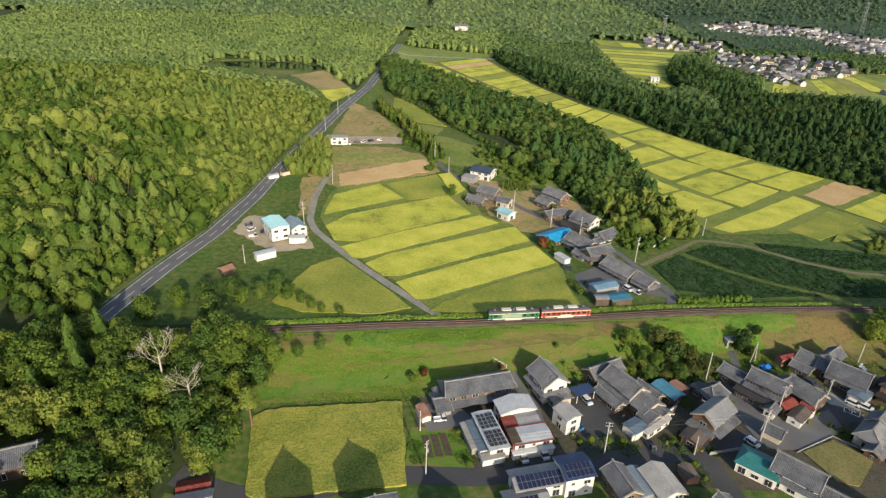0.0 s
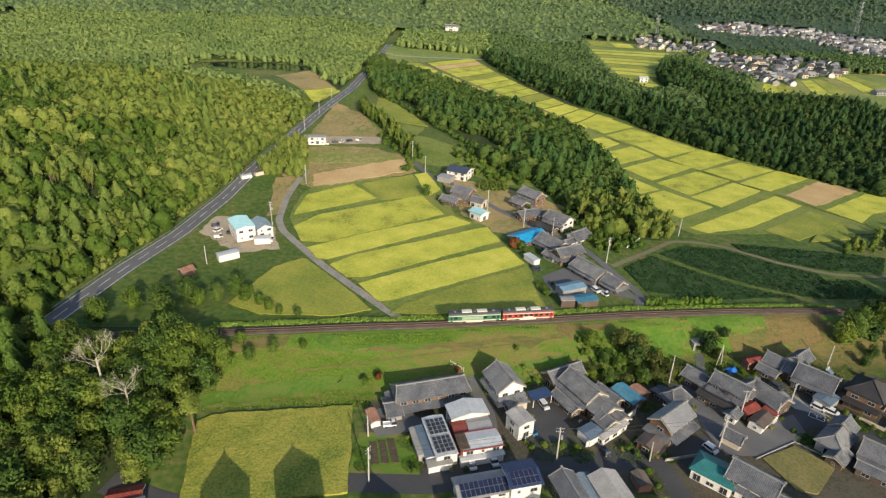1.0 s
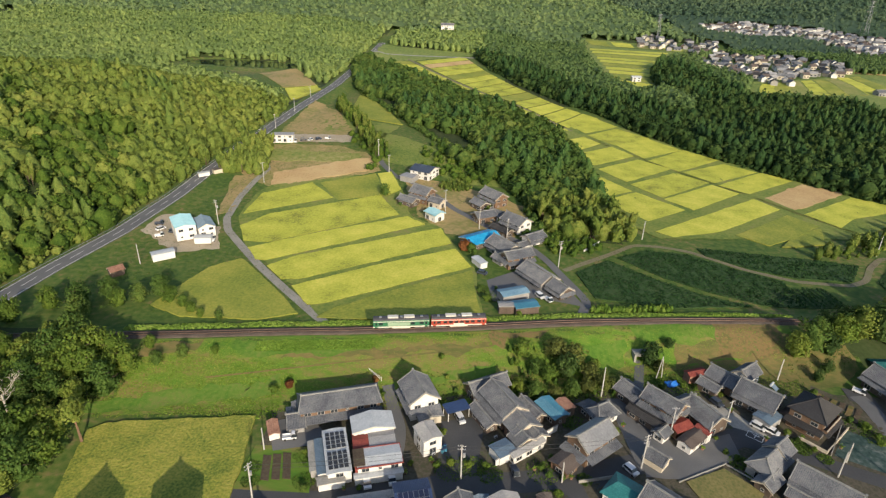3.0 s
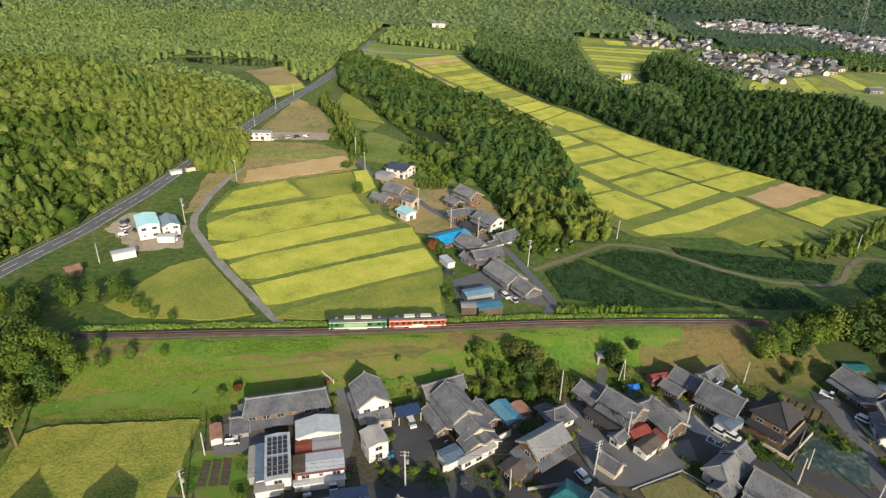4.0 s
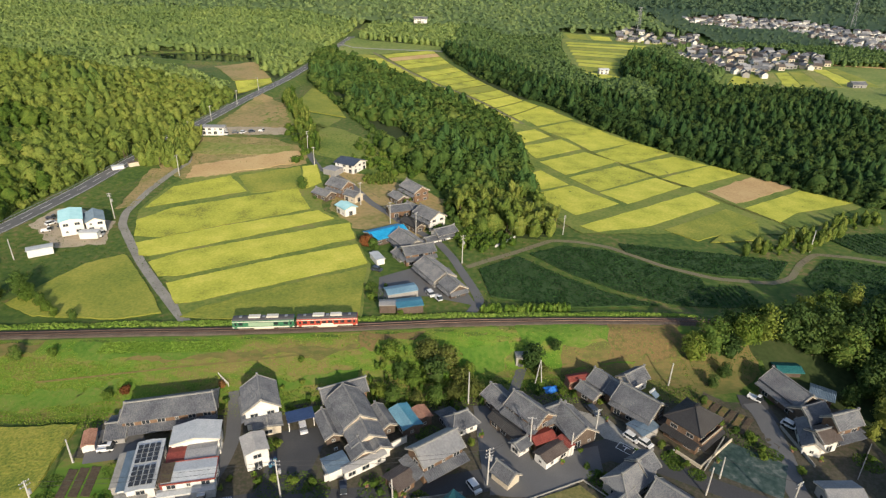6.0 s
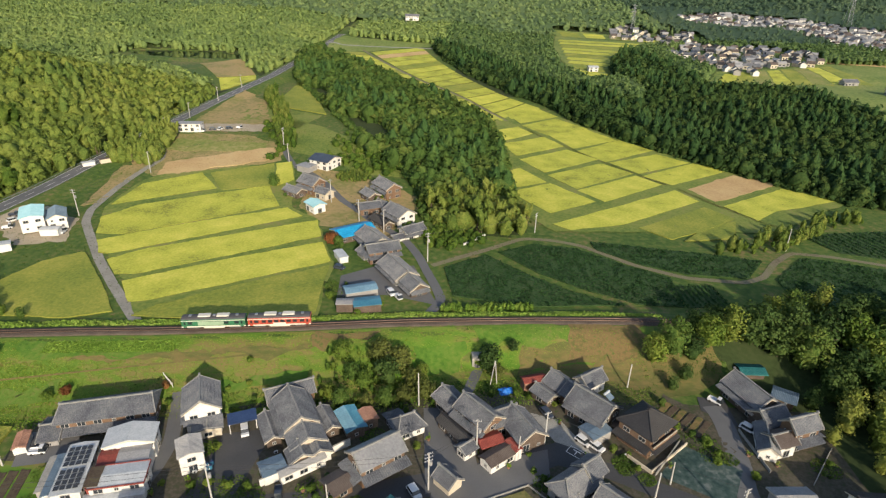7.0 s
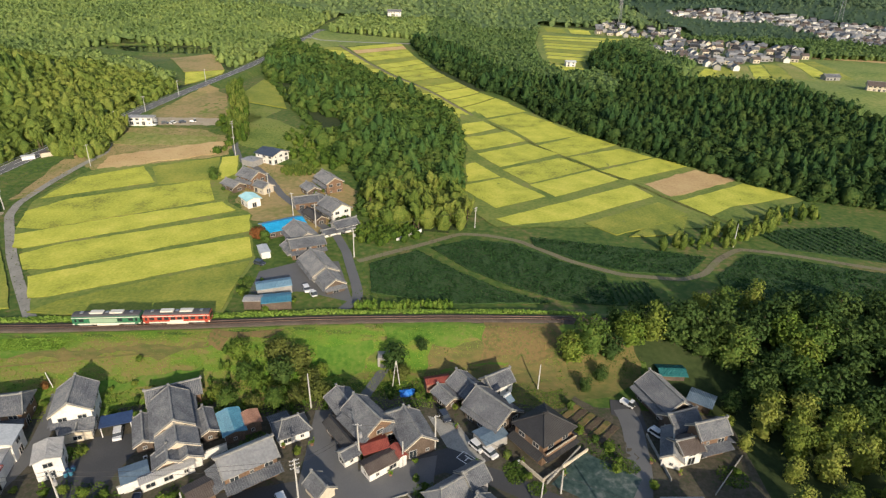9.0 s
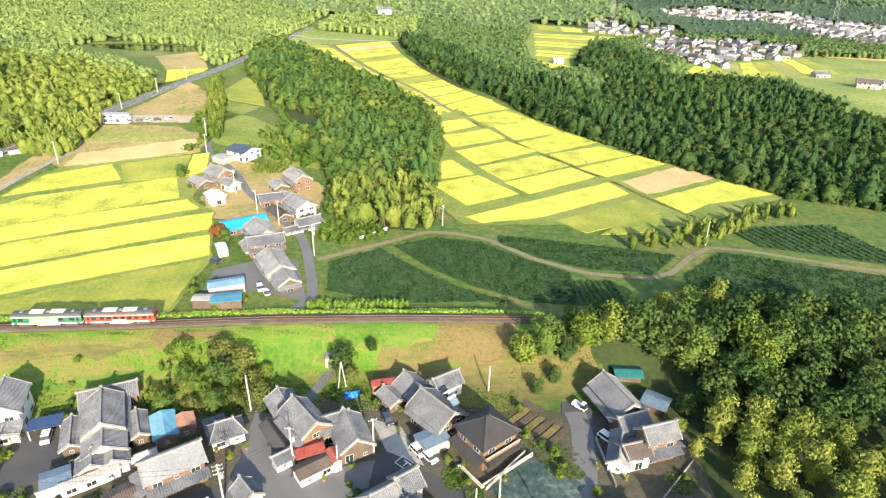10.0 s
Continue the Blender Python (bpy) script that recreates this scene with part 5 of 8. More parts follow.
blue_house = house("white house with navy sheet roof and solar panels", 23, 97, [
    W_(20.3, 95.9, 16, 11.2, 5.4, 4.2, 0.8, M_TINGREY, M_WHITE, ridge=False), W_(28.9, 98.0, 16, 6.8, 6.6, 5.8, 0.9, M_NAVY, M_WHITE, ridge=False, over=0.4),
    W_(17.5, 90.6, 16, 9, 5, 3.2, 0.7, M_TINGREY, M_WHITE, ridge=False)])
house("house with grey-tiled and metal roofs beside the street", 44, 96, [
    W_(39.4, 96.2, -72, 8.0, 5.0, 4.0, 1.4, M_TILE, M_WOODRED), W_(43.6, 96.8, -72, 7.5, 3.2, 3.6, 0.4, M_SLATE, M_GREYWALL, ridge=False),
    W_(48.4, 96.4, -72, 8.2, 6.0, 4.4, 1.3, M_TINGREY, M_WHITE, ridge=False)])
house("brown-roofed shed in a garden", 56.6, 101.8, [W_(56.6, 101.8, -78, 4.2, 3.0, 2.1, 0.5, M_TILE_B, M_RUSTB, wins=False, ridge=False, over=0.2)], name="shed", category="shed", group="sheds")
house("white house with a teal hipped sheet roof", 74, 104.5, [W_(74.2, 104.6, -38, 8.8, 6.6, 3.3, 1.2, M_TEAL, M_WHITE, hip=0.5, ribs=False, ridge=False)])
house("two-storey grey-tiled house on the street corner", 81, 100.5, [W_(81, 100.8, -42, 9.6, 7.0, 5.0, 2.2, M_TILE, M_WHITE, skirt=(3.0, 1.4, "fb")), W_(86.2, 95.0, -42, 6, 5, 3.4, 1.4, M_TILE, M_WHITE)])
house("grey-roofed house at the edge of the wood", -52, 84, [W_(-52.5, 83.5, 18, 7, 5.5, 4.6, 0.9, M_TINGREY, M_WHITE, ridge=False), W_(-54.5, 88.6, 18, 6, 4, 3.4, 0.8, M_RUST, M_WOOD, ridge=False)])
house("low tiled house hidden among trees", -88, 85, [W_(-88, 84.5, 25, 8, 6, 3.6, 1.8, M_TILE, M_WOOD)], z=6)
for x, y, a in ((4, 78, 15), (38, 78, 20), (60, 86, 30), (96, 86, 35), (128, 92, 20)):
    house("two-storey grey-tiled house along the back street", x, y, [W_(x, y, a + 90, 9, 8, 5.6, 2.6, M_TILE, M_WHITE, skirt=(3.0, 1.2, "lr"))])

# Unseen houses, added at the height and spot that shadow the village paddy.
for x, y, hip in ((-27.5, 73.5, 0.0), (-13.2, 79.2, 0.55)):
    house("unseen tall house added to shadow the village paddy", x, y, [W_(x, y, 110, 9, 9.0, 8.8, 3.2, M_TILE, M_WHITE, hip=hip, skirt=(3.0, 1.2, "lr"))])

m = pose(0, 0, 0, 0, 0, 43)
bm = bmesh.new()
box(bm, -4.4, 4.4, -5.0, -4.85, 3.35, 3.95)
box(bm, -4.4, -4.25, -4.85, -3.9, 3.35, 3.95)
box(bm, 4.25, 4.4, -4.85, -3.9, 3.35, 3.95)
box(bm, -4.4, 4.4, -5.0, -3.9, 3.25, 3.35)
part("balcony", bm, M_WOODRED, dark_house, "brown timber balcony with a cream handrail").matrix_local = m
bm = bmesh.new()
box(bm, -4.5, 4.5, -5.06, -4.8, 3.95, 4.05)
part("handrail", bm, M_CREAM, dark_house).matrix_local = m
bm = bmesh.new()
for x0, x1, y0, y1 in ((-7.2, 6.4, -7.0, -6.75), (-7.2, -6.95, -6.75, -1.0)):
    box(bm, x0, x1, y0, y1, -0.3, 0.9)
part("plinth_wall", bm, M_CREAM, dark_house, "cream boundary wall round the house").matrix_local = m

bm = bmesh.new()
for x0, x1, y0, y1 in ((-5.15, 5.15, -3.0, -2.86), (-5.15, 5.15, 2.86, 3.0), (-5.15, -5.0, -2.86, 2.86), (5.0, 5.15, -2.86, 2.86)):
    box(bm, x0, x1, y0, y1, 4.0, 4.34)
part("fascia", bm, M_RUST, white_house, "faded red fascia round the metal roof").matrix_local = pose(20.1 - 19.5, 109.2 - 113, 0, 0, 0, 16.2)

# solar panels, each a framed plate on its roof
bm = bmesh.new()
box(bm, -0.5, 0.5, -0.8, 0.8, 0.0, 0.04)
PANEL_FRAME = mesh_of("panel_frame", bm, M_STEEL)
bm = bmesh.new()
box(bm, -0.46, 0.46, -0.76, 0.76, 0.02, 0.055)
PANEL_CELL = mesh_of("panel_cell", bm, M_SOLAR)


bm = bmesh.new()
box(bm, -0.46, 0.46, -0.56, 0.56, 0.0, 0.04)
PANEL_SMALL = mesh_of("panel_frame", bm, M_STEEL)
bm = bmesh.new()
box(bm, -0.44, 0.44, -0.54, 0.54, 0.02, 0.055)
CELL_SMALL = mesh_of("panel_cell", bm, M_CELL)


def panels(parent, x, y, z, rz, tilt, nx, ny, gap, sx=1.06, sy=1.7, frame_mesh=None, cell_mesh=None):
    for i in range(nx):
        for j in range(ny):
            m = pose(x - parent.location.x, y - parent.location.y, z - parent.location.z, 0, 0, rz) @ pose(0, 0, 0, tilt, 0, 0) @ pose((i - (nx - 1) / 2) * sx, (j - (ny - 1) / 2) * sy + (gap if j >= ny / 2 else -gap) / 2, 0)
            piece("panel_cell", cell_mesh or PANEL_CELL, piece("solar_panel", frame_mesh or PANEL_FRAME, parent, m), Matrix())


panels(solar_house, 10.5, 110.0, -0.68, 18.5, 0, 4, 8, 0.75, 1.12, 1.34, PANEL_SMALL, CELL_SMALL)
panels(blue_house, 20.7, 94.45, -0.22, 16, 15, 10, 2, 0.0)
panels(blue_house, 29.4, 96.3, 1.42, 16, 13.5, 6, 2, 0.0)
panels(blue_house, 17.1, 89.4, -1.2, 16, 12, 6, 1, 0.0)

# hamlet beyond the railway
H2 = dict(group="hamlet houses")
house("white house with a dark navy roof at the hamlet's end", 13, 293, [W_(13, 293.5, -25, 10.5, 10, 4.4, 1.5, M_NAVYTILE, M_WHITE, ribs=False, ridge=False), W_(6, 287, -25, 7, 6, 2.6, 0.2, M_TINGREY, M_GREYWALL, wins=False, **FLAT)], z=2.4, **H2)
house("grey-tiled hamlet house with brown gables", 14, 262, [W_(15, 263, -32, 9, 7, 5.2, 2.2, M_TILE, M_WOODRED, skirt=(3, 1.4, "f")), W_(9, 258, -32, 8, 5, 2.8, 1.2, M_TILE, M_WOOD), W_(22, 257, -32, 6, 5, 3.2, 1.2, M_TILE, M_CREAM)], z=0.9, **H2)
house("white storehouse with a pale teal roof", 22, 243, [W_(22, 243, -45, 6.5, 5, 3.6, 0.8, M_TEAL_L, M_WHITE, ridge=False)], z=0.6, **H2)
house("brown-walled hamlet house with grey tiles", 47, 263, [W_(47, 264, -50, 11, 7, 5, 2.0, M_TILE, M_WOODRED, skirt=(3, 1.4, "f")), W_(41, 258, -50, 7, 5, 3, 1.2, M_TILE, M_WOOD)], z=0.7, **H2)
house("low hamlet house with red boarded walls", 43, 244, [W_(43, 244.5, 28, 8.5, 6, 3.2, 1.3, M_TILE, M_WOODRED), W_(48.5, 247, -40, 6, 5, 3.0, 1.2, M_TILE, M_WHITE)], z=0.5, **H2)
house("grey-tiled hamlet house with white gables", 56, 237, [W_(56, 237.5, -45, 10, 7.5, 4.6, 2.0, M_TILE, M_WHITE, skirt=(2.8, 1.4, "f")), W_(50, 232, -45, 9, 4, 2.8, 1.0, M_TILE_D, M_WOOD)], z=0.2, **H2)
house("small white hamlet house with a pale roof", 62.5, 225.5, [W_(62.5, 225.5, 40, 8, 5, 3.6, 1.2, M_TILE, M_WHITE, skirt=(2.0, 1.0, "f")), W_(59, 221.5, 40, 7, 3, 2.2, 0.8, M_TILE, M_WHITE)], z=-0.4, **H2)
house("large tiled house under repair beside a tarpaulin roof", 50.5, 213, [W_(50.4, 214.5, -52, 11.5, 7.6, 3.9, 2.0, M_TILE, M_GREYWALL, skirt=(2.3, 1.2, "f")), W_(55.0, 205.6, 28, 10.4, 5.5, 4.6, 1.5, M_TILE, M_WOODRED, skirt=(2.4, 1.6, "fl")), W_(49, 206.4, -52, 5, 3.6, 2.2, 0.9, M_TILE, M_GREYWALL)], z=0.0, **H2)
house("long grey-tiled farmhouse near the railway", 61.5, 194, [W_(61.7, 194.6, -55, 12.6, 7.5, 3.3, 2.0, M_TILE, M_GREYWALL, skirt=(2.0, 1.2, "f")), W_(68.2, 185.2, -55, 6.4, 5.4, 3.4, 1.6, M_TILE, M_WOOD, skirt=(2.0, 1.2, "fr")), W_(65, 189.5, -55, 5, 4, 2.4, 0.8, M_TILE, M_GREYWALL)], z=-0.5, **H2)
house("pale blue sheet-roofed shed beside the railway", 52.1, 180.7, [W_(52.6, 181.0, 25, 9.4, 4.6, 2.7, 0.5, M_SLATEBLUE, M_GREYWALL, wins=False, ridge=False, over=0.2)], z=0, name="shed", category="shed", group="sheds")
house("low shed with a grey sheet roof", 49.9, 172.3, [W_(49.9, 172.3, 8, 4.6, 3.0, 2.6, 0.3, M_TINGREY, M_WOOD, wins=False, ridge=False, over=0.2)], z=0.2, name="shed", category="shed", group="sheds")
house("shed with a bright blue sheet roof", 56.0, 173.2, [W_(56.0, 173.4, 18, 7.6, 4.6, 2.5, 0.4, M_BLUEROOF, M_WOOD, wins=False, ridge=False, over=0.2)], z=0.2, name="shed", category="shed", group="sheds")
house("small white garden shed on the paddy edge", 41.4, 203.6, [W_(41.4, 203.6, -58, 6.2, 2.8, 1.9, 0.2, M_TINWHITE, M_WHITE, wins=False, **FLAT)], z=0.3, name="shed", category="shed", group="sheds")
house("house roof covered by a bright blue tarpaulin", 42, 221.5, [W_(41.6, 222, 38, 13.6, 8.6, 2.6, 1.3, M_TARP, M_WOOD, ribs=False, ridge=False, over=0.5)], z=0.4, **H2)
house("white workshop with a pale teal roof", -73, 214, [W_(-73, 214.2, -55, 12, 7.2, 5.4, 0.7, M_TEAL_L, M_WHITE, ridge=False, over=0.3)], z=1.2, group="workshops")
house("white gabled workshop with a grey roof", -66, 217, [W_(-66, 217, -55, 10, 6, 4.2, 1.4, M_SLATE, M_WHITE, ridge=False, over=0.3), W_(-63, 208.6, 12, 6, 3, 2.2, 0.2, M_TINWHITE, M_WHITE, wins=False, **FLAT)], z=1.0, group="workshops")
house("low white container shed in the grass", -71.5, 194.5, [W_(-71.5, 194.5, 38, 7.4, 3.2, 2.4, 0.15, M_TINWHITE, M_WHITE, wins=False, **FLAT)], z=0.6, name="shed", category="shed", group="sheds")
house("small rusty-roofed hut in a meadow", -81.3, 181.5, [W_(-81.3, 181.5, 48, 4.2, 3.6, 2.2, 0.9, M_RUSTB, M_WOOD, wins=False, ridge=False, over=0.3)], z=0.2, name="hut", category="hut", group="sheds")
house("long white roadside building", -72, 336, [W_(-72, 336, 8, 12, 6, 4.2, 0.4, M_TINGREY, M_WHITE, **FLAT)], z=5.4, group="workshops")
house("long yellowish roadside shelter with posts", -86.5, 284, [W_(-86.5, 284.5, 46, 9.5, 2.4, 2.4, 0.2, M_TILE_B, M_CREAM, wins=False, **FLAT), W_(-93, 277.5, 40, 5, 2.4, 2.0, 0.2, M_TINWHITE, M_WHITE, wins=False, **FLAT)], z=2.6, name="shelter", category="shelter", group="sheds")
house("white house alone on the far hill", -4, 762, [W_(-4, 762, 5, 15, 9, 5, 1.6, M_TILE, M_WHITE, ribs=False)], z=float(height(-4, 762)) + 6, group="far houses")
house("white pump house in the valley", 177, 563, [W_(177, 563, 10, 8, 5, 4, 1, M_TINWHITE, M_WHITE, ribs=False, ridge=False)], z=float(height(177, 563)), group="far houses")

house("small grey-roofed house in the far fields", 381, 546, [W_(381, 546, 10, 12, 7, 3.2, 1.6, M_TILE, M_GREYWALL, ribs=False)], z=float(height(381, 546)), group="far houses")
house("brown-roofed farmhouse beyond the ridge", 392, 500, [W_(392, 500, -20, 15, 9, 4.2, 2.4, M_TILE_B, M_CREAM, ribs=False), W_(404, 506, 60, 9, 7, 3.4, 2.0, M_TILE, M_WHITE, ribs=False)], z=float(height(392, 500)), group="far houses")

# carport, garden walls, underpass
cp = empty("carport", 36.5, 128.8, GZ_V, 26, "open carport with a navy sheet roof on white posts", "carport")
bm = bmesh.new()
box(bm, -3.1, 3.1, -1.9, 1.9, 2.75, 2.9)
part("roof", bm, M_NAVY, cp)
for sx in (-2.8, 2.8):
    for sy in (-1.6, 1.6):
        bm = bmesh.new()
        box(bm, sx - 0.08, sx + 0.08, sy - 0.08, sy + 0.08, 0, 2.75)
        part("post", bm, M_WHITE, cp)


def wall_run(a, b, h, mat, label, cap=True, thick=0.18, name="garden_wall"):
    a, b = Vector(a), Vector(b)
    t = empty(name, a.x, a.y, a.z, math.degrees(math.atan2(b.y - a.y, b.x - a.x)), label, "wall")
    ln = (b - a).length
    bm = bmesh.new()
    box(bm, 0, ln, -thick / 2, thick / 2, -0.3, h)
    part("wall", bm, mat, t)
    if cap:
        bm = bmesh.new()
        prism(bm, [(-thick, h), (0, h + 0.2), (thick, h)], -0.1, ln + 0.1)
        part("coping", bm, M_RIDGE, t)


for a, b, h, mat, label in (
        ((46.2, 112.6, -5), (61.5, 125.6, -5), 1.9, M_WHITE, "white plastered garden wall with tiled coping"),
        ((64.5, 109.3, -5), (74.5, 112, -5), 1.0, M_CONC, "low concrete garden wall beside the street"),
        ((126, 123.4, -5), (133.6, 133.6, -5), 0.9, M_CONC, "pale wall between the house and the green yard"),
        ((99.6, 118.0, -5), (107.2, 111.2, -5), 0.35, M_CONC, "low concrete wall round the rice plot"),
        ((87, 111.6, -5), (99.6, 118.2, -5), 0.4, M_CONC, "low concrete kerb wall of the rice plot"),
        ((148.4, 139, -5), (150.4, 126.6, -5), 0.8, M_CONC, "grey block wall along the driveway"),
        ((158, 124, -5), (167, 135, -5), 0.5, M_CONC, "grey wall beside the dry channel"),
        ((81.6, 220.6, -0.7), (89.2, 229.8, -1.1), 1.1, M_WHITE, "white barrier at the edge of the bamboo"),
        ((-1, 112, -5), (9, 103, -5), 0.5, M_CONC, "low kerb wall round the vegetable garden")):
    wall_run(a, b, h, mat, label, cap=h > 1.5)
ug = empty("railway_underpass", 88.9, 156.2, GZ_V - 0.5, 8, "concrete railway underpass portal in the embankment", "underpass")
bm = bmesh.new()
for x0, x1, z0, z1 in ((-2.0, -1.4, -0.2, 3.4), (1.4, 2.0, -0.2, 3.4), (-1.4, 1.4, 2.7, 3.4)):
    box(bm, x0, x1, 0, 7, z0, z1)
part("portal", bm, M_CONC, ug)
# Dark panel closes the bore and stands in for the shade inside.
bm = bmesh.new()
box(bm, -1.4, 1.4, 6.6, 7, 0, 2.7)
part("far_end", bm, M_FLOOR_SHADE, ug)

# ---- vehicles ----
def vehicle(x, y, z, rz, kind, paint, label):
    t = empty("car" if kind != "truck" else "pickup_truck", x, y, z, rz, label, "car" if kind != "truck" else "truck", "parked vehicles")
    L = 3.3 if kind == "truck" else 3.7
    w = 0.74 if kind == "truck" else 0.84
    bm = bmesh.new()
    if kind == "truck":
        prism(bm, [(-w, 0.35), (-w, 0.75), (w, 0.75), (w, 0.35)], -L / 2, L / 2)
        for p in ((-L / 2, 0.35, -w, -w + 0.06), (-L / 2, 0.35, w - 0.06, w), (-L / 2, -L / 2 + 0.06, -w, w)):
            box(bm, p[0], p[1], p[2], p[3], 0.75, 1.05)
    else:
        box(bm, -L / 2, L / 2, -w, w, 0.3, 0.9)
    part("body", bm, paint, t, bevel=0.04)
    bm = bmesh.new()
    x0, x1 = (0.4, L / 2 - 0.1) if kind == "truck" else (-L / 2 + 0.35, L / 2 - 0.9)
    top = 1.75 if kind == "truck" else 1.5
    lo = [bm.verts.new(p) for p in ((x0, -w, 0.85), (x1 + 0.25, -w, 0.85), (x1 + 0.25, w, 0.85), (x0, w, 0.85))]
    hi = [bm.verts.new(p) for p in ((x0 + 0.15, -w + 0.1, top), (x1 - 0.25, -w + 0.1, top), (x1 - 0.25, w - 0.1, top), (x0 + 0.15, w - 0.1, top))]
    bm.faces.new(hi)
    for i in range(4):
        bm.faces.new((lo[i], lo[(i + 1) % 4], hi[(i + 1) % 4], hi[i]))
    part("cabin", bm, M_GLASS, t, "dark tinted windows")
    bm = bmesh.new()
    box(bm, x0 + 0.12, x1 - 0.22, -w + 0.08, w - 0.08, top - 0.02, top + 0.05)
    part("roof", bm, paint, t)
    for sx in (-L / 2 + 0.65, L / 2 - 0.65):
        for sy in (-w + 0.05, w - 0.05):
            bm = bmesh.new()
            cyl(bm, 0.3, 0.3, (sx, sy - 0.1, 0.3), (sx, sy + 0.1, 0.3), 12)
            part("tyre", bm, M_TYRE, t)
    for sy in (-0.5, 0.5):
        bm = bmesh.new()
        box(bm, L / 2 - 0.02, L / 2 + 0.03, sy - 0.14, sy + 0.14, 0.6, 0.75)
        part("headlight", bm, M_TINWHITE, t)


for x, y, rz, kind, paint, label in (
        (-2.3, 116.2, 15, "truck", M_CARWHITE, "small white pickup truck in the yard"), (37.6, 126.9, -65, "car", M_CARWHITE, "white car under the navy carport"),
        (76.8, 113.8, -55, "car", M_CARWHITE, "white van parked beside the brown farmhouse"), (50.5, 111.0, -75, "truck", M_CARDARK, "small dark vehicle on the village street"),
        (112.2, 131.4, -45, "car", M_CARWHITE, "white car in the blue-grey garage"), (114.8, 129.9, -45, "car", M_CARWHITE, "second white car in the blue-grey garage"),
        (146.2, 148.4, -40, "truck", M_CARWHITE, "white pickup truck in the farmhouse yard"), (150.6, 139.2, -45, "car", M_CARWHITE, "white van beside the farmhouse wall"),
        (104.8, 139.6, -60, "car", M_CARDARK, "dark car in the courtyard"), (18.2, 104.6, -72, "car", M_CARWHITE, "white car before the white house"), (23.4, 106.1, -72, "car", M_CARWHITE, "white car under the white house's eaves"),
        (61.5, 182.5, -60, "car", M_CARWHITE, "white car beside the long farmhouse"), (64.0, 180.3, -55, "truck", M_CARWHITE, "white truck beside the long farmhouse"),
        (42.5, 196.5, -20, "car", M_CARDARK, "dark car on the paddy edge"), (-84.5, 218, 60, "car", M_CARWHITE, "white car in the workshop yard"), (-82, 212, 30, "truck", M_CARWHITE, "white truck in the workshop yard"),
        (-61, 338, 20, "car", M_CARDARK, "dark car in the roadside yard"), (-57, 339, 70, "car", M_CARWHITE, "white car in the roadside yard"), (-53, 341, 40, "car", M_CARDARK, "dark car parked in the roadside yard"), (-64.5, 334.5, 100, "truck", M_CARWHITE, "white truck beside the roadside building"), (-48, 343, 10, "truck", M_CARWHITE, "white truck at the end of the roadside yard"), (-87, 222, 20, "truck", M_CARDARK, "dark truck in the workshop yard"), (-79, 217, 80, "car", M_CARDARK, "dark car beside the workshop wall"), (-60.5, 211, 100, "truck", M_CARWHITE, "white truck beside the gabled workshop")):
    vehicle(x, y, float(ground_z(x, y)) + 0.13, rz, kind, paint, label)

# ---- painted T and clutter ----
bm = bmesh.new()
m = pose(110.3, 128.2, -4.87, 0, 0, -36)
for x0, x1, y0, y1 in ((-1.9, 1.9, -1.2, -1.05), (-1.9, 1.9, 1.05, 1.2), (-1.9, -1.75, -1.05, 1.05), (1.75, 1.9, -1.05, 1.05), (-0.9, 0.9, 0.35, 0.6), (-0.12, 0.12, -0.7, 0.35)):
    box(bm, x0, x1, y0, y1, 0, 0.02, m)
tagged(new("road_marking", mesh_of("road_marking", bm, M_LINE)), "white boxed T painted on the asphalt", "road marking", kind="structure")
bm = bmesh.new()
r = random.Random(3)
bmesh.ops.create_icosphere(bm, subdivisions=3, radius=1.0)
for v in bm.verts:
    k = 1 + 0.28 * math.sin(v.co.x * 3.1 + 1) * math.cos(v.co.y * 4.3) + r.uniform(-0.12, 0.12)
    v.co = Vector((v.co.x * 2.0 * k, v.co.y * 1.5 * k, max(-0.1, v.co.z * 0.75 * k + r.uniform(-0.18, 0.18))))
ob = new("tarpaulin", mesh_of("tarpaulin", bm, M_HEAP))
ob.matrix_world = pose(95.6, 147.2, -5, 0, 0, 20)
tagged(ob, "bright blue tarpaulin over a heap in the garden", "tarpaulin")


# ---- small village things ----
trellis = empty("trellis", 14.2, 139.3, float(ground_z(14.2, 139.3)), -41, "white lattice trellis behind the long house", "trellis")
for k in range(9):
    for lean in (-1, 1):
        bm = bmesh.new()
        cyl(bm, 0.05, 0.05, (-2.2 + 0.5 * k, 0, 0.1), (-2.2 + 0.5 * k + lean * 0.5, 0, 1.15), 4)
        part("slat", bm, M_WHITE, trellis)
for sx in (-2.5, 2.5):
    bm = bmesh.new()
    box(bm, sx - 0.07, sx + 0.07, -0.07, 0.07, -0.2, 1.25)
    part("post", bm, M_WHITE, trellis)
for i, (x, y) in enumerate(((33.6, 116.6), (34.4, 117.2), (33.9, 115.6), (34.6, 116.1))):
    t = empty("barrel", x, y, -4.93, 0, "blue plastic water barrel beside the white annexe", "barrel", "barrels")
    bm = bmesh.new()
    cyl(bm, 0.36, 0.36, (0, 0, 0), (0, 0, 1.0), 12)
    cyl(bm, 0.39, 0.39, (0, 0, 0.32), (0, 0, 0.38), 12)
    cyl(bm, 0.39, 0.39, (0, 0, 0.66), (0, 0, 0.72), 12)
    part("body", bm, M_BLUEROOF, t)
    bm = bmesh.new()
    cyl(bm, 0.34, 0.34, (0, 0, 1.0), (0, 0, 1.06), 12)
    part("lid", bm, M_NAVY, t)
heater = empty("solar_water_heater", 118.6, 140.6, 1.15, 47, "pale solar water heater on the tiled farmhouse roof", "water heater")
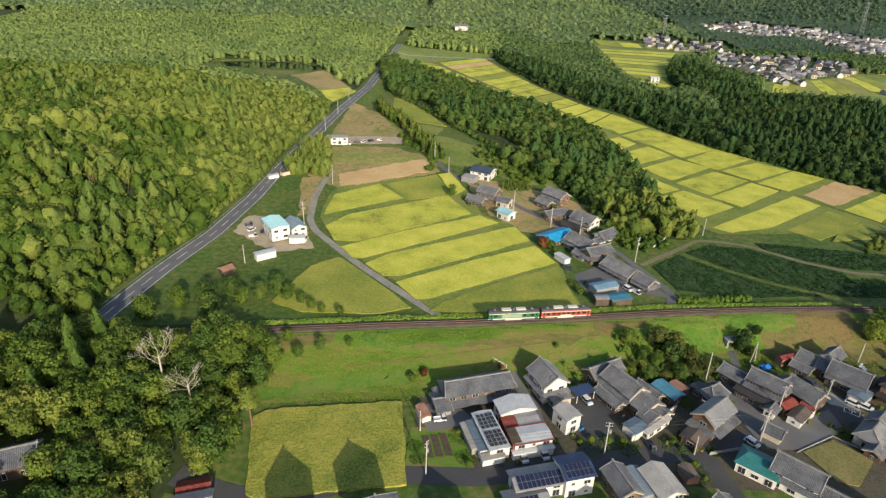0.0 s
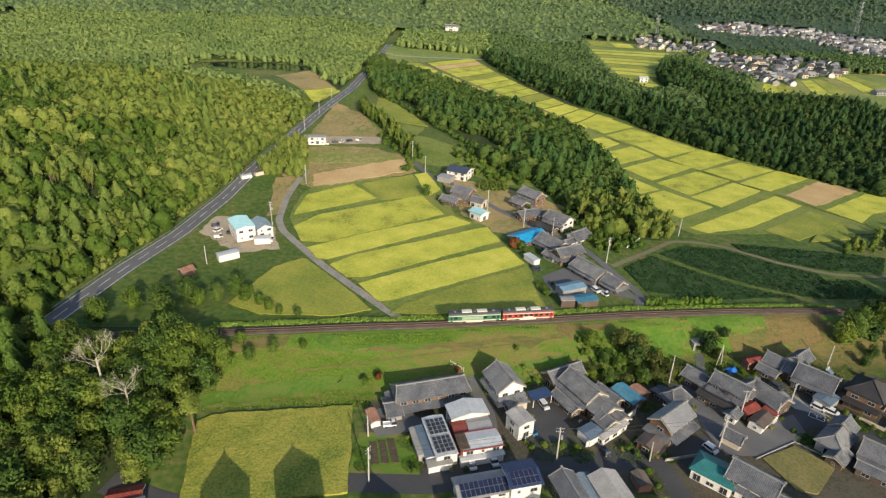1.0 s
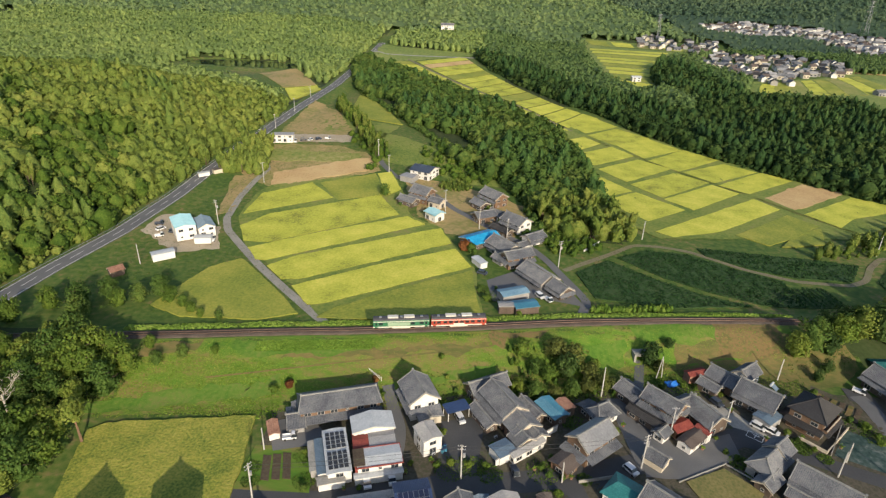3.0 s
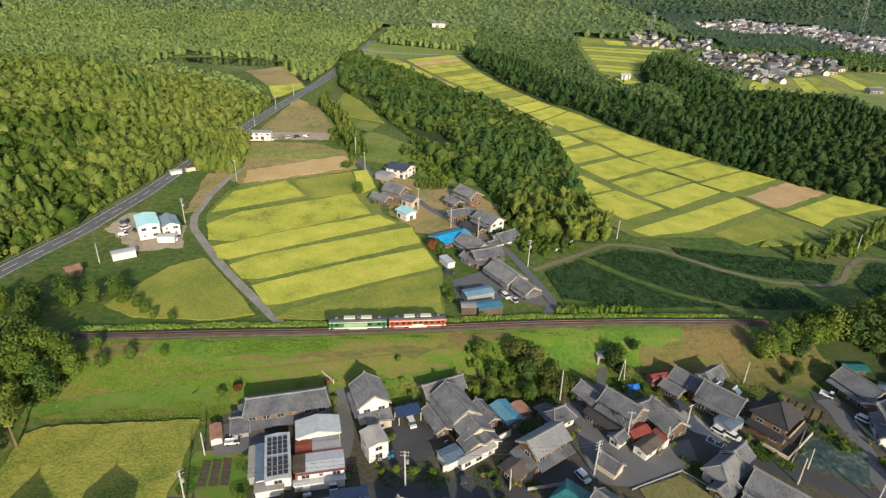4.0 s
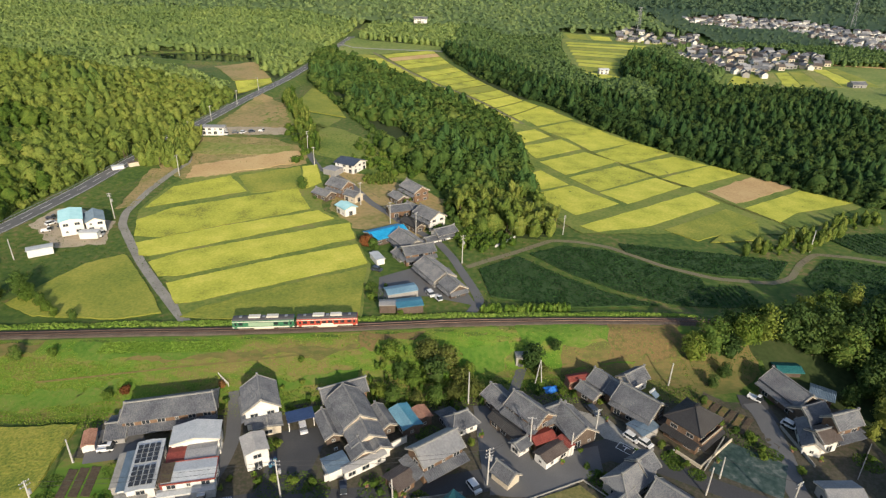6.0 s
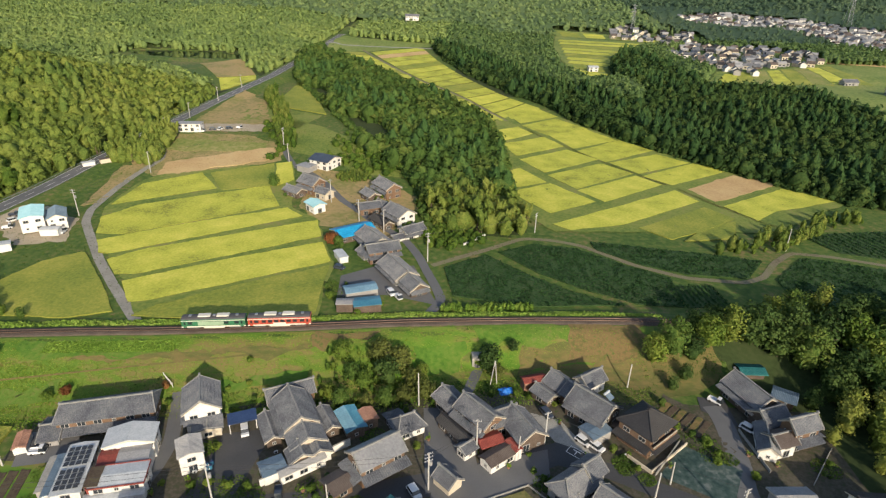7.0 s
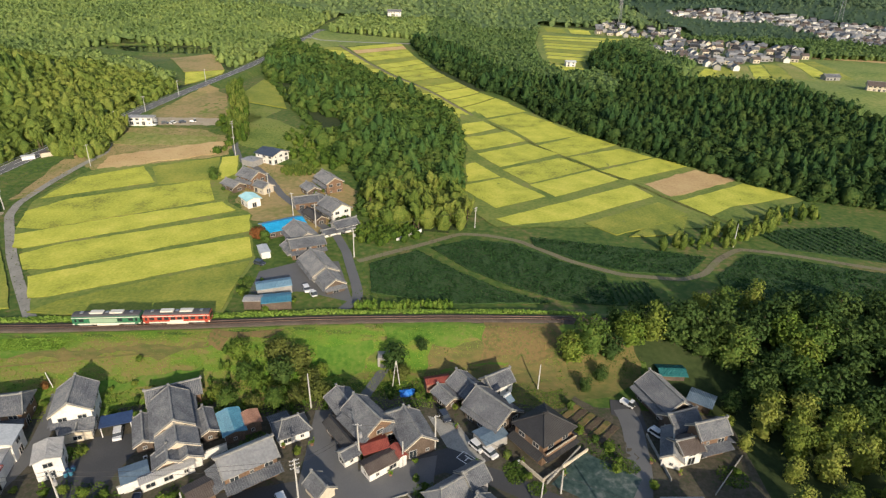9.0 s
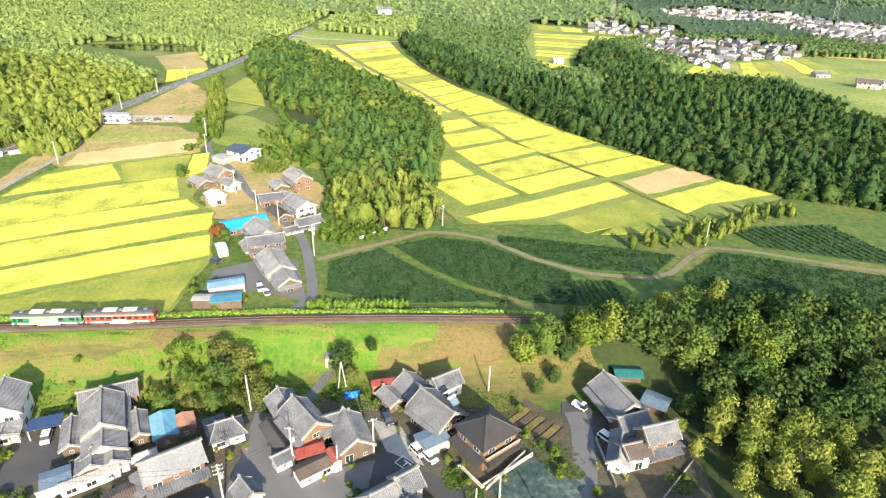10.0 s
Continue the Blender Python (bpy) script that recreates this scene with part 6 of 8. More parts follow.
bm = bmesh.new()
box(bm, -0.9, 0.9, -1.1, 0.5, 0.0, 0.12, pose(0, 0, 0, 30, 0, 0))
part("collector", bm, M_SLATE, heater)
bm = bmesh.new()
cyl(bm, 0.3, 0.3, (-0.95, 0.65, 0.5), (0.95, 0.65, 0.5), 10)
part("tank", bm, M_TINWHITE, heater)
fence = empty("fence", 60.7, 111.2, -4.9, 43, "rusty red metal fence before the brown farmhouse", "fence")
for k in range(8):
    bm = bmesh.new()
    box(bm, 0.55 * k - 0.03, 0.55 * k + 0.03, -0.03, 0.03, -0.1, 1.1)
    part("post", bm, M_RUST, fence)
for z in (0.35, 1.0):
    bm = bmesh.new()
    box(bm, -0.1, 4.0, -0.02, 0.02, z, z + 0.08)
    part("rail", bm, M_RUST, fence)
rq = random.Random(77)
for x, y in ((26.2, 108.6), (31.8, 112.4), (55.0, 112.2), (63.0, 110.4), (72.6, 127.4), (78.2, 128.6), (88.6, 126.0), (95.6, 122.4), (104.2, 141.4), (107.6, 136.8), (112.4, 127.0), (121.4, 128.4), (129.6, 126.0), (147.6, 131.0), (152.6, 128.6), (40.6, 131.6), (36.2, 133.6), (13.6, 102.6), (4.4, 114.8), (-3.6, 119.6)):
    t = empty("planter", x, y, -4.9, rq.uniform(0, 90), "terracotta planter with a small green plant", "planter", "planters")
    bm = bmesh.new()
    cyl(bm, 0.3, 0.4, (0, 0, 0), (0, 0, 0.5), 8)
    part("pot", bm, M_RUSTB, t)
    bm = bmesh.new()
    for k in range(26):
        c = Vector((rq.gauss(0, 0.28), rq.gauss(0, 0.28), 0.6 + rq.uniform(0, 0.55)))
        a, b = Vector((rq.gauss(0, 1), rq.gauss(0, 1), rq.gauss(0, 1))) * 0.14, Vector((rq.gauss(0, 1), rq.gauss(0, 1), rq.gauss(0, 1))) * 0.14
        bm.faces.new([bm.verts.new(p) for p in (c + a, c + b, c - a, c - b)])
    tagged(part("plant", bm, M_GRASS, t), kind="stuff")
for x, y, z, rz in ((28.9, 126.3, -4.9, 25), (31.9, 114.7, -4.9, 30), (22.6, 106.9, -4.9, 16), (46.4, 121.6, -4.9, 31), (92.2, 122.6, -4.9, 42), (120.6, 128.2, -4.9, 43), (84.6, 129.4, -4.9, 42)):
    t = empty("air_conditioner", x, y, z, rz, "pale outdoor air conditioner unit beside a wall", "air conditioner", "air conditioners")
    bm = bmesh.new()
    box(bm, -0.4, 0.4, -0.15, 0.15, 0.05, 0.65)
    part("casing", bm, M_TINWHITE, t)
    bm = bmesh.new()
    cyl(bm, 0.23, 0.23, (0, -0.15, 0.35), (0, -0.17, 0.35), 12)
    part("grille", bm, M_TYRE, t)
# ---- utility poles and wires ----
def pole_thing(x, y, h, arms, label, lean=0.0, transformer=False, mat=M_POLE, rz=0):
    t = empty("utility_pole", x, y, float(ground_z(x, y)), rz, label, "utility pole", "utility poles")
    bm = bmesh.new()
    cyl(bm, 0.2, 0.13, (0, 0, -0.3), (lean, 0, h), 8)
    part("pole", bm, mat, t)
    for i in range(arms):
        bm = bmesh.new()
        zz = h - 0.4 - i * 0.9
        box(bm, -0.9 + lean, 0.9 + lean, -0.06, 0.06, zz - 0.06, zz + 0.06)
        arm = part("crossarm", bm, M_STEEL, t)
        for xx in (-0.8, -0.3, 0.3, 0.8):
            bm = bmesh.new()
            cyl(bm, 0.06, 0.04, (xx + lean, 0, zz + 0.06), (xx + lean, 0, zz + 0.3), 6)
            part("insulator", bm, M_WHITE, arm)
    if transformer:
        bm = bmesh.new()
        cyl(bm, 0.3, 0.3, (0.45, 0, h - 3.4), (0.45, 0, h - 2.4), 10)
        part("transformer", bm, M_TINGREY, t, "grey transformer can")
    return Vector((x, y, float(ground_z(x, y)) + h - 0.3))


POLES = [(88.8, 125.7, 9.5, 1, 1), (103.6, 130.2, 9, 1, 0), (97.6, 124.9, 6.5, 0, 0), (74.8, 139.8, 9.5, 0, 0), (79.5, 115.1, 10, 3, 1), (124.1, 116.7, 7.5, 0, 0), (38.5, 108.1, 10, 2, 1), (-7.1, 112.3, 6.5, 0, 0), (-4.8, 98.3, 10, 2, 1), (128.5, 121.5, 6.0, 0, 0), (138.5, 112.6, 9.5, 2, 0),
         (-62.4, 274.6, 10, 1, 0), (-64.7, 226.4, 10.5, 2, 1), (-77.8, 190, 7.5, 0, 0), (-13.5, 313.7, 11, 2, 1), (-5.1, 295.3, 9.5, 1, 0), (70.2, 205.8, 10.5, 2, 1), (108, 237.5, 8, 2, 0), (198.6, 232.8, 9, 0, 0), (26, 252, 10, 1, 0), (52, 226, 9, 1, 0), (-82, 328.5, 9, 1, 0), (-84.5, 361, 9, 1, 0), (-84.2, 400, 9, 1, 0), (-83.2, 437, 9, 1, 0), (41, 235, 9, 1, 0), (126, 152, 7, 0, 0), (60.8, 109.2, 6, 0, 0)]
tops = [pole_thing(x, y, h, a, "grey concrete utility pole" + (" with crossarms and transformer" if tr else " with crossarms" if a else " without crossarms"), transformer=bool(tr), rz=30 * (i % 3), lean=0.15 * ((i % 3) - 1)) for i, (x, y, h, a, tr) in enumerate(POLES)]
af = empty("a_frame_post", 92.5, 149.6, float(ground_z(92.5, 149.6)), 20, "pale braced post leaning against its strut", "post")
for x0, x1 in ((-0.9, 0.0), (0.9, 0.05)):
    bm = bmesh.new()
    cyl(bm, 0.13, 0.1, (x0, 0, -0.2), (x1, 0, 7.2), 7)
    part("strut", bm, M_POLE, af)


def wire(a, b, sag=0.9):
    cu = bpy.data.curves.new("wire", "CURVE")
    cu.dimensions, cu.bevel_depth, cu.bevel_resolution = "3D", 0.03, 1
    sp = cu.splines.new("POLY")
    sp.points.add(10)
    for i in range(11):
        k = i / 10
        p = a.lerp(b, k)
        sp.points[i].co = (p.x, p.y, p.z - sag * 4 * k * (1 - k), 1)
    cu.materials.append(M_WIRE)
    tagged(new("power_line", cu), "thin black overhead power line", "power line", "power lines")


for i, j in ((8, 6), (6, 4), (4, 0), (0, 1), (1, 10), (12, 11), (11, 14), (14, 15), (15, 19), (19, 25), (25, 20), (20, 16), (16, 17), (21, 22), (22, 23), (23, 24)):
    wire(tops[i], tops[j])
    if i in (8, 6, 4, 12):
        wire(tops[i] - Vector((0.5, 0, 1.0)), tops[j] - Vector((0.5, 0, 1.0)), 1.2)


def pylon(x, y, h):
    z = float(ground_z(x, y))
    t = empty("pylon", x, y, z, 20, "tall grey lattice transmission pylon on the far hills", "pylon", "pylons")
    for sx in (-1, 1):
        for sy in (-1, 1):
            bm = bmesh.new()
            cyl(bm, 0.2, 0.14, (sx * h * 0.09, sy * h * 0.09, -1), (sx * 0.8, sy * 0.8, h), 4)
            part("leg", bm, M_STEEL, t)
    bm = bmesh.new()
    for i in range(9):
        a, b = i / 9, (i + 1) / 9
        ra, rb = h * 0.09 * (1 - a) + 0.8 * a, h * 0.09 * (1 - b) + 0.8 * b
        for p, q in (((-ra, -ra), (rb, -rb)), ((ra, -ra), (-rb, -rb)), ((ra, ra), (rb, -rb)), ((ra, -ra), (rb, rb))):
            cyl(bm, 0.1, 0.1, (*p, a * h), (*q, b * h), 4)
    part("bracing", bm, M_STEEL, t)
    for k in (0.72, 0.85, 0.97):
        bm = bmesh.new()
        box(bm, -h * 0.11, h * 0.11, -0.2, 0.2, k * h - 0.2, k * h + 0.2)
        part("crossarm", bm, M_STEEL, t)


pylon(560, 905, 46)
pylon(268, 850, 30)

# ---- trees ----
def leaves(centres, normals, sizes, r, round_to=None):
    """Folded leaf clumps as four-cornered faces."""
    n = len(centres)
    t = r.normal(size=(n, 3))
    t -= normals * (t * normals).sum(1)[:, None]
    t /= np.linalg.norm(t, axis=1)[:, None] + 1e-9
    b = np.cross(normals, t)
    s = sizes[:, None]
    v = np.stack([centres + t * s - normals * s * 0.25, centres + b * s * 0.7, centres - t * s - normals * s * 0.25, centres - b * s * 0.7], 1)
    if round_to is None:
        return v.reshape(-1, 3)
    soft = round_to * 0.8 + normals * 0.9
    soft /= np.linalg.norm(soft, axis=1)[:, None]
    return v.reshape(-1, 3), np.repeat(soft, 4, axis=0)


def broad_proto(n, size, R, H, seed, low=0.3, k=9, shell=0.0):
    """Crown of overlapping lobes on a spreading frame; stands on z = 0."""
    r = np.random.RandomState(seed)
    ang = r.uniform(0, 6.28, k)
    rad = R * 0.62 * np.sqrt(r.uniform(0, 1, k))
    lobes = np.stack([rad * np.cos(ang), rad * np.sin(ang), H * (low + 0.14 + (0.74 - low) * r.uniform(0, 1, k) * (1 - 0.45 * (rad / R)))], 1)
    lobes[0] = (0, 0, H * 0.78)
    lr = R * r.uniform(0.3, 0.56, k) * (9 / k) ** 0.36
    pick = r.choice(k, n, p=lr ** 2 / (lr ** 2).sum())
    d = r.normal(size=(n, 3))
    d[:, 2] = np.abs(d[:, 2]) * 1.1 - 0.35
    d /= np.linalg.norm(d, axis=1)[:, None]
    c = lobes[pick] + d * (lr[pick] * r.uniform(0.66 + 0.15 * shell, 1.24 - 0.04 * shell, n))[:, None]
    nn = d + r.normal(scale=0.42 - 0.1 * shell, size=(n, 3))
    nn[:, 2] += 0.25
    nn /= np.linalg.norm(nn, axis=1)[:, None]
    out = c - (0, 0, H * 0.45)
    out /= np.linalg.norm(out, axis=1)[:, None]
    return leaves(c, nn, size * r.uniform(0.6, 1.3, n), r, d * 0.8 + out * 0.6 + (0, 0, 0.25))


def conifer_proto(n, size, R, H, seed, low=0.2):
    r = np.random.RandomState(seed)
    k = 1 - np.sqrt(r.uniform(0, 1, n) * 0.98 + 0.004)
    a = r.uniform(0, 6.28, n)
    lobe = 1 + 0.22 * np.sin(a * 5 + seed + k * 9)
    rad = R * (1 - k) ** 0.75 * lobe * r.uniform(0.8, 1.04, n)
    z = H * (low + (1 - low) * k) + r.normal(scale=0.2, size=n)
    c = np.stack([rad * np.cos(a), rad * np.sin(a), z], 1)
    nn = np.stack([np.cos(a), np.sin(a), np.full(n, 0.9)], 1) + r.normal(scale=0.2, size=(n, 3))
    nn /= np.linalg.norm(nn, axis=1)[:, None]
    return leaves(c, nn, size * r.uniform(0.6, 1.2, n), r, np.stack([np.cos(a), np.sin(a), np.full(n, 0.85)], 1))


DOME = lambda u: np.sqrt(np.clip(1 - (np.abs(u - 0.42) / 0.6) ** 2.2, 0.003, 1))
CONE = lambda u: 0.96 * np.clip(1 - u ** 1.9, 0, 1) ** 0.8 * np.clip(0.6 + u * 4, 0, 1) + 0.04
PLUME = lambda u: np.clip(u, 0.02, 1) ** 0.8 * np.clip(1.03 - u ** 4, 0.03, 1)


def crown_proto(n, size, R, H, seed, shape, seg, rings, low, lump=0.15, bend=0.0):
    """A full crown: an inner mass of foliage with lumps, and loose leaf clumps over it."""
    r = np.random.RandomState(seed)
    ph = r.uniform(0, 6.28, 6)

    def skin(a, u, k):
        w = 1 + lump * np.sin(3 * a + ph[0] + 5 * u) + lump * 0.8 * np.sin(5 * a + ph[1] - 8 * u) + lump * 0.6 * np.sin(2 * a + ph[2] + 14 * u)
        q = R * shape(u) * w * k
        lean = bend * u ** 3
        return np.stack([q * np.cos(a) + lean * np.cos(ph[5]), q * np.sin(a) + lean * np.sin(ph[5]), H * (low + (1 - low) * u)], -1)

    def out(a, u):
        slope = -(shape(np.minimum(u + 0.03, 1)) - shape(np.maximum(u - 0.03, 0))) / 0.06 * R / (H * (1 - low))
        slope = slope + 0.35 * np.sin(4 * a + ph[3] + 9 * u)
        turn = a + 0.35 * np.sin(5 * a + ph[4] - 11 * u)
        d = np.stack([np.cos(turn), np.sin(turn), np.clip(slope, -0.5, 4)], -1)
        return d / np.linalg.norm(d, axis=-1)[..., None]

    a, u = np.meshgrid(np.linspace(0, 2 * np.pi, seg + 1), np.linspace(0, 1, rings + 1) ** 0.85)
    p, d = skin(a, u, 0.82), out(a, u)
    corner = lambda g: np.stack([g[:-1, :-1], g[:-1, 1:], g[1:, 1:], g[1:, :-1]], 2).reshape(-1, 3)
    la = r.uniform(0, 6.28, n)
    lu = r.choice(np.linspace(0.02, 0.98, 60), n, p=(shape(np.linspace(0.02, 0.98, 60)) + 0.15) / (shape(np.linspace(0.02, 0.98, 60)) + 0.15).sum())
    ld = out(la, lu)
    nn = ld + r.normal(scale=0.5, size=(n, 3))
    nn /= np.linalg.norm(nn, axis=1)[:, None]
    lv, ln = leaves(skin(la, lu, r.uniform(0.82, 1.14, n)), nn, size * r.uniform(0.6, 1.3, n), r, ld + r.normal(scale=0.22, size=(n, 3)))
    return np.concatenate([corner(p), lv]), np.concatenate([corner(d), ln])


def plume_proto(n, size, R, H, seed):
    r = np.random.RandomState(seed)
    vs, ns = [], []
    for i in range(5):
        v, d = crown_proto(n // 5, size, R * 0.6 * r.uniform(0.8, 1.2), H * r.uniform(0.7, 1.05), seed * 10 + i, PLUME, 6, 5, 0.2, 0.2, R * 0.6)
        a = r.uniform(0, 6.28)
        vs.append(v + (R * 0.75 * math.cos(a) * r.uniform(0.2, 1), R * 0.75 * math.sin(a) * r.uniform(0.2, 1), 0))
        ns.append(d)
    return np.concatenate(vs), np.concatenate(ns)


def trunk_bm(H, R, r0, seed, limbs=5):
    bm = bmesh.new()
    r = random.Random(seed)
    p = Vector((0, 0, -0.4))
    top = Vector((r.uniform(-0.3, 0.3), r.uniform(-0.3, 0.3), H * 0.72))
    mid = p.lerp(top, 0.5) + Vector((r.uniform(-0.25, 0.25), r.uniform(-0.25, 0.25), 0))
    cyl(bm, r0 * 1.25, r0 * 0.8, p, mid, 7)
    cyl(bm, r0 * 0.8, r0 * 0.25, mid, top, 6)
    for i in range(limbs):
        a = i * 6.28 / limbs + r.uniform(-0.4, 0.4)
        s = p.lerp(top, r.uniform(0.45, 0.85))
        cyl(bm, r0 * 0.4, r0 * 0.08, s, s + Vector((math.cos(a) * R * 0.7, math.sin(a) * R * 0.7, H * 0.14)), 5)
    return bm


def quads(v):
    return np.arange(len(v), dtype=np.int32).reshape(-1, 4)


def tree_kind(name, label, category, crown_fn, args, mat, H, R, r0, seed, bark=M_BARK):
    """One tree with trunk and crown, to be copied."""
    t = new(name)
    tagged(t, label, category, category + "s of the place")
    part("trunk", trunk_bm(H, R, r0, seed), bark, t)
    v, nn = crown_fn(*args[:2], R, H, seed, *args[2:])
    if crown_fn is broad_proto:
        v2, n2 = crown_proto(120, args[1], R * 0.5, H * 0.66, seed, DOME, 9, 6, 0.1, 0.3)
        v, nn = np.concatenate([v, v2]), np.concatenate([nn, n2])
    c = new("crown", raw_mesh("crown", v, quads(v), mat, normals=nn))
    c.parent = t
    return t


NEAR = {
    "broad": [tree_kind("tree", "leafy broadleaf tree with a rounded green crown", "tree", broad_proto, (1080, 0.34, 0.04, 44), (M_BROAD, M_BROAD, M_BROAD_D)[i], 9 + i, 4.2 + 0.4 * i, 0.25, 20 + i) for i in range(3)],
    "spread": [tree_kind("tree", "low spreading olive-green tree on the bank", "tree", broad_proto, (900, 0.3, 0.0, 36), (M_OLIVE, M_BROAD, M_OLIVE)[i], 5.6 + 0.5 * i, 4.0 + 0.3 * i, 0.2, 120 + i) for i in range(3)],
    "dark": [tree_kind("tree", "dark evergreen tree with a dense rounded crown", "tree", broad_proto, (900, 0.36, 0.03, 36), M_EVERGREEN, 9 + i, 4.3 + 0.4 * i, 0.25, 130 + i) for i in range(2)],
    "shrub": [tree_kind("shrub", "dense green shrub in a garden", "shrub", broad_proto, (500, 0.26), (M_BROAD, M_BROAD_D)[i], 2.6, 1.7, 0.09, 30 + i) for i in range(2)],
    "red": [tree_kind("shrub", "reddish-leaved shrub in a garden", "shrub", broad_proto, (450, 0.26), M_AUTUMN, 2.8, 1.6, 0.09, 33)],
    "conifer": [tree_kind("conifer", "tall dark green cedar with a pointed crown", "tree", conifer_proto, (1300, 0.45), M_CONIFER, 15, 2.8, 0.22, 40 + i) for i in range(2)],
    "bamboo": [tree_kind("bamboo", "clump of feathery yellow-green bamboo", "bamboo", broad_proto, (900, 0.3, 0.03, 30), M_BAMBOO, 10.5, 3.9, 0.1, 50 + i) for i in range(2)],
}
used = set()


def plant(kind, x, y, s, rz, z=None):
    protos = NEAR[kind]
    src = protos[int(abs(x * 7 + y * 13)) % len(protos)]
    m = pose(x, y, (float(ground_z(x, y)) if z is None else z), 0, 0, rz)
    if src.name not in used:
        used.add(src.name)
        src.scale = (s, s, s)
        src.matrix_basis = m @ Matrix.Diagonal((s, s, s, 1))
        return src
    o = copy_thing(src, m)
    o.scale = (s, s, s)
    return o


r = random.Random(11)
# embankment clump and gardens
for x, y, q, kind in ((54, 151.5, 0.85, "spread"), (53, 140.5, 0.6, "spread"), (57, 137, 0.6, "broad"), (63.5, 152.5, 1.1, "spread"), (68.5, 151, 1.25, "spread"), (66.5, 146.5, 0.95, "dark"), (72.5, 146.8, 1.0, "spread"), (75.8, 143.5, 0.85, "spread"), (71, 141.5, 0.7, "spread"), (61, 144, 0.6, "broad"), (62.5, 138, 0.55, "spread"), (57.5, 145.8, 0.5, "broad"), (67, 139, 0.55, "broad"), (74.5, 150.5, 0.5, "broad"), (91.5, 155.5, 0.95, "dark"), (93.5, 152.5, 0.7, "spread"), (97.4, 160.5, 0.45, "dark")):
    plant(kind, x, y, q, r.uniform(0, 360))
for x, y, s in ((-11, 131.5, 1.1), (31.6, 147, 0.8), (33.4, 141, 0.9), (36, 137, 1.0), (29, 139, 0.7), (33, 133, 0.8), (30.5, 121, 0.8), (33.5, 121.5, 0.9), (36, 112, 0.9), (33, 111, 1.0), (40, 111.6, 0.9), (44, 112, 0.8), (45.6, 118.6, 0.9), (58, 110.6, 1.1), (61, 110.2, 0.9), (56.5, 112.5, 1.0), (59, 115.6, 0.8), (17, 133.5, 0.9), (13, 134, 0.8), (8.6, 132.5, 0.8), (4, 131.5, 0.8), (27, 111, 0.8), (2.6, 112, 0.8), (5, 101.6, 0.8), (16.8, 103, 0.7), (120, 127.5, 0.9), (122.6, 124.6, 0.8), (118.4, 129.4, 1.1), (134, 138, 1.0), (137, 136, 0.9), (139.6, 133.6, 1.2), (141, 130.6, 0.9), (133, 146, 1.0), (140, 128, 0.8), (100.6, 121.6, 0.9), (102.6, 119.8, 0.8), (104.6, 118.4, 0.8), (112.8, 112, 0.9), (98, 146, 0.8), (101, 145, 0.9), (107, 143, 0.7), (59.5, 105.4, 0.9), (60.2, 101.2, 0.9), (69.4, 126.6, 0.9), (76, 126, 0.8), (100, 126.2, 0.7), (92, 145, 0.9), (164, 130, 0.9), (146.6, 124.6, 0.8), (44, 178, 1.1), (41.6, 184, 0.9), (47, 186, 0.9), (38.2, 213.2, 1.7), (39.6, 211.6, 1.2), (54, 170, 0.8), (60, 176, 0.8), (-2.4, 271, 0.8), (3, 262, 0.8), (5.6, 256, 0.8)):
    plant("shrub", x, y, s * r.uniform(0.5, 0.8), r.uniform(0, 360))
for x, y, s in ((-7.4, 133.2, 0.9), (14.5, 137.5, 0.7), (35.6, 214.2, 1.7)):
    plant("red", x, y, s, r.uniform(0, 360))
plant("broad", -2.8, 266.4, 0.62, 10)
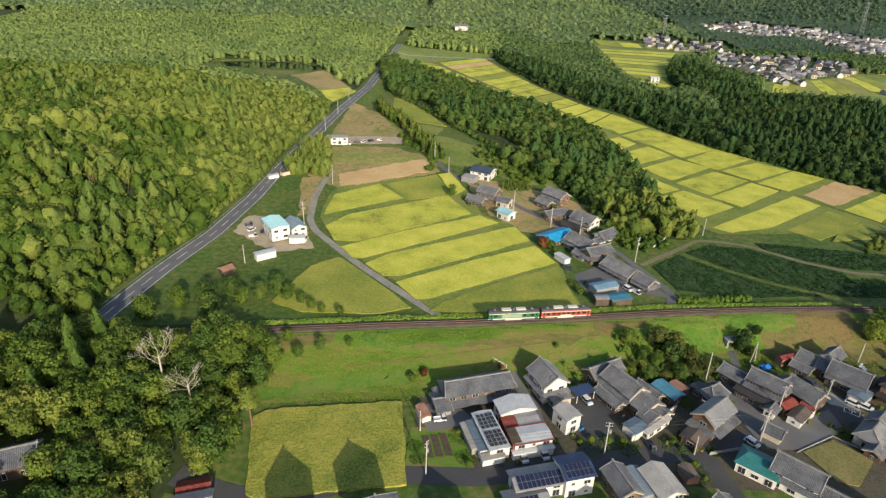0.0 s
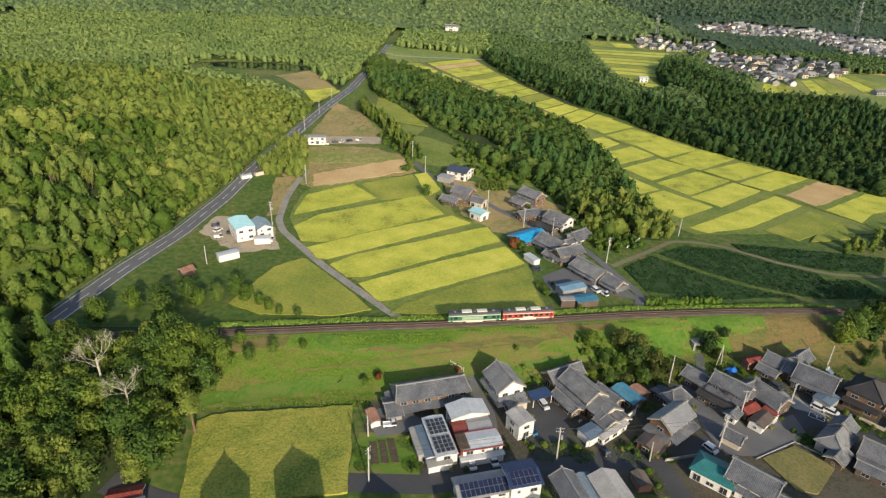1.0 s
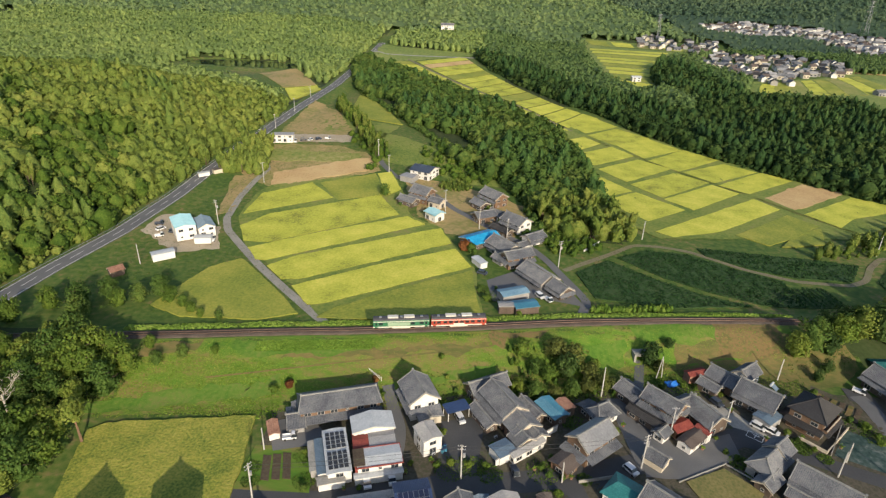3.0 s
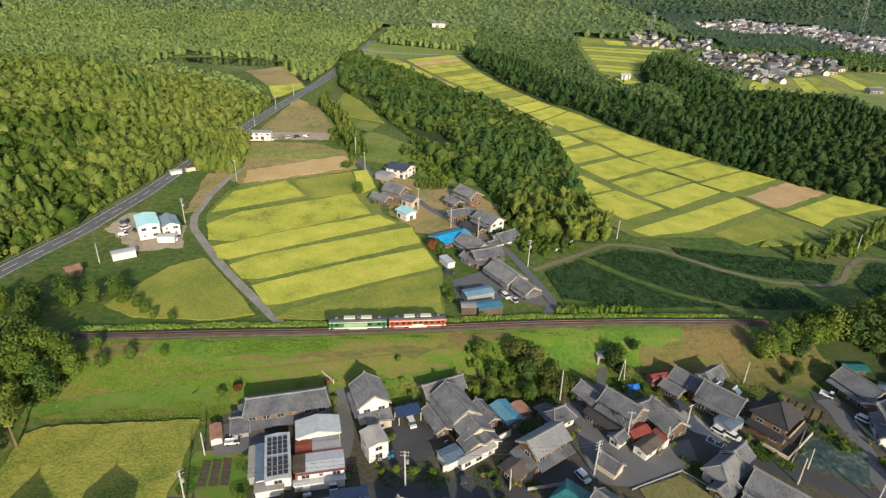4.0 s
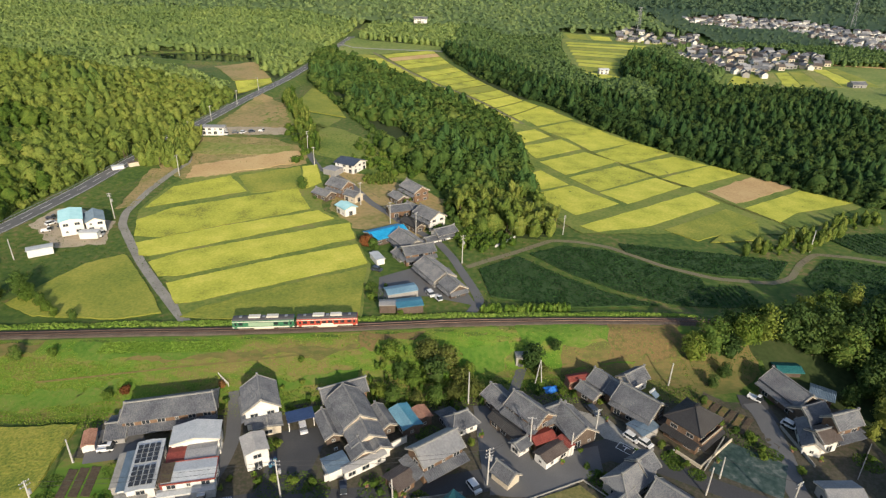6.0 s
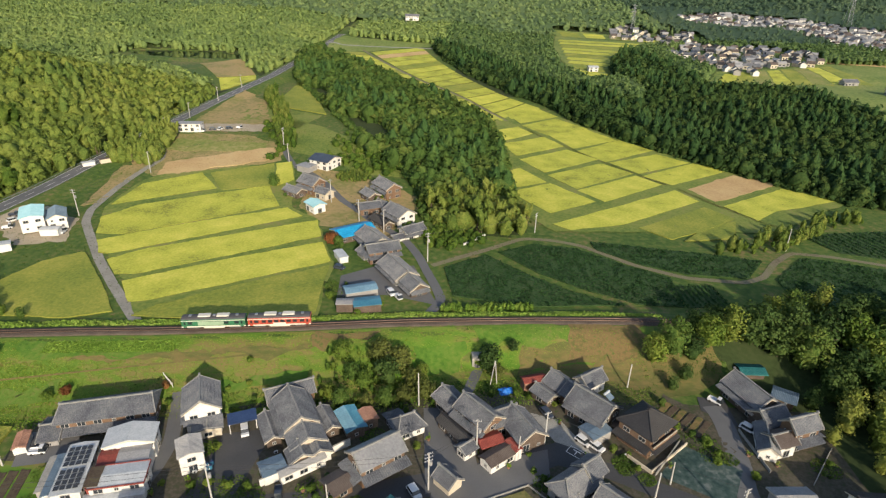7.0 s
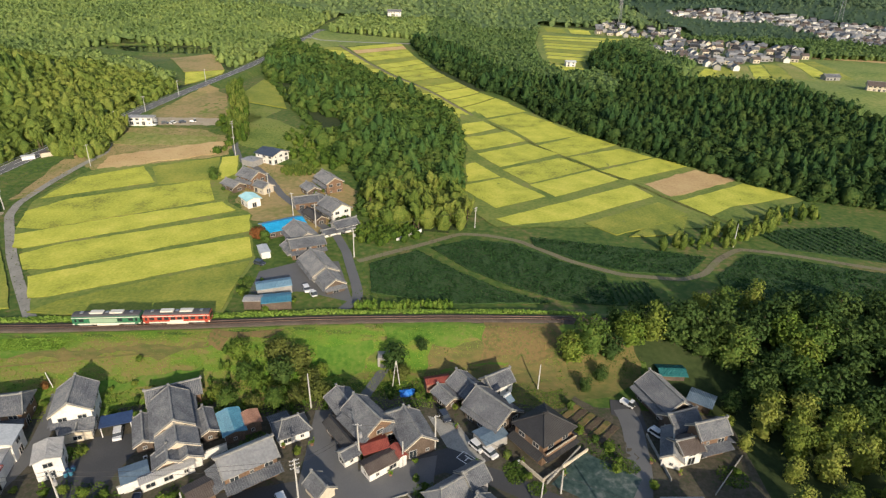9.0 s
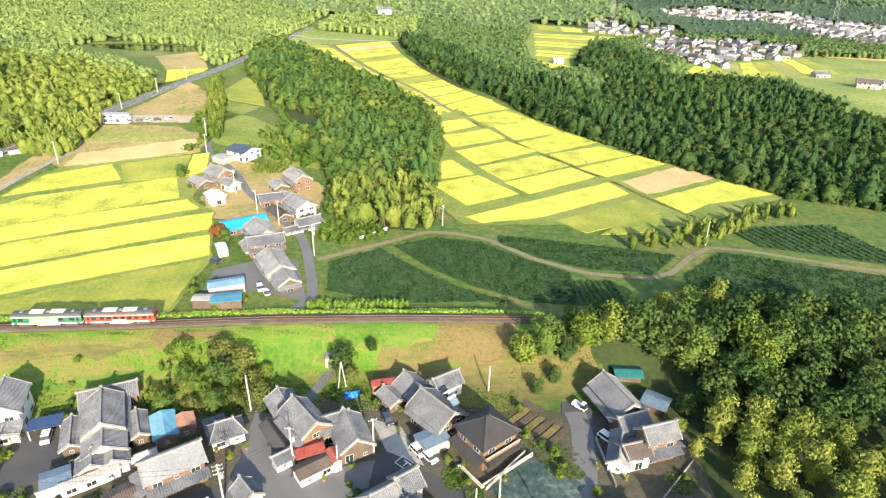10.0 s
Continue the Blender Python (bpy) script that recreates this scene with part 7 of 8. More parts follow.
# wood at the right of the village and along the line
for x, y, s, kind in ((134, 160.5, 1.05, "broad"), (139, 163, 1.15, "broad"), (144, 162, 0.9, "broad"), (149, 166, 1.2, "broad"), (155, 168, 1.25, "broad"), (161, 168, 1.35, "broad"), (167, 165, 1.3, "broad"), (173, 162, 1.3, "broad"), (178, 168, 1.35, "broad"), (184, 172, 1.35, "broad"), (184, 181.5, 1.3, "broad"), (190, 176, 1.4, "broad"), (196, 171, 1.4, "broad"), (176, 152, 1.25, "broad"), (182, 157, 1.3, "broad"), (189, 162, 1.35, "broad"), (170, 156, 1.1, "broad"), (165, 160, 1.1, "broad"), (186, 148, 1.35, "broad"), (193, 153, 1.4, "broad"), (200, 160, 1.4, "broad"), (206, 168, 1.4, "broad"), (204, 178, 1.4, "broad"), (141, 156, 0.5, "broad"), (137, 152.5, 0.45, "broad"), (152, 172, 1.0, "broad"), (146, 170, 0.9, "broad"), (214, 172, 1.4, "broad"), (212, 158, 1.4, "broad"), (204, 148, 1.4, "broad"), (220, 164, 1.4, "broad"), (224, 176, 1.4, "broad"), (198, 182, 1.2, "broad"), (218, 184, 1.3, "broad"), (232, 172, 1.4, "broad"), (228, 156, 1.4, "broad"), (216, 146, 1.4, "broad"), (171, 170, 1.2, "broad"), (165, 173, 1.1, "broad"), (187, 168, 1.3, "broad"), (193, 166, 1.3, "broad"), (199, 166, 1.3, "broad"), (178, 160, 1.1, "broad"), (186, 155, 1.2, "broad"), (197, 147, 1.3, "broad"), (208, 154, 1.3, "broad"), (210, 164, 1.3, "broad"), (214, 178, 1.3, "broad"), (170, 179, 0.9, "broad"), (177, 182, 1.0, "broad"), (158, 175, 0.8, "broad"),
                      (173, 141, 1.0, "bamboo"), (176, 145, 1.05, "bamboo"), (179, 140, 1.05, "bamboo"), (182, 144, 1.1, "bamboo"), (177, 135, 1.0, "bamboo"), (184, 137, 1.1, "bamboo"), (189, 141, 1.1, "bamboo"), (181, 130, 1.0, "bamboo"), (188, 132, 1.1, "bamboo"), (195, 138, 1.1, "bamboo"), (196, 130, 1.1, "bamboo"), (203, 136, 1.1, "bamboo"), (174, 129, 0.7, "bamboo"), (190, 124, 1.1, "bamboo"), (200, 124, 1.1, "bamboo"), (208, 128, 1.1, "bamboo"), (210, 140, 1.2, "bamboo"), (172, 121, 0.8, "bamboo"), (180, 121, 0.9, "bamboo"), (186, 117, 1.0, "bamboo"), (196, 116, 1.0, "bamboo"), (166, 143, 0.5, "broad"), (169, 149, 0.7, "broad"), (168, 137, 0.5, "broad"), (206, 118, 1.1, "bamboo")):
    if 155 < x < 176 and 138 < y < 162 and kind == "broad" and s > 0.8:
        continue
    # Mostly dark evergreens here; their colour also stands in for shade on this wood.
    plant("dark" if kind == "broad" and (x > 150 or s < 0.95) and int(x * 3 + y) % 4 != 1 else "bamboo" if kind == "broad" and int(x + y * 2) % 7 == 1 else kind, x, y, s, r.uniform(0, 360))
# wood at the left of the village paddy
pts = []
rr = random.Random(5)
for i in range(4000):
    x, y = rr.uniform(-150, -22), rr.uniform(62, 143)
    edge = np.interp(y, (62, 84, 90, 100, 115, 124, 132, 140, 150), (-64, -60, -56, -52, -54, -52, -50, -52, -58))
    if x > edge or y > float(track_y(x)) - 7 or (x > -61 and y < 93) or abs(x + 88) < 7 and abs(y - 84) < 7:
        continue
    if all((x - a) ** 2 + (y - b) ** 2 > 17 for a, b in pts):
        pts.append((x, y))
    if len(pts) > 330:
        break
for x, y in pts:
    k = rr.random()
    plant("conifer" if k < 0.1 else "bamboo" if (k < 0.36 and y < 104) else "broad", x, y, rr.uniform(0.72, 1.2) if k >= 0.1 else rr.uniform(0.75, 1.0), rr.uniform(0, 360))
lone = tree_kind("tree", "tall yellow-green tree with a bare reddish trunk", "tree", lambda n, s, R, H, seed: broad_proto(n, s, R, H, seed, 0.42), (1100, 0.38), M_BAMBOO, 14, 3.2, 0.3, 47, M_WOODRED)
lone.matrix_basis = pose(-49.2, 110.4, float(ground_z(-49.2, 110.4)), 0, 0, 30)
for x, y, s in ((-55, 166, 0.75), (-59, 169, 0.8), (-50, 164, 0.5), (-46, 161, 0.45), (-42, 158.6, 0.4), (-64, 165, 0.7), (-69, 162, 0.8), (-36, 157.8, 0.35), (-74, 166, 0.8), (-80, 160, 0.9), (-88, 158, 0.9), (-30, 141, 0.35), (-38, 139, 0.45), (-44, 136, 0.45), (-48, 141, 0.5), (-95, 150, 1.0), (-76, 153, 0.9)):
    plant("broad", x, y, s, rr.uniform(0, 360))


def dead_tree(x, y, z, H, seed):
    t = empty("dead_tree", x, y, z, 0, "bleached leafless dead tree among green crowns", "tree", "dead trees")
    r = random.Random(seed)
    bm = bmesh.new()
    cyl(bm, 0.3, 0.2, (0, 0, -0.3), (0, 0, H * 0.5), 7)
    part("trunk", bm, M_DEAD, t)

    def grow(bm, p, d, ln, rad, depth):
        e = p + d * ln
        cyl(bm, rad, rad * 0.6, p, e, 5)
        if depth:
            for _ in range(3):
                q = (d + Vector((r.uniform(-0.75, 0.75), r.uniform(-0.75, 0.75), r.uniform(-0.25, 0.5)))).normalized()
                grow(bm, e, q, ln * r.uniform(0.55, 0.85), rad * 0.6, depth - 1)
    for i in range(6):
        a = i * 1.05
        bm = bmesh.new()
        grow(bm, Vector((0, 0, H * r.uniform(0.35, 0.5))), Vector((math.cos(a), math.sin(a), r.uniform(0.5, 1.3))).normalized(), H * 0.13, 0.075, 4)
        part("branch", bm, M_DEAD, t)


dead_tree(-71.0, 113.0, 4.0, 21, 2)
dead_tree(-62.3, 108.0, 2.0, 16.5, 3)

# ---- woods ----
def lobed_proto(n, size, R, H, seed, k=12, seg=7, rings=3):
    """A broadleaf crown of many small lobes round a leafy core."""
    v, d = broad_proto(n, size, R, H, seed, 0.04, k)
    v2, d2 = crown_proto(2, size, R * 0.8, H * 0.84, seed, DOME, seg, rings, 0.0, 0.2)
    return np.concatenate([v, v2]), np.concatenate([d, d2])


PROTO = {
    "broad": [lobed_proto(96, 0.62, R, H, 60 + i, 13) for i, (R, H) in enumerate(((3.5, 7.4), (4.0, 7.8), (3.0, 7.0), (3.3, 8.3), (4.4, 7.8), (2.8, 7.4)))],
    "conifer": [crown_proto(64, 0.6, R, H, 70 + i, CONE, 7, 4, 0.03, 0.2) for i, (R, H) in enumerate(((2.6, 8.6), (2.3, 9.4), (2.9, 8.6), (2.4, 9.9)))],
    "bamboo": [plume_proto(110, 0.55, 2.7, 10.0, 80 + i) for i in range(3)],
    "bush": [lobed_proto(44, 0.42, 2.0, 2.9, 65 + i, 8, 6, 3) for i in range(3)],
    "mid": [lobed_proto(48, 0.8, R, H, 85 + i, 10, 6, 3) for i, (R, H) in enumerate(((3.6, 7.4), (4.1, 7.9), (3.1, 7.0), (3.4, 8.2), (2.9, 7.4)))],
    "midcon": [crown_proto(32, 0.8, R, H, 90 + i, CONE, 6, 3, 0.03, 0.2) for i, (R, H) in enumerate(((2.7, 8.8), (2.4, 9.6), (3.0, 8.6), (2.5, 10.2)))],
    "far": [lobed_proto(20, 1.15, R, H, 95 + i, 7, 5, 2) for i, (R, H) in enumerate(((4.2, 7.6), (4.9, 8.0), (3.8, 7.2), (4.3, 8.4)))],
    "deep": [lobed_proto(12, 1.7, R, H, 105 + i, 5, 5, 2) for i, (R, H) in enumerate(((5.0, 9.0), (5.8, 10), (4.6, 8.6)))],
}
PROTO["leafy"] = PROTO["broad"]


def wood(name, label, spots, mats, under=None):
    """Joined crowns and stems over many spots: (x, y, kind, scale)."""
    by, tints, norms = {}, {}, {}
    rs = np.random.RandomState(17)
    stems = []
    for x, y, kind, s in spots:
        p, pn = PROTO[kind][rs.randint(len(PROTO[kind]))]
        a = rs.uniform(0, 6.28)
        c, n = math.cos(a) * s, math.sin(a) * s
        z = float(ground_z(x, y))
        v = np.empty_like(p)
        v[:, 0] = p[:, 0] * c - p[:, 1] * n + x
        v[:, 1] = p[:, 0] * n + p[:, 1] * c + y
        v[:, 2] = p[:, 2] * (0.55 + 0.45 * s) * rs.uniform(0.92, 1.08) + z
        by.setdefault(kind, []).append(v.astype(np.float32))
        turned = np.stack([pn[:, 0] * c / s - pn[:, 1] * n / s, pn[:, 0] * n / s + pn[:, 1] * c / s, pn[:, 2]], 1)
        norms.setdefault(kind, []).append(turned.astype(np.float32))
        tints.setdefault(kind, []).append(np.full(len(v), rs.uniform(0, 1), np.float32))
        if kind in ("broad", "conifer", "bamboo", "leafy"):
            h, w = 4.6 * (0.55 + 0.45 * s), 0.16 * s
            for q in ((0, 0),) if kind != "bamboo" else ((0, 0), (0.9, 0.5), (-0.8, 0.6), (0.2, -1.0)):
                b = np.array([[x + q[0] + dx * w, y + q[1] + dy * w, z - 0.5] for dx, dy in ((1, 0), (-0.5, 0.87), (-0.5, -0.87))])
                stems.append(np.concatenate([b, b + (0, 0, h)]))
    root = empty(name, 0, 0, 0, 0, label, "woodland")
    tagged(root, kind="stuff")
    if under:
        cell, lift = under
        full = {}
        for x, y, kind, q in spots:
            if kind != "bush":
                full.setdefault((int(x // cell), int(y // cell)), kind)
        grown = set(full)
        for i, j in full:
            grown |= {(i + 1, j), (i - 1, j), (i, j + 1), (i, j - 1)}
        core = [c for c in grown if all((c[0] + i, c[1] + j) in grown for i in (-1, 0, 1) for j in (-1, 0, 1))]
        step = cell / 2
        cells = [(2 * i + a, 2 * j + b) for i, j in core for a in (0, 1) for b in (0, 1)]
        nodes = sorted({(i + a, j + b) for i, j in cells for a in (0, 1) for b in (0, 1)})
        at = {c: k for k, c in enumerate(nodes)}
        p = np.array(nodes, float) * step + rs.uniform(-0.3, 0.3, (len(nodes), 2)) * step
        z = ground_z(p[:, 0], p[:, 1]) + lift + rs.uniform(-0.9, 0.9, len(nodes))
        f = np.array([(at[i, j], at[i + 1, j], at[i + 1, j + 1], at[i, j + 1]) for i, j in sorted(cells)])
        ob = new("understory", raw_mesh("understory", np.column_stack([p, z]), f, mats[next(iter(full.values()))]))
        ob.data.attributes.new("tint", "FLOAT", "POINT").data.foreach_set("value", rs.uniform(0, 1, len(nodes)).astype(np.float32))
        ob.parent = root
    for kind, vs in by.items():
        v = np.concatenate(vs)
        ob = new("canopy", raw_mesh("canopy", v, quads(v), mats[kind], normals=np.concatenate(norms[kind])))
        ob.data.attributes.new("tint", "FLOAT", "POINT").data.foreach_set("value", np.concatenate(tints[kind]))
        ob.parent = root
    if stems:
        v = np.concatenate(stems)
        base = np.arange(len(stems))[:, None] * 6
        f = np.concatenate([base + np.array([[i, (i + 1) % 3, (i + 1) % 3 + 3, i + 3]]) for i in range(3)])
        ob = new("stems", raw_mesh("stems", v, f, M_BARK))
        ob.parent = root


def inside(poly, x, y):
    ok = False
    for i in range(len(poly)):
        (x0, y0), (x1, y1) = poly[i - 1], poly[i]
        if (y0 > y) != (y1 > y) and x < (x1 - x0) * (y - y0) / (y1 - y0) + x0:
            ok = not ok
    return ok


def scatter(x0, x1, y0, y1, gap, ok, seed):
    rs = random.Random(seed)
    y, row, out = y0, 0, []
    while y < y1:
        x = x0 + (row % 2) * gap / 2
        while x < x1:
            px, py = x + rs.uniform(-0.38, 0.38) * gap, y + rs.uniform(-0.38, 0.38) * gap
            if ok(px, py):
                out.append((px, py))
            x += gap
        y += gap * 0.87
        row += 1
    return out


def road_x(y):
    return float(np.interp(y, ROAD_Y, ROAD_X))


MATS = {"leafy": M_WOOD_BAM, "bush": M_WOOD_B, "broad": M_WOOD_B, "conifer": M_WOOD_CON, "bamboo": M_WOOD_BAM, "far": M_FAR_LIT, "deep": M_DEEP_HAZE, "mid": M_WOOD_B, "midcon": M_WOOD_CON}
MATS_D = {"leafy": M_WOOD_BAM, "bush": M_WOOD_D, "broad": M_WOOD_D, "conifer": M_WOOD_CON, "bamboo": M_WOOD_BAM, "far": M_FAR_LIT, "deep": M_DEEP_HAZE, "mid": M_WOOD_D, "midcon": M_WOOD_CON}
MATS_H = {"leafy": M_WOOD_BAM, "bush": M_HILL, "broad": M_HILL, "conifer": M_HILLCON, "bamboo": M_WOOD_BAM, "far": M_FAR_LIT, "deep": M_DEEP_HAZE, "mid": M_HILL, "midcon": M_HILLCON}
MATS_R = {**MATS_D, "broad": M_WOOD_RD, "mid": M_WOOD_RD, "conifer": M_WOOD_RC, "midcon": M_WOOD_RC, "bush": M_WOOD_RD}
rs = random.Random(21)


def mix(spots, shares, lo=0.8, hi=1.25):
    out = []
    for x, y in spots:
        clump = 0.5 + 0.5 * math.sin(x * 0.045 + 1.3) * math.sin(y * 0.05 + x * 0.02)
        k, acc = (rs.random() * 0.6 + clump * 0.4), 0
        for kind, share in shares:
            acc += share
            if k <= acc:
                break
        out.append((x, y, kind, rs.uniform(lo, hi)))
    return out


def thin(spots, far):
    """Coarser crowns where the wood stays far off."""
    swap = {"leafy": "mid", "bush": "bush", "broad": "mid", "conifer": "midcon", "bamboo": "mid"}
    return [(x, y, swap[k] if far(x, y) else k, s) for x, y, k, s in spots]


def edge_spots(line, gap, wide, seed, lo=0.5, hi=1.3, kind="bush"):
    """Bushes strewn along a line."""
    r = random.Random(seed)
    out = []
    for (xa, ya), (xb, yb) in zip(line[:-1], line[1:]):
        for i in range(max(1, int(math.hypot(xb - xa, yb - ya) / gap))):
            u = r.random()
            out.append((xa + (xb - xa) * u + r.uniform(-wide, wide), ya + (yb - ya) * u + r.uniform(-wide, wide), kind, r.uniform(lo, hi)))
    return out


POND_FIELD = [(-98, 430), (-80, 472), (-126, 546), (-128, 562), (-145, 576), (-178, 582), (-215, 586), (-238, 578), (-238, 505), (-190, 478), (-140, 458)]
hill_ok = lambda x, y: x < road_x(y) - 8 - 2.5 * math.sin(y * 0.11) and x > -0.86 * y - 60 and not inside(POND_FIELD, x, y) and not (y < 144 + 0.08 * x)
spots = scatter(-400, -70, 146, 420, 5.3, hill_ok, 1)
hill = thin(mix(spots, (("broad", 0.76), ("conifer", 0.2), ("bamboo", 1.0)), 0.8, 1.6), lambda x, y: y > 290)
foot = lambda x, y: y + 0.45 * (x + 115) + 16 * math.sin(x * 0.11 + 1) + 10 * math.sin(y * 0.17) < 262 and rs.random() < 0.7
foot_spots = [q for q in hill if foot(q[0], q[1])]
foot_at = {q[:2] for q in foot_spots}
wood("hill_wood", "dense mixed green woodland covering the hillside", [q for q in hill if q[:2] not in foot_at] + edge_spots([(road_x(y) - 8.5, y) for y in range(160, 420, 10)], 1.6, 1.6, 40, 0.5, 1.4), MATS_H, (5.4, 4.6))
wood("hill_foot_wood", "darker evergreen trees at the foot of the hillside", [(x, y, k, q * 0.95) for x, y, k, q in foot_spots], {**MATS, "conifer": M_HILLCON, "midcon": M_HILLCON})
wood("bamboo_grove", "yellow-green bamboo grove beside the road", [(x, y, "broad" if rs.random() < 0.7 else "bamboo", rs.uniform(0.85, 1.15)) for x, y in scatter(-102, -66, 286, 328, 3.4, lambda x, y: x < -66 - (y - 286) * 0.2 and x > -100 + (y - 286) * 0.15 and abs(x - road_x(y)) > 4.5, 2)], {"broad": M_HILL, "bamboo": M_HILL})
belt = [(82, 228), (66, 240), (63, 256), (60, 272), (54, 286), (40, 300), (26, 318), (18, 345), (2, 372), (-4, 384), (-32, 436), (-52, 470), (-64, 500), (-72, 540), (-78, 585), (-66, 588), (-32, 558), (4, 506), (38, 456), (58, 426), (82, 392), (94, 368), (97, 335), (98, 300), (100, 270), (106, 250), (103, 236), (96, 231)]
holes = [[(-52, 392), (-4, 374), (-24, 446), (-50, 460)], [(20, 318), (44, 330), (30, 352), (10, 350)], [(-10, 384), (6, 356), (22, 342), (36, 340), (34, 352), (12, 374)]]
belt_spots = scatter(-80, 120, 224, 600, 5.2, lambda x, y: inside(belt, x, y) and not any(inside(h, x, y) for h in holes), 3)
wood("valley_wood", "dark mixed woodland belt between the paddies", thin([(x, y, (rs.choice(("bamboo", "bamboo", "leafy", "leafy", "leafy")) if y < 262 + 0.4 * (x - 70) else k), s * (0.8 if y < 270 else 1.0)) for x, y, k, s in mix(belt_spots, (("broad", 0.74), ("conifer", 1.0)), 1.0, 1.85)], lambda x, y: y > 350) + edge_spots(belt[1:12] + belt[19:-2], 1.5, 1.8, 41, 0.6, 1.5), MATS_D, (5.2, 4.6))
meadow_edge = [(12, 305), (34, 286), (52, 284), (56, 292), (40, 306), (28, 322), (16, 342), (8, 340)]
wood("meadow_bushes", "scattered green bushes on the rough meadow", [(x, y, "bush", rs.uniform(0.5, 1.7)) for x, y in scatter(0, 70, 280, 350, 5.2, lambda x, y: inside(meadow_edge, x, y), 14)] + edge_spots([(44, 262), (50, 246), (60, 232), (72, 222), (88, 222)], 2.0, 2.2, 42, 0.5, 1.3) + edge_spots([(-16, 300), (-14, 318), (-26, 334), (-34, 352)], 2.2, 2.5, 43, 0.6, 1.6), MATS)
strip = scatter(-60, 10, 318, 470, 3.6, lambda x, y: abs(x - np.interp(y, (318, 340, 380, 420, 470), (-12, -22, -36, -58, -74))) < 5, 4)
slope = [(64, 226), (70, 216), (80, 215), (90, 226), (84, 231), (74, 236)]
wood("slope_bushes", "lush green bushes and vines below the bamboo", [(x, y, "bush", rs.uniform(0.5, 1.1)) for x, y in scatter(60, 92, 212, 238, 2.4, lambda x, y: inside(slope, x, y) and y - 220.6 > (x - 81.6) * 1.21 + 2 * (x > 79) and x > np.interp(y, (212, 222, 236), (68, 63, 58)), 15)], {"bush": M_WOOD_B})
wood("hedgerow_trees", "bushy trees along the meadow edge", [(x, y, "bamboo" if rs.random() < 0.4 else "broad", rs.uniform(0.45, 0.7)) for x, y in strip], MATS)
right_belt = [(249, 287), (320, 268), (400, 262), (420, 300), (372, 352), (345, 395), (335, 425), (329, 453), (328, 477), (320, 491), (282, 495), (254, 496), (247, 540), (242, 600), (239, 652), (221, 646), (199, 598), (191, 560), (196, 520), (204, 478), (194, 455), (180, 458), (160, 484), (137, 508), (112, 545), (88, 600), (62, 640), (32, 642), (50, 580), (71, 530), (103, 480), (131, 447), (150, 402), (179, 363), (211, 327), (229, 308)]
rb = scatter(30, 480, 240, 660, 5.6, lambda x, y: inside(right_belt, x, y), 5)
def ridge_depth(x, y):
    return y - np.interp(x, (30, 50, 72, 104, 132, 150, 182, 214, 252, 320, 430), (645, 580, 532, 484, 450, 404, 366, 330, 284, 270, 268))


ridge_spots = [(x, y, k, q * (1.0 if ridge_depth(x, y) < 45 or (x > 195 and 500 < y) else 0.68)) for x, y, k, q in mix(rb, (("broad", 0.62), ("conifer", 1.0)), 1.0, 1.8)]
wood("ridge_wood", "dark conifer and broadleaf woodland on the low ridge", thin(ridge_spots, lambda x, y: ridge_depth(x, y) > 26 or y > 400) + edge_spots([(32, 642), (50, 580), (71, 530), (103, 480), (131, 447), (150, 402), (179, 363), (211, 327), (229, 308), (249, 287), (320, 268), (400, 262)], 1.8, 1.8, 44, 0.6, 1.7), MATS_R, (5.6, 3.4))
riv = scatter(172, 245, 226, 272, 3.8, lambda x, y: abs(y - np.interp(x, (172, 190, 205, 216, 226, 240), (229, 234, 243, 252, 262, 268))) < np.interp(x, (172, 200, 240), (2.5, 6, 4)), 6)
wood("lineside_bushes", "low bright green bushes between the track and the bean field", edge_spots([(77, 175.6), (88, 177), (104, 179.4)], 0.4, 1.3, 48, 0.3, 0.6), {"bush": M_KUDZU_W})
wood("bank_thicket", "low green scrub under the trees on the bank", [(x, y, "bush", rs.uniform(0.25, 0.6)) for x, y in scatter(50, 78, 134, 153, 2.6, lambda x, y: y > 134.5 + 0.1 * (x - 50) and rs.random() < 0.6, 55)], {"bush": M_WOOD_B})
wood("stream_thicket", "yellow-green bamboo and bushes along the stream", [(x, y, "broad" if rs.random() < 0.45 else "bush", rs.uniform(0.4, 0.72)) for x, y in riv], {"broad": M_WOOD_BAM, "bush": M_WOOD_B})
CLUSTER = [(265, 640), (279, 597), (290, 568), (314, 568), (354, 608), (396, 628), (432, 690), (386, 752), (340, 720), (318, 762), (275, 700)]
HAMLET = [(234, 792), (262, 765), (290, 742), (345, 806), (354, 836), (294, 828), (262, 854), (234, 838)]
TOWN = [(341, 932), (353, 897), (404, 870), (457, 878), (488, 838), (500, 760), (520, 720), (640, 700), (800, 720), (800, 820), (640, 860), (582, 880), (484, 943), (423, 958)]
FIELDS = [[(248, 506), (322, 499), (336, 458), (345, 404), (400, 392), (560, 400), (640, 560), (560, 650), (473, 646), (406, 650), (354, 612), (286, 580)], [(150, 560), (168, 506), (190, 520), (200, 600), (236, 690), (285, 728), (262, 766), (228, 780), (165, 795), (150, 680)], [(-78, 595), (40, 598), (60, 650), (-40, 680), (-78, 690)], [(165, 790), (228, 778), (262, 764), (285, 728), (320, 752), (350, 806), (300, 790), (262, 802), (234, 818), (150, 840)]]
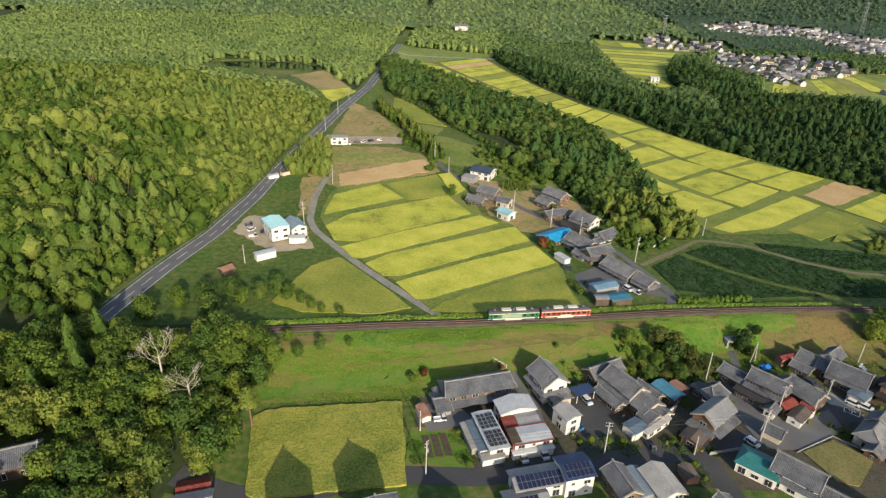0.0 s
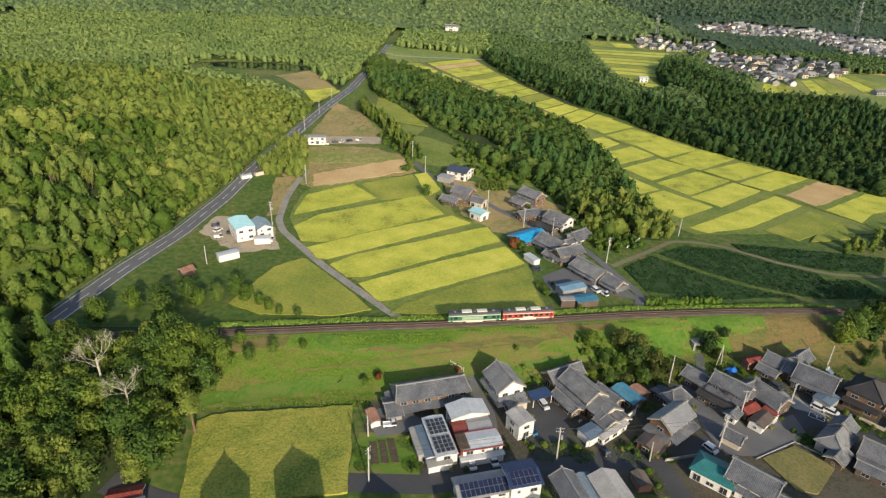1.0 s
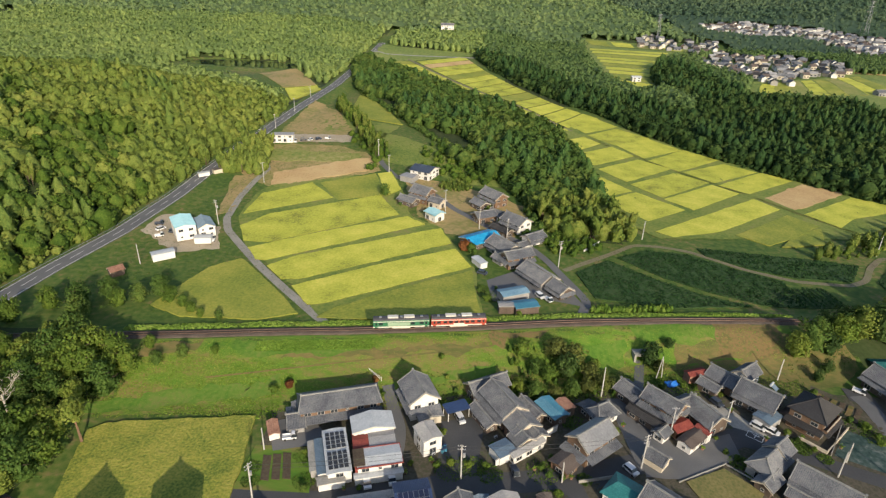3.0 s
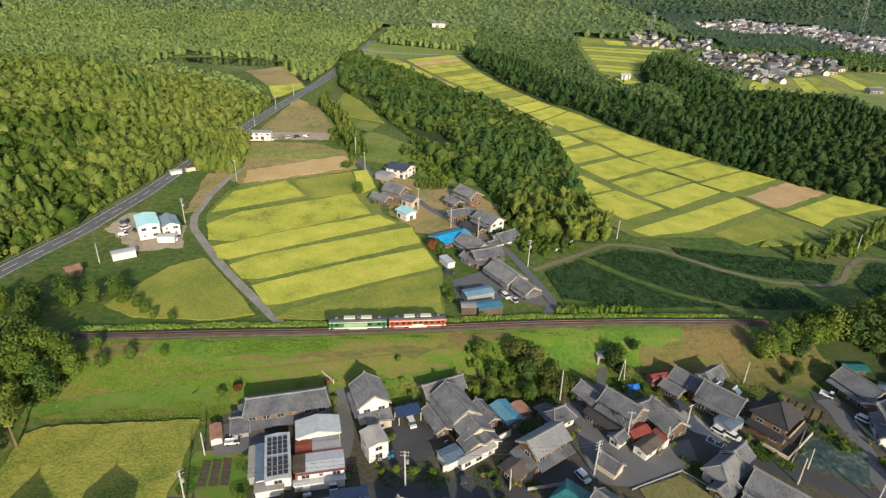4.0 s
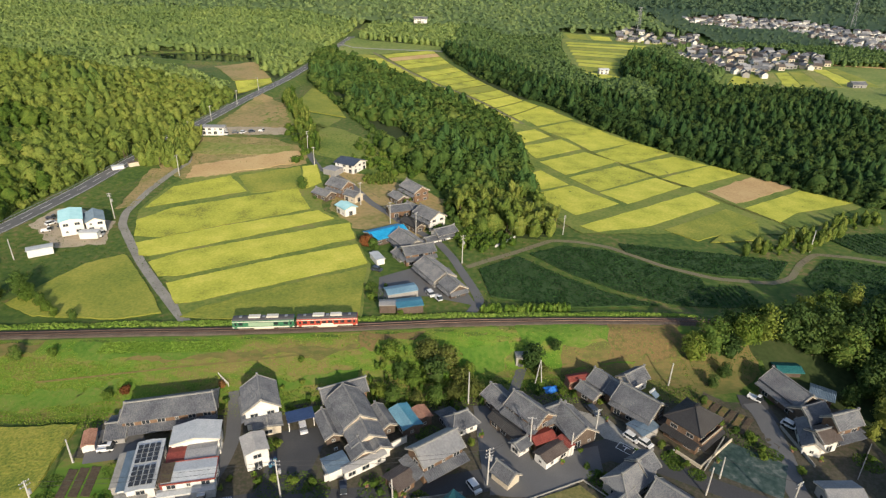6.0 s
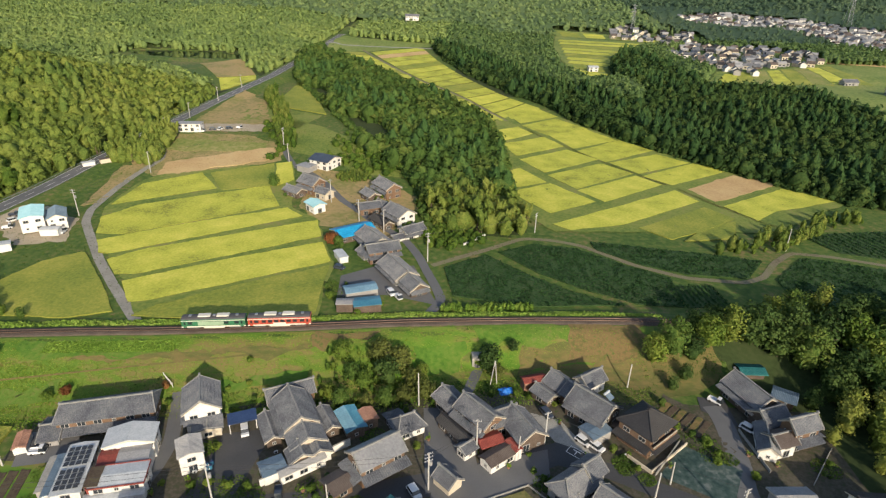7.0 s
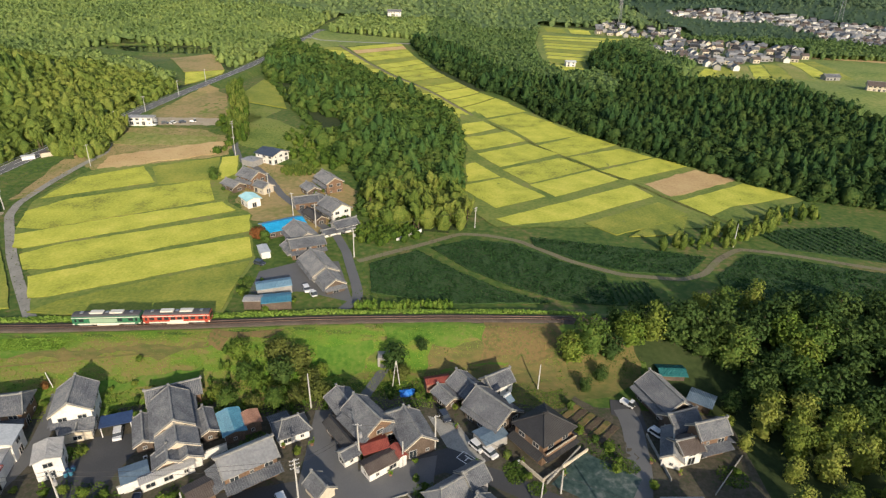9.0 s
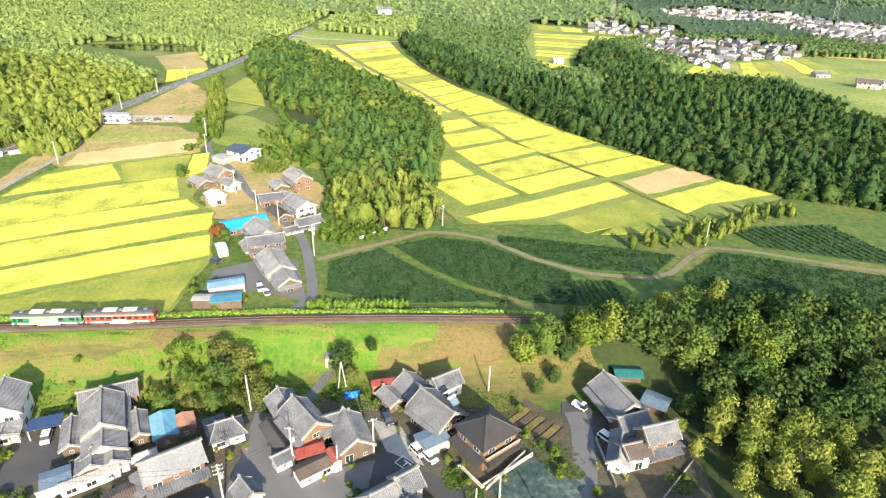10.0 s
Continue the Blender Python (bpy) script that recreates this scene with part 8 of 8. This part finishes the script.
far_ok = lambda x, y: abs(x) < 0.95 * y + 60 and not any(inside(p, x, y) for p in (CLUSTER, HAMLET, TOWN, *FIELDS, POND_FIELD, right_belt, belt)) and abs(x - road_x(min(y, 800))) > (9 if y < 800 else 0) and not (y < 640 and -80 < x < 60 and y < 615) and not (y < 720 and x > 470 and y < 600)
near_far = scatter(-520, 620, 420, 760, 6.3, lambda x, y: far_ok(x, y) and not (y < 500 and abs(x - road_x(y)) < 24) and not (y < 640 and road_x(y) < x < np.interp(y, (420, 446, 480, 530, 580, 642), (142, 132, 104, 72, 51, 34))), 7)
# Woods left of the valley take the sunlit leaf colour, right ones the shaded.
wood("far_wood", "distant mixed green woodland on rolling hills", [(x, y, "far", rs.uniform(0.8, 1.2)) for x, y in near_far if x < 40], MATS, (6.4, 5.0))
wood("valley_side_wood", "far woodland in a shaded leaf tone beside the valley fields", [(x, y, "far", rs.uniform(0.7, 1.1)) for x, y in near_far if x >= 40], {"far": M_FAR_SHADE}, (6.4, 4.6))
deep = scatter(-1000, 1350, 760, 1360, 13.6, lambda x, y: far_ok(x, y) and -0.78 * y < x < 0.92 * y + 90, 8)
deep = [(x, y, "deep", rs.uniform(0.95, 1.4) if y > 990 or x < 300 else rs.uniform(0.55, 0.8)) for x, y in deep]
wood("far_hills_wood", "distant wooded hills closing the valley", [q for q in deep if q[0] < 340 - 0.25 * (q[1] - 760)], {"deep": M_DEEP_HAZE}, (12.8, 5.4))
wood("far_ridge_wood", "distant wooded ridge behind the town in a shaded leaf tone", [q for q in deep if q[0] >= 340 - 0.25 * (q[1] - 760)], {"deep": M_DEEP_SHADE}, (12.8, 4.4))

# dark floor under the woods, with the crowns' shade put into its colour
RIGHT_WOOD = [(166, 146), (150, 164), (146, 172), (178, 188), (240, 188), (250, 100), (172, 108), (168, 132)]
cx, cy = np.meshgrid((GX[:-1] + GX[1:]) / 2, (GY[:-1] + GY[1:]) / 2)
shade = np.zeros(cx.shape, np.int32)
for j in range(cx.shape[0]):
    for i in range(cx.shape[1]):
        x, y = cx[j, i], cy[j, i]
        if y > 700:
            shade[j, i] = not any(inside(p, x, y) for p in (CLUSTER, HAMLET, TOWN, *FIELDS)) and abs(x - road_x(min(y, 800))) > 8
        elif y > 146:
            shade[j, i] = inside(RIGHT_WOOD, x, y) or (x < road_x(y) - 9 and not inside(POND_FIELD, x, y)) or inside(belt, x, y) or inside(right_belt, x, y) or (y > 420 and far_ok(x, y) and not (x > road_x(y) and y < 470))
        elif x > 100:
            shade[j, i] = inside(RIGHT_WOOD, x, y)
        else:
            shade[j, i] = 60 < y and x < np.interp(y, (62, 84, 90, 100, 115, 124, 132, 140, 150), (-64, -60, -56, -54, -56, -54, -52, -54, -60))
ground.data.materials.append(M_FLOOR_SHADE)
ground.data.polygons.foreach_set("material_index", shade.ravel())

# ---- far settlement ----
def far_house(mat, wall, w, d, h, rise):
    t = new("house")
    tagged(t, "distant house with pale walls and a tiled roof", "house", "distant town houses")
    bm = bmesh.new()
    box(bm, -w / 2, w / 2, -d / 2, d / 2, -1, h)
    prism(bm, [(-d / 2, h), (d / 2, h), (0, h + rise)], -w / 2 + 0.05, w / 2 - 0.05)
    part("wall", bm, wall, t)
    bm = bmesh.new()
    roof_slopes(bm, w, d, h + 0.1, rise, 0.6, 0.0)
    part("roof", bm, mat, t)
    for sx in (-w / 4, w / 4):
        for zz in (1.4, 4.0):
            if zz < h - 0.7:
                bm = bmesh.new()
                box(bm, sx - 0.8, sx + 0.8, -d / 2 - 0.05, -d / 2 + 0.05, zz - 0.6, zz + 0.6)
                part("window", bm, M_GLASS, t)
    return t


FAR = [far_house(a, b, w, d, h, k) for a, b, w, d, h, k in ((M_TILE, M_WHITE, 6.6, 5.0, 3.6, 1.9), (M_TILE, M_CREAM, 6.4, 5.0, 3.4, 1.9), (M_TILE_D, M_GREYWALL, 6.0, 5.6, 3.8, 1.7), (M_TILE, M_GREYWALL, 8.4, 5.2, 2.4, 2.0), (M_TILE_B, M_CREAM, 6.4, 5.2, 3.6, 1.8), (M_TINGREY, M_GREYWALL, 6.8, 5.0, 3.4, 1.4), (M_TILE, M_WOOD, 8.4, 5.4, 2.4, 2.1))]
placed = set()
rs2 = random.Random(9)
k = 0
for x, y in scatter(220, 840, 530, 1020, 11.4, lambda x, y: inside(CLUSTER, x, y) or inside(HAMLET, x, y), 31):
    if rs2.random() < 0.34:
        continue
    k += 1
    if k > 240:
        break
    src = FAR[rs2.randrange(len(FAR))]
    m = pose(x, y, float(ground_z(x, y)), 0, 0, rs2.choice((0, 90)) + rs2.uniform(-25, 25))
    if src.name not in placed:
        placed.add(src.name)
        src.matrix_basis = m
    else:
        copy_thing(src, m)
town = empty("distant_town", 0, 0, 0, 0, "distant town of pale houses with grey roofs", "town")
tagged(town, kind="stuff")
walls, roofs = [bmesh.new() for _ in range(2)], [bmesh.new() for _ in range(3)]
for x, y in scatter(330, 810, 690, 1000, 9.6, lambda x, y: inside(TOWN, x, y), 33):
    if rs2.random() < 0.1:
        continue
    m = pose(x, y, float(ground_z(x, y)), 0, 0, rs2.choice((0, 90)) + rs2.uniform(-40, 40))
    w, d, h = rs2.uniform(5.2, 8.4), rs2.uniform(4.6, 6.2), rs2.uniform(2.2, 4.4)
    one = bmesh.new()
    box(one, -w / 2, w / 2, -d / 2, d / 2, -2, h)
    one.transform(m)
    two = bmesh.new()
    prism(two, [(-d / 2 - 0.5, h - 0.3), (0, h + 1.9), (d / 2 + 0.5, h - 0.3)], -w / 2 - 0.4, w / 2 + 0.4)
    two.transform(m)
    for src, dst in ((one, walls[rs2.randrange(2)]), (two, roofs[rs2.randrange(3)])):
        src.verts.index_update()
        vs = [dst.verts.new(v.co) for v in src.verts]
        for f in src.faces:
            dst.faces.new([vs[v.index] for v in f.verts])
        src.free()
for bm, mat in zip(walls, (M_WHITE, M_GREYWALL)):
    part("walls", bm, mat, town)
for bm, mat in zip(roofs, (M_TINGREY, M_TILE, M_TILE_B)):
    part("roofs", bm, mat, town)
patch("soil_field", [(250, 508), (322, 500), (337, 460), (346, 405), (400, 394), (560, 402)], [(286, 578), (354, 608), (406, 646), (473, 642), (560, 646), (636, 560)], M_FIELD, "pale green farmland before the distant village", "field", 0.25, 5, ragged=2.0)
for k in range(8):
    patch("rice_paddy", [(268 + 17 * k, 524 + 4 * k), (283 + 17 * k, 521 + 4 * k)], [(290 + 15 * k, 570 + 8 * k), (303 + 15 * k, 575 + 8 * k)], (M_RICE, M_RICE_G, M_FALLOW)[k % 3], "yellow rice strips before the distant village", "rice field", 0.4, 5, 0.05, "stuff", 0.4, side=M_STALK, ragged=1.0, seed=k)
patch("soil_field", [(168, 792), (228, 780), (262, 766), (286, 732), (318, 754)], [(154, 836), (232, 816), (262, 800), (300, 788), (346, 802)], M_FIELD, "pale green terraces below the far hamlet", "field", 0.3, 5, ragged=2.0, seed=41)
for k in range(4):
    patch("rice_paddy", [(176 + 27 * k, 797 - 8 * k), (198 + 27 * k, 791 - 8 * k)], [(172 + 30 * k, 822 - 5 * k), (196 + 30 * k, 816 - 5 * k)], (M_RICE_G, M_RICE, M_FALLOW, M_RICE)[k], "yellow-green rice below the far hamlet", "rice field", 0.45, 5, 0.05, "stuff", 0.4, side=M_STALK, ragged=1.0, seed=60 + k)
patch("soil_field", [(412, 652), (478, 634)], [(422, 668), (520, 650)], M_SOIL, "bare tan plot before the distant town", "field", 0.4, 4, ragged=1.5)
patch("rice_paddy", [(292, 905), (336, 850)], [(300, 928), (350, 866)], M_RICE, "yellow rice field above the far hamlet", "rice field", 0.5, 5, 0.05, "stuff", 0.5, side=M_STALK)
patch("soil_field", [(156, 562), (170, 510), (188, 522), (200, 600), (236, 690), (282, 728)], [(154, 680), (166, 792), (228, 778), (262, 764)], M_FIELD, "green terraced farmland in the far valley", "field", 0.2, 8)
for k in range(10):
    y0 = 545 + 22 * k
    x0, x1 = 158 + 0.8 * k, 184 + 7.5 * k
    patch("rice_paddy", [(x0, y0 + 6), (x1, y0 - 8)], [(x0 + 3, y0 + 22), (x1 + 6, y0 + 8)], (M_RICE, M_RICE_G, M_RICE)[k % 3], "yellow-green rice terraces in the far valley", "rice field", 0.35, 6, 0.05, "stuff", 0.5, side=M_STALK)

# ---- rough grass and vines ----
def tufts(name, label, n, place, size, mat, seed):
    r = np.random.RandomState(seed)
    xy = place(r, n)
    z = ground_z(xy[:, 0], xy[:, 1])
    c = np.concatenate([xy, (z + size * 0.35 + (0.3 if mat is M_SOY else 0.06))[:, None]], 1)
    nn = r.normal(scale=0.55, size=(len(c), 3)) + (0, -0.25, 0.9)
    nn /= np.linalg.norm(nn, axis=1)[:, None]
    v = leaves(c, nn, size * r.uniform(0.5, 1.3, len(c)), r)
    tagged(new(name, raw_mesh(name, v, quads(v), mat)), label, "grass", kind="stuff")


def bank(x0, x1, d0, d1):
    def place(r, n):
        x = r.uniform(x0, x1, n)
        return np.stack([x, track_y(x) + r.uniform(d0, d1, n)], 1)
    return place


tufts("bank_grass", "rough green grass on the railway embankment", 26000, bank(-52, 132, -28, -3.2), 0.2, M_GRASS, 1)
tufts("vines", "bright green creeping vines along the line", 8000, bank(-60, 140, 2.6, 6.5), 0.42, M_KUDZU, 2)
tufts("bank_vines", "pale green creeper patch on the embankment", 6000, bank(-20, 12, -8.2, -4.6), 0.36, M_KUDZU, 3)
def bean_spots(r, n):
    rings = [near + far[::-1] for near, far in BEANS]
    p = np.stack([r.uniform(76, 262, n * 2), r.uniform(181, 231, n * 2)], 1)
    p[:, 1] = np.round((p[:, 1] + 0.45 * p[:, 0]) / 1.4) * 1.4 - 0.45 * p[:, 0] + r.normal(0, 0.22, n * 2)
    return p[[any(inside(g, x, y) for g in rings) for x, y in p]]


tufts("bean_leaves", "dark bean leaves over the crop beds", 17000, bean_spots, 0.46, M_SOY, 4)
tufts("village_grass", "green weeds round the village plots", 9000, lambda r, n: np.stack([r.uniform(-56, -8, n), r.uniform(122, 140, n)], 1), 0.22, M_GRASS, 5)


def garden_spots(r, n):
    beds = ((36, 111, 4), (57, 112, 4), (58.5, 103, 4), (41, 112, 3), (3, 111.5, 3), (120, 126, 2.5), (137, 136, 4), (140, 130.5, 3), (103, 119, 2.5), (133, 144, 4), (62, 143, 8), (62, 143, 8), (61, 147, 7), (70, 141, 5), (98, 146, 3.5), (33, 138, 5), (31.5, 121.5, 2.5), (12, 134.5, 6), (66, 128.5, 3), (54, 140, 5), (28, 138, 4), (148, 160, 5), (163, 129, 3), (4.5, 104, 2.5), (5, 110, 2.5), (-8, 107, 2), (-7, 103, 2), (91, 148, 3), (100, 150, 4), (45, 110, 3), (66, 110.5, 1.8), (104.5, 115, 1.6), (120, 124.5, 2), (124, 122, 1.8), (139, 134, 3.5), (143, 129.5, 2), (80, 146, 5), (46, 181, 4), (42, 186, 3), (128, 150, 5), (136, 158, 6))
    pick = r.randint(0, len(beds), n)
    b = np.array(beds)[pick]
    a, d = r.uniform(0, 6.28, n), np.sqrt(r.uniform(0, 1, n)) * b[:, 2]
    return np.stack([b[:, 0] + d * np.cos(a), b[:, 1] + d * np.sin(a)], 1)


tufts("garden_plants", "mixed green weeds and vegetables in gardens", 13000, garden_spots, 0.27, M_WEED, 6)


corn = [(x, y, "bush", rs.uniform(0.35, 0.6)) for x, y in scatter(20, 38, 274, 290, 1.6, lambda x, y: (x - 29) ** 2 / 60 + (y - 281) ** 2 / 36 < 1, 51)]
wood("corn_patch", "dry yellow-green corn patch beside the hamlet houses", corn, {"leafy": M_WOOD_BAM, "bush": M_WOOD_BAM})
def meadow_spots(r, n):
    rings = [near + far[::-1] for key, near, far, mat, z in RICE]
    p = np.stack([r.uniform(-95, 105, n), r.uniform(160, 345, n)], 1)
    return p[[x > road_x(y) + 6 and not any(inside(g, x, y) for g in rings) and not (20 < x < 75 and 170 < y < 285) for x, y in p]]


tufts("meadow_grass", "uneven rough grass on the valley meadows", 16000, meadow_spots, 0.3, M_MEADOW, 12)
